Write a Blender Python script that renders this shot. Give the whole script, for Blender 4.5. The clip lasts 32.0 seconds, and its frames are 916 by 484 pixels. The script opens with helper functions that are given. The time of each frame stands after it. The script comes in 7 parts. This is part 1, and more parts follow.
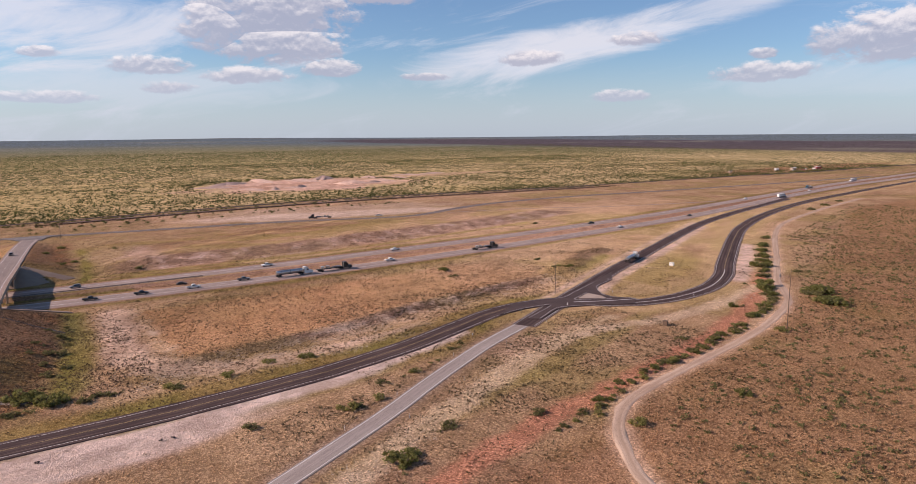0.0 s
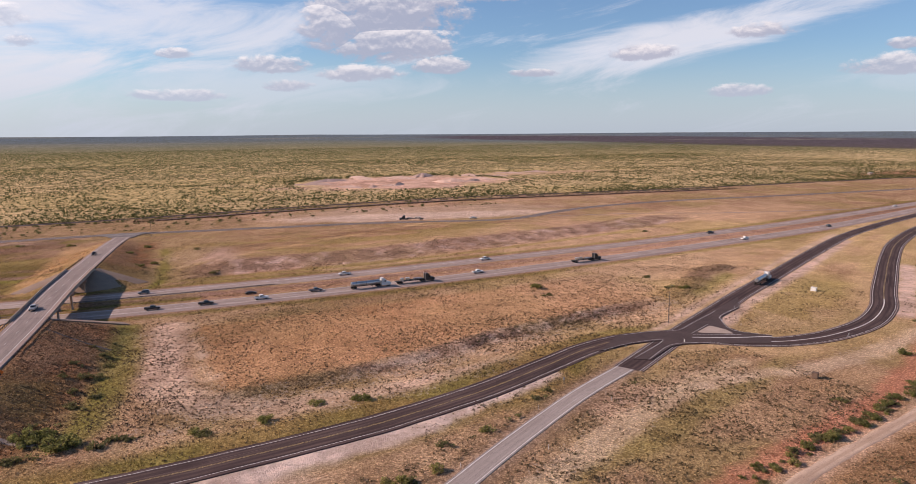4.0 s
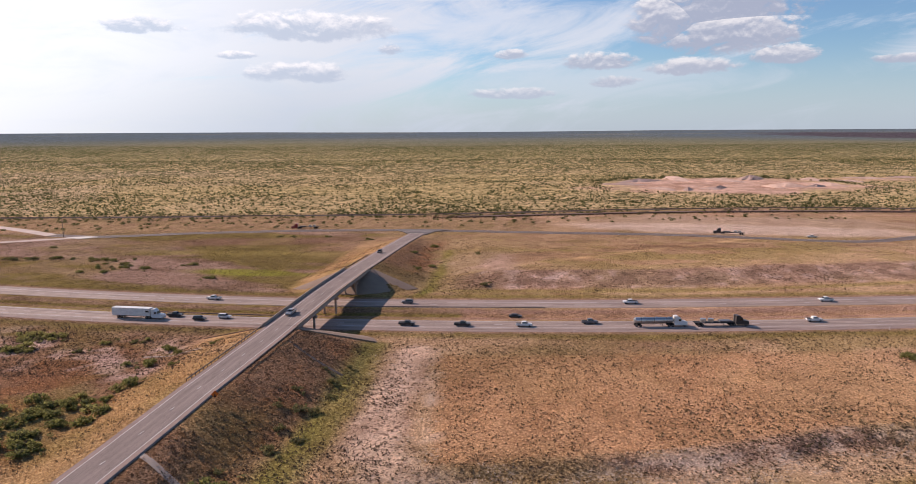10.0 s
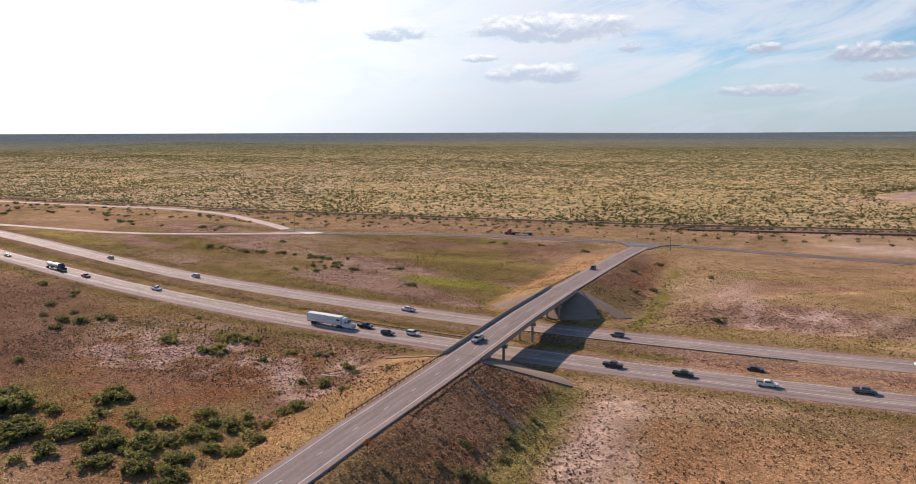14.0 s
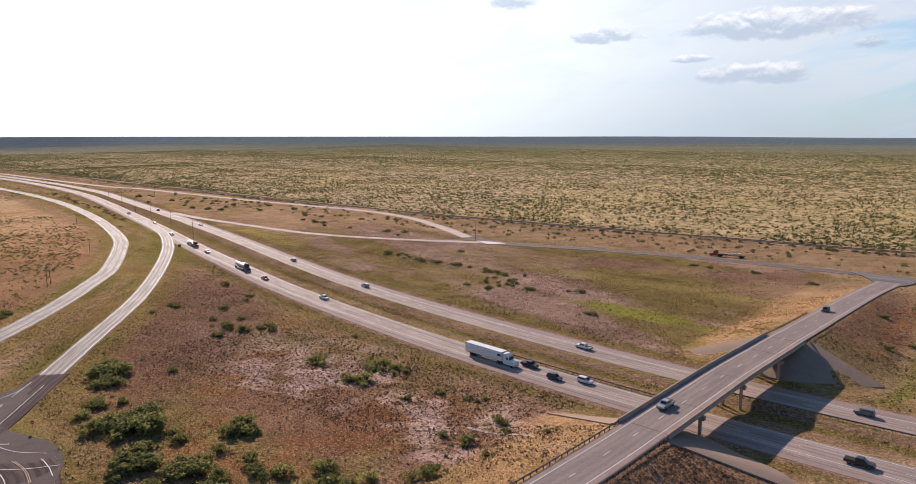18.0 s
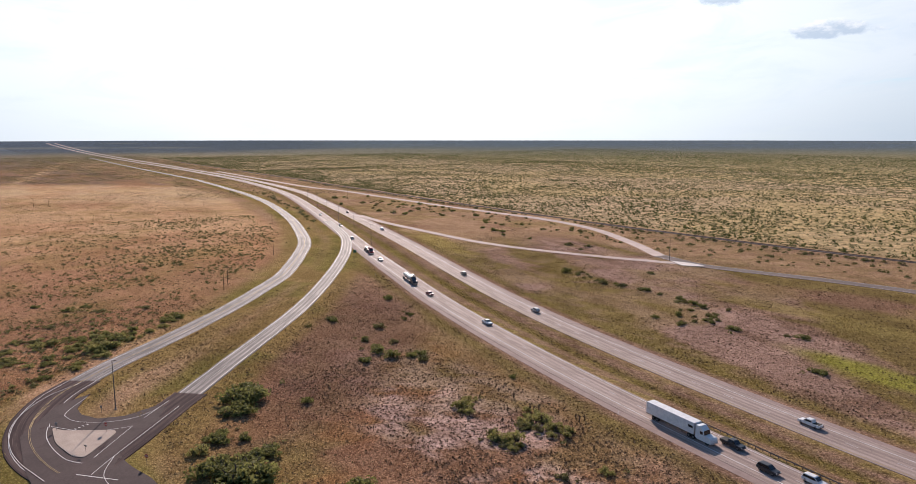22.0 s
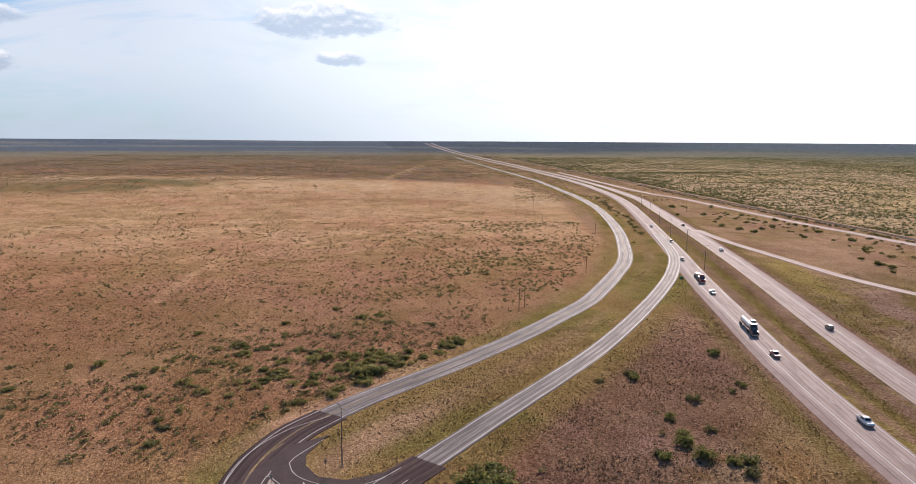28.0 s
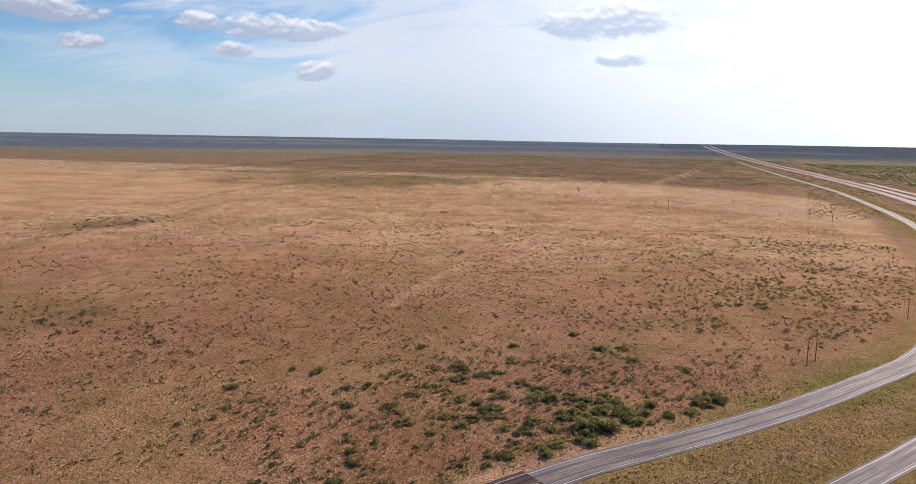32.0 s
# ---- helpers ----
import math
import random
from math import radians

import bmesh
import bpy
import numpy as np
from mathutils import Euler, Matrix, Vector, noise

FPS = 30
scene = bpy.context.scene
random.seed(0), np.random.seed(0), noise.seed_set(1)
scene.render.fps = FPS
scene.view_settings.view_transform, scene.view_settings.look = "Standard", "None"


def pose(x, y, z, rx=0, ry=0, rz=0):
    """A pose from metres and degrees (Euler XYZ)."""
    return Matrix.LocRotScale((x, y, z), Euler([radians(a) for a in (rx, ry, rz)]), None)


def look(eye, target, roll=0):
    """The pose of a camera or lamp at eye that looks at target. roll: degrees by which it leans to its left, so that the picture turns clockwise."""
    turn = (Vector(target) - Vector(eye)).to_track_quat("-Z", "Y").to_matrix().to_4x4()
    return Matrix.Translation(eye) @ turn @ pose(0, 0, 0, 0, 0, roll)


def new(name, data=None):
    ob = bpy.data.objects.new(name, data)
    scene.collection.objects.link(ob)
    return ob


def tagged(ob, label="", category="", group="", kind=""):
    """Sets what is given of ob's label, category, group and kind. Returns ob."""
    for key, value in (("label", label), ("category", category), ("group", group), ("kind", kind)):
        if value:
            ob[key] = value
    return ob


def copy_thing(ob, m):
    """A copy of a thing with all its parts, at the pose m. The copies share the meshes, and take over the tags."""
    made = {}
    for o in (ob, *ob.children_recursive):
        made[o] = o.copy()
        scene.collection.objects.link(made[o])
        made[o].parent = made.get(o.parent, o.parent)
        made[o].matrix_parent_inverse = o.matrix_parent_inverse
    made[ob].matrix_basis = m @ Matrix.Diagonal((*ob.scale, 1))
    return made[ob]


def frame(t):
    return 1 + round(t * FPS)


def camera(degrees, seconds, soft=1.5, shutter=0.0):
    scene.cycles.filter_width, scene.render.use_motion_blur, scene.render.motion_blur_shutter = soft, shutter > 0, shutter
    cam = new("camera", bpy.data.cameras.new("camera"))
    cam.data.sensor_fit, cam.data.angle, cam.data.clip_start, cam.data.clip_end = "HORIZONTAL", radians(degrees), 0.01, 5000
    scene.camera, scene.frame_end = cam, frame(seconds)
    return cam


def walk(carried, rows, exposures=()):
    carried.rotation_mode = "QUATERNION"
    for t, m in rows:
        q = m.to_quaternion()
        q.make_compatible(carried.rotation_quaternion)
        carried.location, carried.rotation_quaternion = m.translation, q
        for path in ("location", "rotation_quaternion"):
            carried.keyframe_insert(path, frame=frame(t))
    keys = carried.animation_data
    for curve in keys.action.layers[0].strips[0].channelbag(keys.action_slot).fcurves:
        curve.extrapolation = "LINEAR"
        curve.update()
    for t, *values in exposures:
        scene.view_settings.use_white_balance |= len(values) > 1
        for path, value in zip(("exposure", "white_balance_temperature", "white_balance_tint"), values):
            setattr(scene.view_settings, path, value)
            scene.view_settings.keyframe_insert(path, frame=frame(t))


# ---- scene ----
# The camera and its walk: seconds, place, heading (from +x towards +y), tilt, lean
cam = camera(67.97, 32.0, soft=0.8)
PATH = [
    (0.0, -53.38, -84.89, 69.05, 54.750, -9.013, -0.403),
    (1.0, -46.50, -76.86, 69.11, 54.881, -9.033, -0.382),
    (2.0, -39.73, -68.91, 69.28, 56.431, -9.098, -0.338),
    (3.0, -32.92, -60.64, 69.43, 60.025, -9.197, -0.310),
    (4.0, -26.35, -52.88, 69.63, 63.601, -9.259, -0.305),
    (5.0, -20.20, -45.03, 69.87, 67.778, -9.281, -0.305),
    (6.0, -14.57, -36.84, 70.03, 71.901, -9.303, -0.301),
    (7.0, -9.72, -27.98, 70.05, 76.168, -9.310, -0.288),
    (8.0, -5.74, -18.48, 69.92, 80.514, -9.345, -0.283),
    (9.0, -2.70, -9.07, 69.79, 85.100, -9.409, -0.300),
    (10.0, 0.00, 0.00, 69.85, 90.000, -9.460, -0.309),
    (11.0, 2.06, 8.91, 69.93, 94.914, -9.501, -0.313),
    (12.0, 2.95, 18.42, 69.98, 99.697, -9.479, -0.297),
    (13.0, 2.70, 28.36, 70.05, 104.529, -9.408, -0.267),
    (14.0, 2.07, 38.29, 70.12, 109.298, -9.357, -0.220),
    (15.0, 0.28, 47.99, 70.16, 114.084, -9.281, -0.157),
    (16.0, -2.25, 57.39, 70.18, 117.908, -9.178, -0.097),
    (17.0, -5.24, 66.56, 70.31, 121.837, -9.084, -0.048),
    (18.0, -8.32, 75.43, 70.54, 125.897, -9.027, -0.028),
    (19.0, -12.43, 84.13, 70.73, 129.851, -8.963, -0.023),
    (20.0, -17.71, 92.69, 70.82, 133.898, -8.876, -0.011),
    (21.0, -23.37, 100.78, 70.90, 137.976, -8.788, -0.004),
    (22.0, -29.41, 108.40, 70.98, 142.097, -8.712, 0.006),
    (23.0, -36.47, 115.75, 70.97, 146.642, -8.665, 0.030),
    (24.0, -44.27, 122.51, 70.94, 151.203, -8.635, 0.056),
    (25.0, -52.26, 128.75, 70.95, 155.902, -8.625, 0.094),
    (26.0, -60.46, 134.58, 70.98, 160.751, -8.623, 0.156),
    (27.0, -69.06, 139.61, 71.03, 165.510, -8.633, 0.249),
    (28.0, -77.94, 143.86, 71.20, 170.591, -8.656, 0.382),
    (29.0, -86.71, 147.13, 71.28, 175.782, -8.710, 0.533),
    (30.0, -95.90, 149.69, 71.24, 180.971, -8.719, 0.680),
    (31.0, -105.45, 151.11, 71.17, 186.713, -8.727, 0.816),
    (32.0, -115.21, 151.54, 71.13, 193.011, -8.785, 0.952),
]



def eye_pose(x, y, z, heading, tilt, lean):
    h, p = radians(heading), radians(tilt)
    way = Vector((math.cos(h) * math.cos(p), math.sin(h) * math.cos(p), math.sin(p)))
    return look((x, y, z), Vector((x, y, z)) + way * 100.0, lean)


walk(cam, [(r[0], eye_pose(*r[1:])) for r in PATH], exposures=[(0, 0.3, 6750, 26), (8, 0.3, 6700, 25), (14, 0.34, 6550, 19), (20, 0.3, 6400, 18), (25, 0.26, 6300, 18), (28, 0.28, 6300, 19), (32, 0.28, 6300, 20)])

# ---------------------------------------------------------------- light
SUN_AZ, SUN_EL = 148.0, 27.0          # from +x towards +y; above the horizon
SUN_DIR = Vector((math.cos(radians(SUN_AZ)) * math.cos(radians(SUN_EL)),
                  math.sin(radians(SUN_AZ)) * math.cos(radians(SUN_EL)), math.sin(radians(SUN_EL))))
sun = new("sun", bpy.data.lights.new("sun", "SUN"))
sun.data.energy, sun.data.angle, sun.data.color = 4.9, radians(0.6), (1.0, 0.86, 0.72)
sun.matrix_world = look(SUN_DIR * 300.0, (0, 0, 0))


class Nodes:
    """Short hand for building a node tree."""

    def __init__(self, tree):
        self.tree = tree
        self.tree.nodes.clear()

    def add(self, kind, **values):
        n = self.tree.nodes.new(kind)
        for key, value in values.items():
            if key in n.inputs:
                n.inputs[key].default_value = value
        return n

    def link(self, a, b):
        self.tree.links.new(a, b)

    def put(self, value, socket):
        if isinstance(value, bpy.types.NodeSocket):
            self.tree.links.new(value, socket)
        else:
            socket.default_value = value

    def math(self, op, a, b=0.0, clamp=False):
        n = self.tree.nodes.new("ShaderNodeMath")
        n.operation, n.use_clamp = op, clamp
        self.put(a, n.inputs[0])
        self.put(b, n.inputs[1])
        return n.outputs[0]

    def smooth(self, v, lo, hi, to0=0.0, to1=1.0):
        n = self.tree.nodes.new("ShaderNodeMapRange")
        n.interpolation_type = "SMOOTHSTEP"
        self.put(v, n.inputs["Value"])
        n.inputs["From Min"].default_value, n.inputs["From Max"].default_value = lo, hi
        self.put(to0, n.inputs["To Min"])
        self.put(to1, n.inputs["To Max"])
        return n.outputs["Result"]

    def mix(self, f, a, b, blend="MIX"):
        n = self.tree.nodes.new("ShaderNodeMix")
        n.data_type, n.blend_type = "RGBA", blend
        self.put(f, n.inputs[0])
        self.put(a if isinstance(a, bpy.types.NodeSocket) else (*a, 1.0), n.inputs[6])
        self.put(b if isinstance(b, bpy.types.NodeSocket) else (*b, 1.0), n.inputs[7])
        return n.outputs[2]

    def noise(self, vec, scale, detail=4.0, rough=0.55, distort=0.0):
        n = self.add("ShaderNodeTexNoise", Scale=scale, Detail=detail, Roughness=rough, Distortion=distort)
        if vec is not None:
            self.link(vec, n.inputs["Vector"])
        return n.outputs["Fac"]

    def scaled(self, vec, s):
        n = self.tree.nodes.new("ShaderNodeVectorMath")
        n.operation = "MULTIPLY"
        self.link(vec, n.inputs[0])
        n.inputs[1].default_value = s
        return n.outputs[0]


# heaped clouds: bearing, height, half width, half height
CLOUDS = ((69.4, 9.6, 6.6, 3.6), (68.6, 6.9, 5.4, 2.0), (73.5, 8.2, 3.0, 2.4), (64.8, 5.3, 2.5, 0.9), (78.6, 5.2, 3.2, 0.8), (77.2, 3.6, 2.2, 0.6), (85.6, 5.9, 1.4, 0.5), (85.4, 2.8, 3.6, 0.55), (71.5, 4.6, 3.4, 0.8),
          (40.1, 7.3, 2.4, 0.7), (49.1, 6.0, 3.0, 0.8), (23.0, 6.4, 5.2, 2.2), (30.9, 4.4, 3.8, 0.9), (41.7, 2.9, 2.6, 0.6), (57.5, 4.6, 2.2, 0.4), (61.0, 10.9, 3.4, 1.0), (31.0, 5.8, 1.2, 0.5),
          (101.6, 7.9, 6.8, 1.4), (102.8, 4.4, 4.2, 1.0), (95.4, 6.3, 1.1, 0.6), (107.4, 5.7, 1.7, 0.4), (114.1, 7.6, 2.9, 0.8), (121.5, 10.4, 1.9, 0.9),
          (181.6, 9.0, 6.0, 1.7), (180.2, 6.2, 2.2, 0.7), (213.6, 8.2, 1.9, 0.9), (207.3, 8.1, 5.2, 1.2), (211.1, 6.3, 1.6, 0.7), (204.9, 4.9, 2.0, 1.0), (223.8, 8.4, 4.2, 1.1), (221.6, 6.3, 1.8, 0.7))
# thin cloud: bearing, height, half width, half height, slant, strength
WISPS = ((46.0, 6.9, 13, 1.7, -0.17, 0.85), (33, 9.6, 9, 1.0, -0.2, 0.6), (88, 8.0, 13, 2.6, 0.0, 0.75), (80, 3.6, 16, 1.6, 0.0, 0.5), (110, 6.5, 15, 3.4, 0.03, 0.55), (25, 3.6, 12, 1.1, 0.0, 0.3),
         (192, 6.0, 20, 2.4, 0.0, 0.5), (214, 5.5, 15, 2.2, 0.05, 0.45))


def build_sky():
    world = bpy.data.worlds.new("sky")
    world.use_nodes = True
    scene.world = world
    k = Nodes(world.node_tree)
    out = k.add("ShaderNodeOutputWorld")
    back = k.add("ShaderNodeBackground", Strength=1.0)
    k.link(back.outputs[0], out.inputs[0])
    sky = k.add("ShaderNodeTexSky")
    sky.sky_type, sky.sun_disc = "NISHITA", False
    sky.sun_elevation, sky.sun_rotation = radians(SUN_EL), radians((90.0 - SUN_AZ) % 360.0)
    sky.altitude, sky.air_density, sky.dust_density, sky.ozone_density = 850.0, 1.0, 1.2, 1.2
    clear = k.mix(1.0, sky.outputs[0], (0.062, 0.086, 0.1), "MULTIPLY")
    co = k.add("ShaderNodeTexCoord").outputs["Generated"]
    sep = k.add("ShaderNodeSeparateXYZ")
    k.link(co, sep.inputs[0])
    x, y, z = sep.outputs
    # bearing (degrees from +x towards +y) and height over the skyline
    az = k.math("MODULO", k.math("ADD", k.math("MULTIPLY", k.math("ARCTAN2", y, x), 180.0 / math.pi), 360.0), 360.0)
    el = k.math("MULTIPLY", k.math("ARCSINE", z), 180.0 / math.pi)

    def dome_at(rise):
        n = k.add("ShaderNodeCombineXYZ")
        k.link(k.math("MULTIPLY", az, 0.1), n.inputs[0])
        k.link(k.math("MULTIPLY", k.math("ADD", el, rise), 0.17), n.inputs[1])
        return n.outputs[0]

    dome = dome_at(0.0)
    sund = k.tree.nodes.new("ShaderNodeVectorMath")
    sund.operation = "DOT_PRODUCT"
    k.link(co, sund.inputs[0])
    sund.inputs[1].default_value = SUN_DIR
    near_sun = k.smooth(sund.outputs["Value"], 0.22, 0.93)
    close = k.smooth(sund.outputs["Value"], 0.62, 0.97)
    low_sky = k.smooth(z, 0.62, 0.2)
    # thin streaked veil, thickest towards the sun, clearing overhead
    tilt = k.add("ShaderNodeCombineXYZ")
    k.link(k.math("MULTIPLY", az, 0.045), tilt.inputs[0])
    k.link(k.math("ADD", k.math("MULTIPLY", el, 0.2), k.math("MULTIPLY", az, 0.035)), tilt.inputs[1])
    veil_n = k.noise(tilt.outputs[0], 1.6, 8.0, 0.64, 0.9)
    veil = k.smooth(k.math("ADD", veil_n, k.math("MULTIPLY", near_sun, 0.5)), 0.5, 0.86, 0.0, 0.9)
    veil = k.math("MULTIPLY", veil, low_sky)
    for a, e, w, h, slant, much in WISPS:
        du = k.math("SUBTRACT", az, a)
        u = k.math("DIVIDE", du, w)
        v = k.math("DIVIDE", k.math("SUBTRACT", k.math("SUBTRACT", el, e), k.math("MULTIPLY", du, slant)), h)
        d = k.math("SUBTRACT", 1.0, k.math("ADD", k.math("MULTIPLY", u, u), k.math("MULTIPLY", v, v)))
        d = k.math("ADD", d, k.math("MULTIPLY", k.math("SUBTRACT", veil_n, 0.5), 5.5))
        veil = k.math("MAXIMUM", veil, k.smooth(d, -0.6, 1.3, 0.0, much))
    veil_col = k.mix(close, (0.6, 0.66, 0.69), (0.93, 1.0, 0.985))
    soft = k.noise(k.scaled(dome, (0.7, 1.3, 1.0)), 1.7, 6.0, 0.6, 0.6)
    veil_col = k.mix(k.smooth(soft, 0.45, 0.7, 0.0, 0.3), veil_col, (0.5, 0.62, 0.72))
    col = k.mix(veil, clear, veil_col)
    best, rise = -9.0, 0.0
    for a, e, w, h in CLOUDS:
        u = k.math("DIVIDE", k.math("SUBTRACT", az, a), w)
        v = k.math("DIVIDE", k.math("SUBTRACT", el, e), h)
        # bases are flatter than tops
        q = k.math("MULTIPLY", v, k.math("ADD", 1.0, k.math("MULTIPLY", k.math("LESS_THAN", v, 0.0), 0.35)))
        cur = k.math("SUBTRACT", 1.0, k.math("ADD", k.math("MULTIPLY", u, u), k.math("MULTIPLY", q, q)))
        if best == -9.0:
            best, rise = cur, v
            continue
        here = k.math("GREATER_THAN", cur, best)
        rise = k.math("ADD", k.math("MULTIPLY", rise, k.math("SUBTRACT", 1.0, here)), k.math("MULTIPLY", v, here))
        best = k.math("MAXIMUM", best, cur)
    puff = k.noise(dome, 4.2, 8.0, 0.6, 0.3)
    over = k.noise(dome_at(0.32), 4.2, 8.0, 0.6, 0.3)
    fine = k.noise(dome, 13.0, 6.0, 0.62, 0.2)
    body = k.math("ADD", k.math("MULTIPLY", best, 0.85), k.math("ADD", k.math("MULTIPLY", puff, 2.5), k.math("MULTIPLY", fine, 1.0)))
    shape = k.math("MULTIPLY", k.smooth(body, 1.6, 2.25), k.smooth(best, -0.9, 0.2))
    billow = k.math("MULTIPLY", k.math("SUBTRACT", puff, over), 2.6)
    lit = k.smooth(k.math("ADD", k.math("ADD", k.math("MULTIPLY", rise, 0.75), billow), k.math("MULTIPLY", k.math("SUBTRACT", fine, 0.5), 0.45)), -0.2, 0.85)
    ccol = k.mix(lit, (0.33, 0.375, 0.45), (0.72, 0.74, 0.72))
    ccol = k.mix(k.math("MULTIPLY", near_sun, 0.8), ccol, k.mix(lit, (0.47, 0.6, 0.7), (0.93, 0.97, 0.95)))
    col = k.mix(k.math("MULTIPLY", shape, 0.85), col, ccol)
    # pale air low over the land
    low = k.smooth(z, -0.005, 0.12, 0.72, 0.0)
    air = k.mix(close, (0.4, 0.5, 0.575), (0.85, 0.93, 0.94))
    col = k.mix(low, col, air)
    k.link(col, back.inputs["Color"])
    return world


build_sky()


# ---------------------------------------------------------------- materials
def material(name):
    m = bpy.data.materials.new(name)
    m.use_nodes = True
    k = Nodes(m.node_tree)
    out = k.add("ShaderNodeOutputMaterial")
    b = k.add("ShaderNodeBsdfPrincipled", Roughness=0.8)
    k.link(b.outputs[0], out.inputs[0])
    return m, k, b


def bump(k, b, height, strength, dist):
    n = k.add("ShaderNodeBump", Strength=strength, Distance=dist)
    k.link(height, n.inputs["Height"])
    k.link(n.outputs[0], b.inputs["Normal"])


def surface(name, base, dark, rough=0.85, fine=8.0, coarse=0.4, metal=0.0, relief=0.02, spec=0.3):
    """A plain material with grain and stains at two scales, in metres."""
    m, k, b = material(name)
    co = k.add("ShaderNodeTexCoord").outputs["Object"]
    g = k.noise(co, fine, 5.0, 0.65)
    s = k.noise(co, coarse, 4.0, 0.6, 0.5)
    f = k.math("ADD", k.math("MULTIPLY", g, 0.55), k.math("MULTIPLY", s, 0.6))
    col = k.mix(k.smooth(f, 0.35, 0.8), dark, base)
    rnd = k.add("ShaderNodeObjectInfo").outputs["Random"]
    col = k.mix(k.math("MULTIPLY", rnd, 0.14), col, dark)
    k.link(col, b.inputs["Base Color"])
    b.inputs["Roughness"].default_value, b.inputs["Metallic"].default_value = rough, metal
    b.inputs["Specular IOR Level"].default_value = spec
    if relief:
        bump(k, b, g, 0.5, relief)
    return m


def road_material(name, base, dark, streak, pale, wheel=0.5, rough=0.85, spec=0.22):
    """A road: stripes worn along the wheels' way, seams, patches and grain; UV in metres across and along."""
    m, k, b = material(name)
    uv = k.add("ShaderNodeUVMap").outputs[0]
    sep = k.add("ShaderNodeSeparateXYZ")
    k.link(uv, sep.inputs[0])
    along = k.noise(k.scaled(uv, (1.0, 0.006, 1.0)), 1.1, 3.0, 0.6)
    stripes = k.noise(k.scaled(uv, (3.2, 0.02, 1.0)), 1.0, 3.0, 0.7)
    patch = k.noise(k.scaled(uv, (0.25, 0.05, 1.0)), 1.0, 3.0, 0.6)
    grain = k.noise(uv, 7.0, 4.0, 0.7)
    wv = k.math("ABSOLUTE", k.math("SINE", k.math("MULTIPLY", sep.outputs[0], math.pi / 1.83)))
    path = k.math("MULTIPLY", k.smooth(wv, 0.45, 0.95), wheel)
    f = k.math("ADD", k.math("MULTIPLY", along, 0.5), k.math("MULTIPLY", patch, 0.5))
    col = k.mix(k.smooth(f, 0.3, 0.7), dark, base)
    col = k.mix(k.math("MULTIPLY", path, k.smooth(patch, 0.25, 0.7)), col, streak)
    col = k.mix(k.smooth(stripes, 0.55, 0.72, 0.0, 0.8), col, pale)
    crack = k.noise(k.scaled(uv, (0.5, 0.12, 1.0)), 2.0, 5.0, 0.75, 1.5)
    col = k.mix(k.smooth(k.math("ABSOLUTE", k.math("SUBTRACT", crack, 0.5)), 0.012, 0.004, 0.0, 0.5), col, (0.03, 0.026, 0.025))
    col = k.mix(k.smooth(grain, 0.35, 0.75, 0.0, 0.25), col, dark)
    k.link(col, b.inputs["Base Color"])
    b.inputs["Roughness"].default_value = rough
    b.inputs["Specular IOR Level"].default_value = spec
    bump(k, b, grain, 0.4, 0.01)
    return m


def leaf_material(name, a, b_col, c, rough=0.7, glow=0.35, toned=False):
    """Leaves that let some light through; toned: takes the soil's colour from the mesh."""
    m, k, b = material(name)
    geo = k.add("ShaderNodeNewGeometry").outputs["Random Per Island"]
    obj = k.add("ShaderNodeObjectInfo").outputs["Random"]
    if toned:
        tone = k.add("ShaderNodeVertexColor")
        tone.layer_name = "tone"
        col = k.mix(k.smooth(geo, 0.0, 1.0), k.mix(1.0, tone.outputs["Color"], a, "MULTIPLY"), k.mix(1.0, tone.outputs["Color"], b_col, "MULTIPLY"))
        col = k.mix(k.smooth(geo, 0.82, 0.95, 0.0, 0.7), col, c)
    else:
        col = k.mix(k.smooth(geo, 0.0, 1.0), a, b_col)
        col = k.mix(k.smooth(geo, 0.8, 0.95, 0.0, 0.6), col, c)
        col = k.mix(k.math("MULTIPLY", obj, 0.25), col, a)
    k.link(col, b.inputs["Base Color"])
    b.inputs["Roughness"].default_value = rough
    b.inputs["Specular IOR Level"].default_value = 0.2
    thin = k.add("ShaderNodeBsdfTranslucent")
    k.link(col, thin.inputs[0])
    both = k.add("ShaderNodeMixShader", Fac=glow)
    k.link(b.outputs[0], both.inputs[1])
    k.link(thin.outputs[0], both.inputs[2])
    out = [n for n in k.tree.nodes if n.type == "OUTPUT_MATERIAL"][0]
    k.link(both.outputs[0], out.inputs[0])
    return m


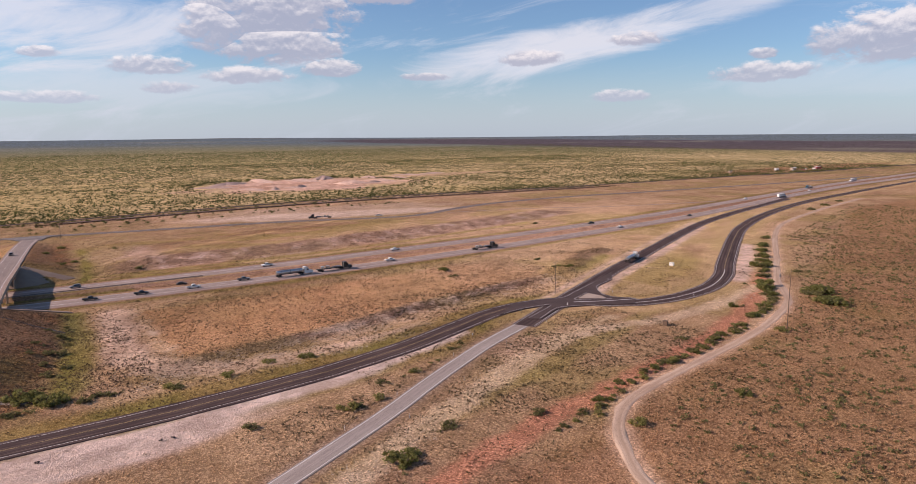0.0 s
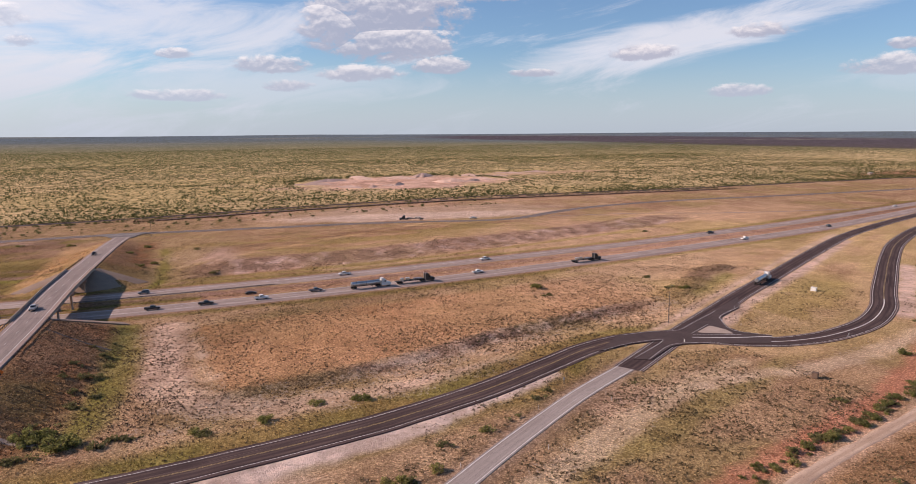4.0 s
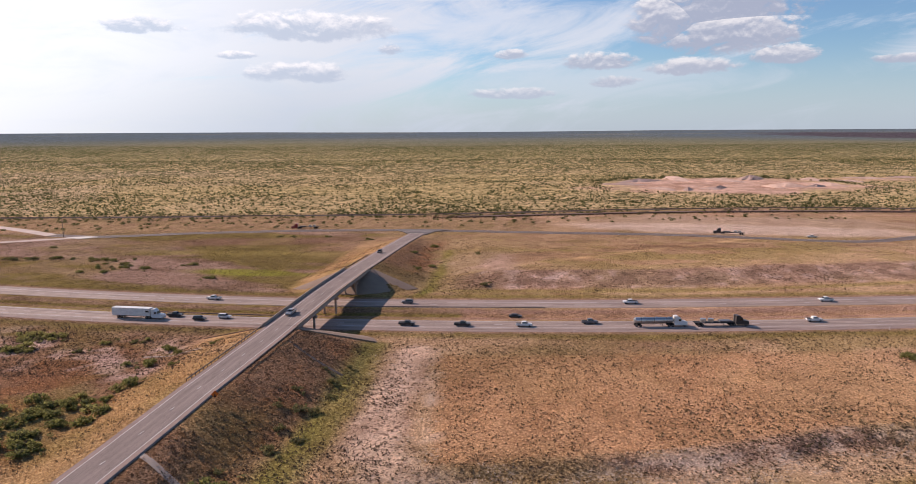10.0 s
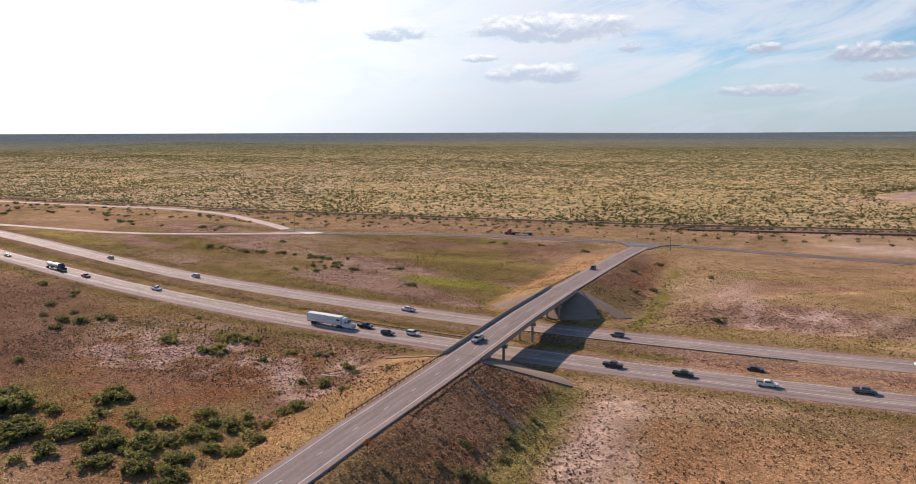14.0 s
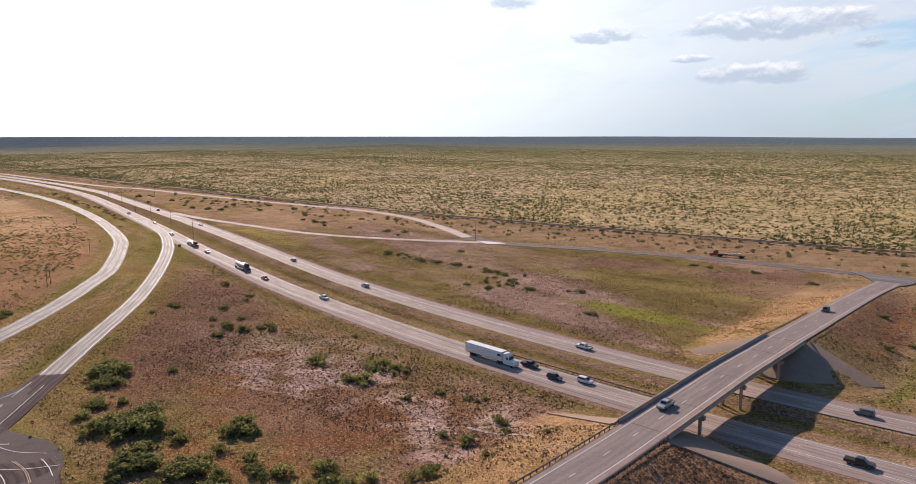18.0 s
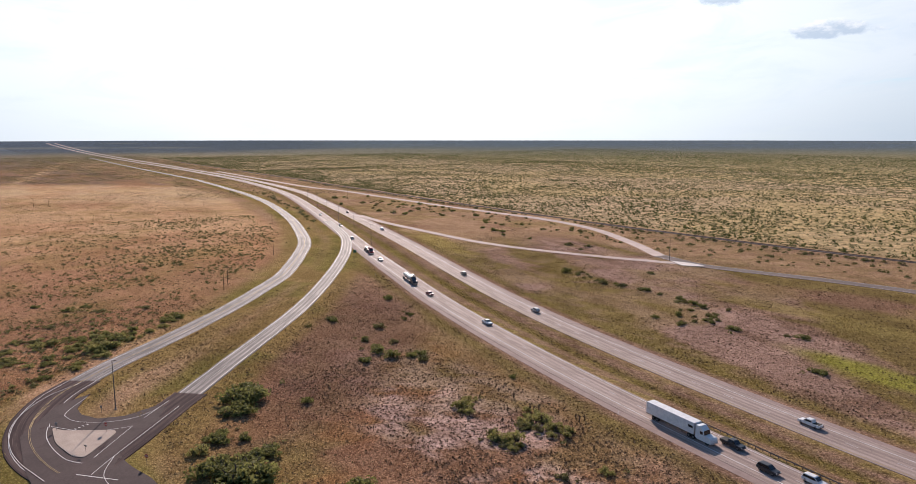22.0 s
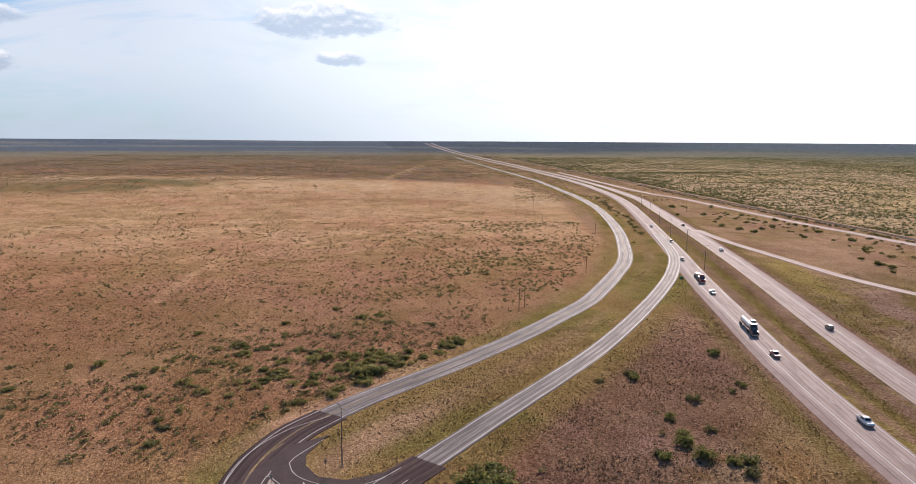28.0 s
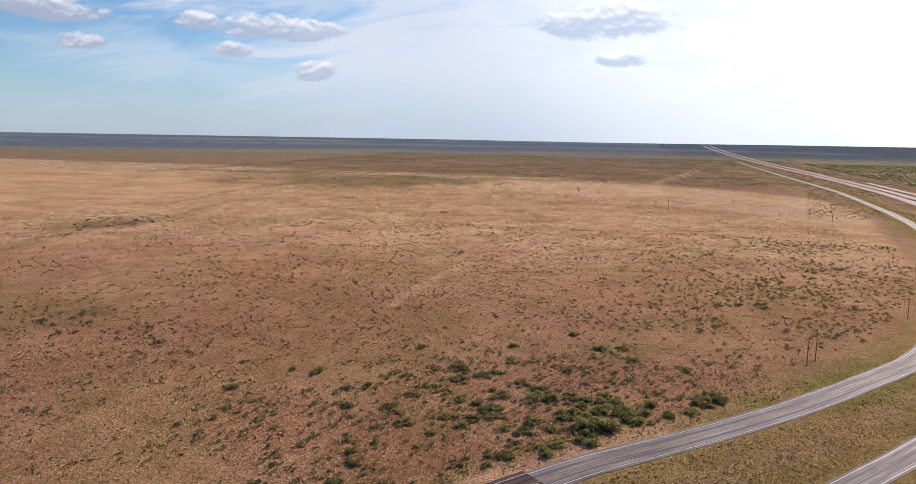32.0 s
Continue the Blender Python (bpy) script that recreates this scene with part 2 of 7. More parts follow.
def ground_material():
    m, k, b = material("desert_ground")
    co = k.add("ShaderNodeTexCoord").outputs["Object"]
    a = k.add("ShaderNodeVertexColor")
    a.layer_name = "soil"
    cover = k.add("ShaderNodeAttribute")
    cover.attribute_name = "cover"
    sep = k.add("ShaderNodeSeparateColor")
    k.link(cover.outputs["Color"], sep.inputs[0])
    litter, far, fine_amt = sep.outputs
    col = a.outputs["Color"]
    n1 = k.noise(co, 0.09, 5.0, 0.6, 0.4)
    n2 = k.noise(co, 0.7, 5.0, 0.7, 0.3)
    n3 = k.noise(co, 3.5, 3.0, 0.7)
    n0 = k.noise(co, 0.28, 4.0, 0.65, 0.5)
    n6 = k.noise(co, 1.7, 4.0, 0.75, 0.4)
    dim = k.mix(1.0, col, (0.5, 0.46, 0.42), "MULTIPLY")
    deep = k.mix(1.0, col, (0.3, 0.26, 0.24), "MULTIPLY")
    lift = k.mix(1.0, col, (1.42, 1.4, 1.34), "MULTIPLY")
    n7 = k.noise(co, 0.03, 5.0, 0.62, 0.6)
    col = k.mix(k.smooth(n7, 0.52, 0.4, 0.0, 0.42), col, dim)
    col = k.mix(k.smooth(n7, 0.55, 0.66, 0.0, 0.3), col, lift)
    col = k.mix(k.smooth(n1, 0.5, 0.4, 0.0, 0.5), col, dim)
    col = k.mix(k.smooth(n1, 0.54, 0.64, 0.0, 0.4), col, lift)
    col = k.mix(k.smooth(n0, 0.5, 0.38, 0.0, 0.45), col, dim)
    col = k.mix(k.math("MULTIPLY", k.smooth(n2, 0.54, 0.64, 0.0, 0.75), fine_amt), col, lift)
    col = k.mix(k.math("MULTIPLY", k.smooth(n6, 0.5, 0.44, 0.0, 0.8), fine_amt), col, dim)
    col = k.mix(k.math("MULTIPLY", k.smooth(n6, 0.55, 0.6, 0.0, 0.8), fine_amt), col, lift)
    col = k.mix(k.math("MULTIPLY", k.smooth(n3, 0.48, 0.42, 0.0, 0.7), fine_amt), col, dim)
    # low weeds standing apart: dark spots of two sizes, thinned by broad patches
    for size, reach in ((0.5, 0.3), (1.15, 0.34)):
        w = k.add("ShaderNodeTexVoronoi", Scale=size)
        k.link(co, w.inputs["Vector"])
        edge = k.math("ADD", w.outputs["Distance"], k.math("MULTIPLY", k.math("SUBTRACT", n3, 0.5), 0.5))
        spot = k.smooth(k.math("ADD", edge, k.math("MULTIPLY", k.math("SUBTRACT", 0.5, n0), 0.9)), reach, reach - 0.1, 0.0, 1.0)
        col = k.mix(k.math("MULTIPLY", spot, k.math("MULTIPLY", litter, 0.95)), col, deep)
    # distant scrub: dark plants on pale soil, too small to tell apart
    v = k.add("ShaderNodeTexVoronoi", Scale=0.11)
    k.link(co, v.inputs["Vector"])
    n4 = k.noise(co, 0.012, 5.0, 0.65, 0.3)
    n5 = k.noise(co, 0.05, 4.0, 0.65)
    dots = k.smooth(k.math("ADD", v.outputs["Distance"], k.math("MULTIPLY", k.math("ADD", n4, n5), -0.5)), 0.06, -0.06)
    col = k.mix(k.math("MULTIPLY", dots, far), col, (0.07, 0.082, 0.034))
    k.link(col, b.inputs["Base Color"])
    b.inputs["Roughness"].default_value = 1.0
    b.inputs["Specular IOR Level"].default_value = 0.0
    h = k.math("ADD", n2, k.math("MULTIPLY", n3, 0.5))
    bump(k, b, h, 0.9, 0.8)
    return m


GROUND = ground_material()
ASPHALT_OLD = road_material("worn_grey_asphalt", (0.13, 0.108, 0.102), (0.085, 0.071, 0.068), (0.28, 0.238, 0.22), (0.6, 0.53, 0.49), 0.85, 0.76, 0.24)
ASPHALT_BRIDGE = road_material("bridge_road_asphalt", (0.29, 0.23, 0.205), (0.21, 0.165, 0.148), (0.35, 0.28, 0.25), (0.4, 0.335, 0.3), 0.35, 0.85, 0.1)
ASPHALT_HWY = road_material("highway_surface", (0.345, 0.262, 0.224), (0.235, 0.175, 0.15), (0.46, 0.36, 0.312), (0.54, 0.45, 0.4), 0.8, 0.8, 0.12)
ASPHALT_NEW = road_material("dark_asphalt", (0.078, 0.051, 0.048), (0.045, 0.03, 0.029), (0.14, 0.096, 0.085), (0.21, 0.155, 0.14), 0.7, 0.9, 0.06)
ASPHALT_PALE = road_material("old_pale_road", (0.385, 0.325, 0.29), (0.28, 0.23, 0.205), (0.3, 0.25, 0.225), (0.6, 0.53, 0.48), 0.7, 0.9, 0.05)
APRON = surface("junction_asphalt", (0.1, 0.07, 0.065), (0.058, 0.041, 0.039), 0.85, 2.5, 0.12, relief=0.01, spec=0.12)
SHOULDER = surface("shoulder_chip_seal", (0.35, 0.255, 0.222), (0.235, 0.168, 0.145), 0.95, 5.0, 0.3)
GRAVEL = surface("pale_caliche_gravel", (0.6, 0.48, 0.42), (0.42, 0.32, 0.27), 0.95, 3.0, 0.12)
RUTS = road_material("rutted_dirt", (0.5, 0.355, 0.26), (0.38, 0.255, 0.18), (0.62, 0.46, 0.35), (0.66, 0.5, 0.39), 0.6, 0.95, 0.05)
ASPHALT_FAR = road_material("far_frontage_asphalt", (0.19, 0.148, 0.132), (0.12, 0.092, 0.084), (0.24, 0.19, 0.172), (0.34, 0.28, 0.25), 0.6, 0.85, 0.12)
CONCRETE = surface("weathered_concrete", (0.47, 0.37, 0.3), (0.33, 0.25, 0.2), 0.85, 3.0, 0.25)
PALE_CONCRETE = surface("bleached_concrete", (0.7, 0.63, 0.57), (0.55, 0.48, 0.43), 0.8, 3.0, 0.25)
SLOPE = surface("slope_concrete", (0.33, 0.23, 0.165), (0.25, 0.17, 0.125), 0.9, 2.0, 0.2)
CONCRETE_DECK = surface("bridge_concrete", (0.44, 0.32, 0.245), (0.29, 0.21, 0.16), 0.85, 3.0, 0.2)
WHITE_LINE = surface("worn_white_paint", (0.74, 0.71, 0.68), (0.45, 0.41, 0.39), 0.7, 3.0, 0.5, relief=0)
YELLOW_LINE = surface("worn_yellow_paint", (0.5, 0.34, 0.13), (0.26, 0.19, 0.11), 0.7, 3.0, 0.5, relief=0)
GALV = surface("galvanised_steel", (0.24, 0.205, 0.185), (0.13, 0.108, 0.1), 0.6, 6.0, 1.0, 0.35, 0)
RUST = surface("weathered_steel", (0.16, 0.1, 0.08), (0.08, 0.055, 0.05), 0.7, 6.0, 1.0, 0.3, 0)
TIMBER = surface("weathered_timber", (0.2, 0.13, 0.09), (0.11, 0.07, 0.05), 0.9, 6.0, 0.8)
BALLAST = surface("railway_ballast", (0.14, 0.11, 0.098), (0.07, 0.056, 0.052), 0.95, 2.0, 0.2)
RED_SPOIL = surface("red_brown_spoil", (0.3, 0.19, 0.145), (0.14, 0.09, 0.075), 0.95, 1.2, 0.15, relief=0.1)
BARK = surface("bush_bark", (0.13, 0.1, 0.07), (0.07, 0.05, 0.04), 0.95, 9.0, 1.0)
LEAF = leaf_material("mesquite_leaves", (0.13, 0.135, 0.042), (0.29, 0.275, 0.09), (0.37, 0.34, 0.13), glow=0.58)
LEAF_PALE = leaf_material("yellow_green_leaves", (0.2, 0.19, 0.062), (0.41, 0.37, 0.13), (0.5, 0.44, 0.18), glow=0.62)
BRUSH = leaf_material("railway_brush", (0.08, 0.08, 0.03), (0.17, 0.16, 0.058), (0.25, 0.225, 0.09), glow=0.4)
SCRUB = leaf_material("creosote_scrub", (0.12, 0.112, 0.045), (0.235, 0.21, 0.085), (0.33, 0.285, 0.125), glow=0.5)
TUSSOCK = leaf_material("brown_tussock", (0.075, 0.053, 0.027), (0.165, 0.12, 0.062), (0.34, 0.26, 0.14))
SCRUB_DARK = leaf_material("dark_scrub", (0.078, 0.07, 0.031), (0.155, 0.132, 0.062), (0.26, 0.215, 0.1))
SCRUB_NORTH = leaf_material("plain_creosote", (0.055, 0.062, 0.02), (0.135, 0.138, 0.044), (0.22, 0.21, 0.08), glow=0.42)
STRAW = leaf_material("dry_grass", (0.55, 0.52, 0.48), (1.5, 1.45, 1.35), (0.5, 0.36, 0.2), toned=True)
WEED = leaf_material("brown_weeds", (0.065, 0.04, 0.028), (0.13, 0.082, 0.05), (0.24, 0.18, 0.09), glow=0.2)

# ---------------------------------------------------------------- geometry helpers
rng = np.random.default_rng(7)


def link_mesh(name, verts, faces, mats, parent=None, face_mats=None, uv=None, smooth=False):
    me = bpy.data.meshes.new(name)
    me.from_pydata([tuple(v) for v in verts], [], [tuple(f) for f in faces])
    for m in (mats if isinstance(mats, (list, tuple)) else [mats]):
        me.materials.append(m)
    if face_mats is not None:
        me.polygons.foreach_set("material_index", face_mats)
    if uv is not None:
        layer = me.uv_layers.new(name="UVMap")
        idx = np.empty(len(me.loops), dtype=np.int32)
        me.loops.foreach_get("vertex_index", idx)
        layer.data.foreach_set("uv", np.asarray(uv, dtype=np.float32)[idx].ravel())
    if smooth:
        me.polygons.foreach_set("use_smooth", [True] * len(me.polygons))
    me.update()
    ob = new(name, me)
    if parent is not None:
        ob.parent = parent
    return ob


def part(name, bm, mat, parent, label=""):
    me = bpy.data.meshes.new(name)
    bm.normal_update()
    bm.to_mesh(me)
    bm.free()
    for m in (mat if isinstance(mat, (list, tuple)) else [mat]):
        me.materials.append(m)
    ob = new(name, me)
    ob.parent = parent
    return tagged(ob, label)


def thing(name, m, label, category, group="", kind=""):
    ob = new(name)
    ob.matrix_basis = m
    ob.empty_display_size = 0.3
    return tagged(ob, label, category, group, kind)


def box(bm, x0, x1, y0, y1, z0, z1, bevel=0.0, m=None):
    made = bmesh.ops.create_cube(bm, size=1.0)["verts"]
    t = Matrix.Translation(((x0 + x1) / 2, (y0 + y1) / 2, (z0 + z1) / 2)) @ Matrix.Diagonal((abs(x1 - x0), abs(y1 - y0), abs(z1 - z0), 1))
    bmesh.ops.transform(bm, matrix=(m @ t if m else t), verts=made)
    if bevel:
        es = list({e for v in made for e in v.link_edges})
        bmesh.ops.bevel(bm, geom=es, offset=bevel, segments=1, affect="EDGES")
    return bm


def rod(bm, a, b, r0, r1, sides=8):
    """A tapered round bar from a to b."""
    a, b = Vector(a), Vector(b)
    d = b - a
    q = d.to_track_quat("Z", "Y").to_matrix().to_4x4()
    bmesh.ops.create_cone(bm, cap_ends=True, segments=sides, radius1=r0, radius2=r1, depth=d.length,
                          matrix=Matrix.Translation((a + b) / 2) @ q)
    return bm


def curve(points, step):
    """A smooth line through the given places, in even steps."""
    p = np.array(points, float)
    p = np.vstack([2 * p[0] - p[1], p, 2 * p[-1] - p[-2]])
    out = []
    for i in range(1, len(p) - 2):
        a, b, c, d = p[i - 1:i + 3]
        n = max(2, int(np.linalg.norm(c - b) / 2.0))
        t = np.linspace(0, 1, n, endpoint=False)[:, None]
        out.append(0.5 * (2 * b + (c - a) * t + (2 * a - 5 * b + 4 * c - d) * t ** 2 + (3 * b - a - 3 * c + d) * t ** 3))
    q = np.vstack(out + [p[-2][None]])
    s = np.concatenate([[0], np.cumsum(np.linalg.norm(np.diff(q[:, :2], axis=0), axis=1))])
    u = np.linspace(0, s[-1], max(2, int(round(s[-1] / step)) + 1))
    return np.stack([np.interp(u, s, q[:, j]) for j in range(q.shape[1])], 1), u


def normals(line):
    t = np.gradient(line[:, :2], axis=0)
    t /= np.linalg.norm(t, axis=1)[:, None] + 1e-9
    return np.stack([-t[:, 1], t[:, 0]], 1)       # to the left of the way


def lattice(ix, iy, seed):
    h = (ix.astype(np.int64) * 374761393 + iy.astype(np.int64) * 668265263 + seed * 974711) & 0x7FFFFFFF
    h = ((h ^ (h >> 13)) * 1274126177) & 0x7FFFFFFF
    return ((h ^ (h >> 16)) & 0xFFFF) / 65535.0


def value_noise(x, y, size, seed=0, octaves=3):
    """Smooth noise between 0 and 1 over the ground."""
    total, amp, norm = 0.0, 1.0, 0.0
    for o in range(octaves):
        u, v = x / size + 31.7 * o, y / size - 17.3 * o
        iu, iv = np.floor(u), np.floor(v)
        fu, fv = u - iu, v - iv
        fu, fv = fu * fu * (3 - 2 * fu), fv * fv * (3 - 2 * fv)
        a, b = lattice(iu, iv, seed + o), lattice(iu + 1, iv, seed + o)
        c, d = lattice(iu, iv + 1, seed + o), lattice(iu + 1, iv + 1, seed + o)
        total = total + amp * ((a * (1 - fu) + b * fu) * (1 - fv) + (c * (1 - fu) + d * fu) * fv)
        norm, amp, size = norm + amp, amp * 0.5, size * 0.5
    return total / norm


def step01(v, lo, hi):
    t = np.clip((v - lo) / (hi - lo), 0, 1)
    return t * t * (3 - 2 * t)


def distance_to(x, y, line, reach=70.0):
    """Distance of every place to a line (where it is nearer than `reach`), and the place of the nearest point along it."""
    best = np.full(x.shape, 1e6)
    where = np.zeros(x.shape)
    p = line[:, :2]
    keep = np.nonzero((x > p[:, 0].min() - reach) & (x < p[:, 0].max() + reach) & (y > p[:, 1].min() - reach) & (y < p[:, 1].max() + reach))[0]
    order = keep[np.argsort(x[keep], kind="stable")]
    xs, ys = x[order], y[order]
    bs, ws = best[order], where[order]
    run = 0.0
    for a, b in zip(p[:-1], p[1:]):
        d = b - a
        n = np.hypot(*d)
        lo, hi = np.searchsorted(xs, (min(a[0], b[0]) - reach, max(a[0], b[0]) + reach))
        if hi > lo:
            xx, yy = xs[lo:hi], ys[lo:hi]
            t = np.clip(((xx - a[0]) * d[0] + (yy - a[1]) * d[1]) / (n * n + 1e-12), 0, 1)
            e = np.hypot(xx - a[0] - t * d[0], yy - a[1] - t * d[1])
            near = e < bs[lo:hi]
            bs[lo:hi] = np.where(near, e, bs[lo:hi])
            ws[lo:hi] = np.where(near, run + t * n, ws[lo:hi])
        run += n
    best[order], where[order] = bs, ws
    return best, where


# ---------------------------------------------------------------- the plan, in metres
HWY_S = [(4600, 560), (2600, 480), (1500, 400), (1080, 362), (880, 345), (680, 315), (522, 283), (418, 264), (316, 252), (212, 242), (108, 236.5),
         (24, 236.5), (-56, 242), (-131, 252), (-200, 266), (-264, 282.5), (-326, 302), (-400, 326), (-513, 365), (-733, 437),
         (-844, 469), (-953, 493), (-1142, 523), (-1358, 545), (-1666, 567), (-2043, 584), (-4600, 670)]
HWY_N = [(4600, 590), (2600, 508), (1500, 426), (1080, 385), (880, 364), (681, 331), (502, 301), (411, 287), (345, 280), (237, 270), (97, 264.5),
         (27, 264.5), (-60, 269), (-133, 279.5), (-202, 293.5), (-255, 308), (-314, 327), (-411, 360), (-551, 404), (-753, 464),
         (-856, 493), (-1021, 523), (-1227, 549), (-1425, 567), (-1699, 585), (-2144, 612), (-4600, 706)]
RAMP_W = [(-560, 378), (-473, 347), (-420, 320), (-379, 294), (-333, 261), (-295, 231), (-266, 205), (-244, 184), (-230, 171), (-212, 154), (-196, 139), (-180, 123)]
FRONT_W = [(-2600, 545), (-1335, 477), (-1162, 463), (-908, 431), (-781, 409), (-686, 386), (-593, 359), (-524, 335), (-459, 309), (-412, 283), (-369, 256),
           (-348, 240), (-307, 202), (-279, 172), (-262, 152), (-249, 139), (-238, 130), (-225, 124), (-210, 121.5), (-196, 123), (-181, 128),
           (-165, 131), (-148, 126), (-124, 112), (-95, 98), (-68, 91), (-44, 90), (-18, 90.5), (15, 93), (34, 96), (60, 102), (86, 111),
           (106, 118), (122, 120), (138, 117)]
RAMP_E = [(104, 97), (132, 111), (157, 123), (191, 139), (208, 147), (251, 166), (318, 196), (396, 229), (468, 252), (540, 271), (640, 296)]
OLD_ROAD = [(-420, -190), (-250, -98), (-150, -41), (-70, 5), (-30, 28), (0, 44), (25, 57), (49, 71), (77, 86), (106, 99)]
LOOP_E = [(140, 113), (150, 104), (160, 97), (172, 92.5), (190, 91), (214, 95), (240, 106), (266, 122), (300, 142), (345, 168), (400, 197), (475, 227),
          (570, 255), (655, 273), (732, 284), (880, 305), (1080, 328), (1500, 372), (2600, 455)]
BRIDGE_ROAD = [(-79, 86), (-76.5, 105), (-73.5, 121), (-69.5, 138), (-65.5, 160), (-60.6, 188), (-57.2, 212), (-51.8, 258), (-46.0, 301), (-40.5, 350), (-34, 410), (-29, 445), (-26, 468)]
FRONT_N = [(-1500, 600), (-989, 549), (-863, 551), (-730, 543), (-619, 535), (-532, 535), (-455, 534), (-415, 528), (-370, 513), (-315, 482), (-275, 455), (-245, 447),
           (-219, 451), (-182, 460), (-145, 466), (-109, 470), (-38, 470), (10, 464), (63, 455), (123, 446), (159, 438), (193, 427), (225, 415), (248, 411),
           (270, 417), (300, 431), (340, 446), (385, 455), (452, 458), (520, 453), (624, 440), (795, 424), (916, 414), (1080, 408)]
SPUR_N = [(-250, 444), (-297, 425), (-337, 412), (-386, 404), (-456, 407), (-520, 411), (-580, 421)]
RAILWAY = [(4600, 560), (1500, 520), (900, 535), (656, 545), (453, 562), (327, 580), (199, 580), (83, 568), (-17, 553), (-107, 549), (-266, 541), (-389, 543), (-532, 552),
           (-704, 566), (-957, 590), (-1500, 640), (-4600, 880)]
DIRT_TRACK = [(30, -420), (38, -250), (42, -130), (44, -60), (47, -25), (50, -4), (58, 9), (68, 20), (82, 28), (106, 33), (144, 39), (177, 46), (212, 58), (234, 72), (250, 84), (307, 117), (389, 165), (456, 195), (560, 222), (700, 250)]
RED_STRIP = [(2, 8), (17, 20), (46, 29), (82, 36), (114, 42), (162, 53), (200, 67), (256, 98)]
PALE_STRIP = [(0, 30), (32, 47), (62, 60), (100, 75), (129, 77), (160, 72), (200, 76), (230, 84)]

HUMMOCK = [(183, 158), (205, 172), (226, 186), (245, 193)]
BR_Y = np.array([70, 92, 105, 121, 138, 160, 188, 212, 258, 301, 350, 410, 445, 468, 600])
BR_Z = np.array([0.0, 0.25, 1.3, 3.0, 4.7, 6.0, 7.0, 7.4, 7.6, 7.3, 5.2, 2.2, 0.6, 0.15, 0.0])


def bridge_z(y):
    return np.interp(y, BR_Y, BR_Z)


br_line, _ = curve(BRIDGE_ROAD, 3.0)
FILL_S = br_line[br_line[:, 1] <= 207.0]
FILL_N = br_line[br_line[:, 1] >= 306.0]
CONE_S, CONE_N = FILL_S[-1], FILL_N[0]
hs_line, _ = curve(HWY_S, 12.0)
hn_line, _ = curve(HWY_N, 12.0)
rail_line, _ = curve(RAILWAY, 20.0)
fn_line, _ = curve(FRONT_N, 12.0)
CUT_X, CUT_Y = (-20, 0, 100, 200, 300, 380, 460), (302, 303, 307, 319, 337, 356, 376)
BANK_X, BANK_Y = (-20, -8, 30, 60, 90, 137, 165, 190), (128, 129, 134, 138, 147, 154, 155, 160)
EYE_Z, DIP, REACH = 70.0, 0.0042, 4950.0


def fill_run(front):
    """Metres out for each metre down: steeper in front of the bridge ends than along the sides of the fill."""
    return 3.6 - 0.95 * step01(front, 0.4, 0.85)


def ground_z(x, y):
    x, y = np.asarray(x, float), np.asarray(y, float)
    z = 0.5 * (value_noise(x, y, 70.0, 3, 3) - 0.5) + 0.25 * (value_noise(x, y, 9.0, 5, 2) - 0.5)
    ds, _ = distance_to(x, y, hs_line)
    dn, _ = distance_to(x, y, hn_line)
    calm = step01(np.minimum(ds, dn), 8.0, 22.0)
    z = z * calm
    both = np.maximum(ds, dn)
    z = z - 0.7 * step01(both, 24.0, 15.0) * step01(np.minimum(ds, dn), 6.5, 12.0)
    # cut slope on the north side, east of the overpass, and the eroded step in the south field
    up = y - np.interp(x, CUT_X, CUT_Y) + 7 * (value_noise(x, y, 16.0, 8, 2) - 0.5)
    z = z + 3.0 * step01(up, -13, 12) * step01(x, -10, 18) * step01(x, 430, 330) * step01(y, 425, 345)
    off = y - np.interp(x, BANK_X, BANK_Y)
    z = z - 1.1 * step01(off + 6 * (value_noise(x, y, 14.0, 9, 2) - 0.5), 2, -3) * step01(off, -24, -12) * step01(x, -20, -4) * step01(x, 175, 140)
    # brushy hummock beside the entry ramp
    hump, _ = distance_to(x, y, curve(HUMMOCK, 6.0)[0])
    z = z + 1.1 * step01(hump + 5 * (value_noise(x, y, 12.0, 10, 2) - 0.5), 10, 2)
    dr, _ = distance_to(x, y, rail_line)
    z = z + 1.2 * step01(dr, 8.0, 3.0)
    for line in (FILL_S, FILL_N):
        d, s = distance_to(x, y, line)
        run = np.concatenate([[0], np.cumsum(np.linalg.norm(np.diff(line[:, :2], axis=0), axis=1))])
        top = bridge_z(np.interp(s, run, line[:, 1])) - 0.3
        h = top - np.clip(d - 7.2, 0, None) / fill_run((y - 207.0 if line is FILL_S else 306.0 - y) / np.maximum(d, 0.1))
        z = np.where((d < 60) & (h > -0.25), np.maximum(z, h), z)
    # the plain lifts to the skyline at its far rim
    r = np.hypot(x, y - 100)
    z = z + np.where(r > 1500, (EYE_Z - DIP * REACH) * np.clip((r - 1500) / (REACH - 1500), 0, 1.03) ** 2.2, 0.0)
    return z


# ---------------------------------------------------------------- the ground, one sheet to the skyline
def widening(a, b, n, power):
    t = np.linspace(0, 1, n)
    return a + (b - a) * t ** power


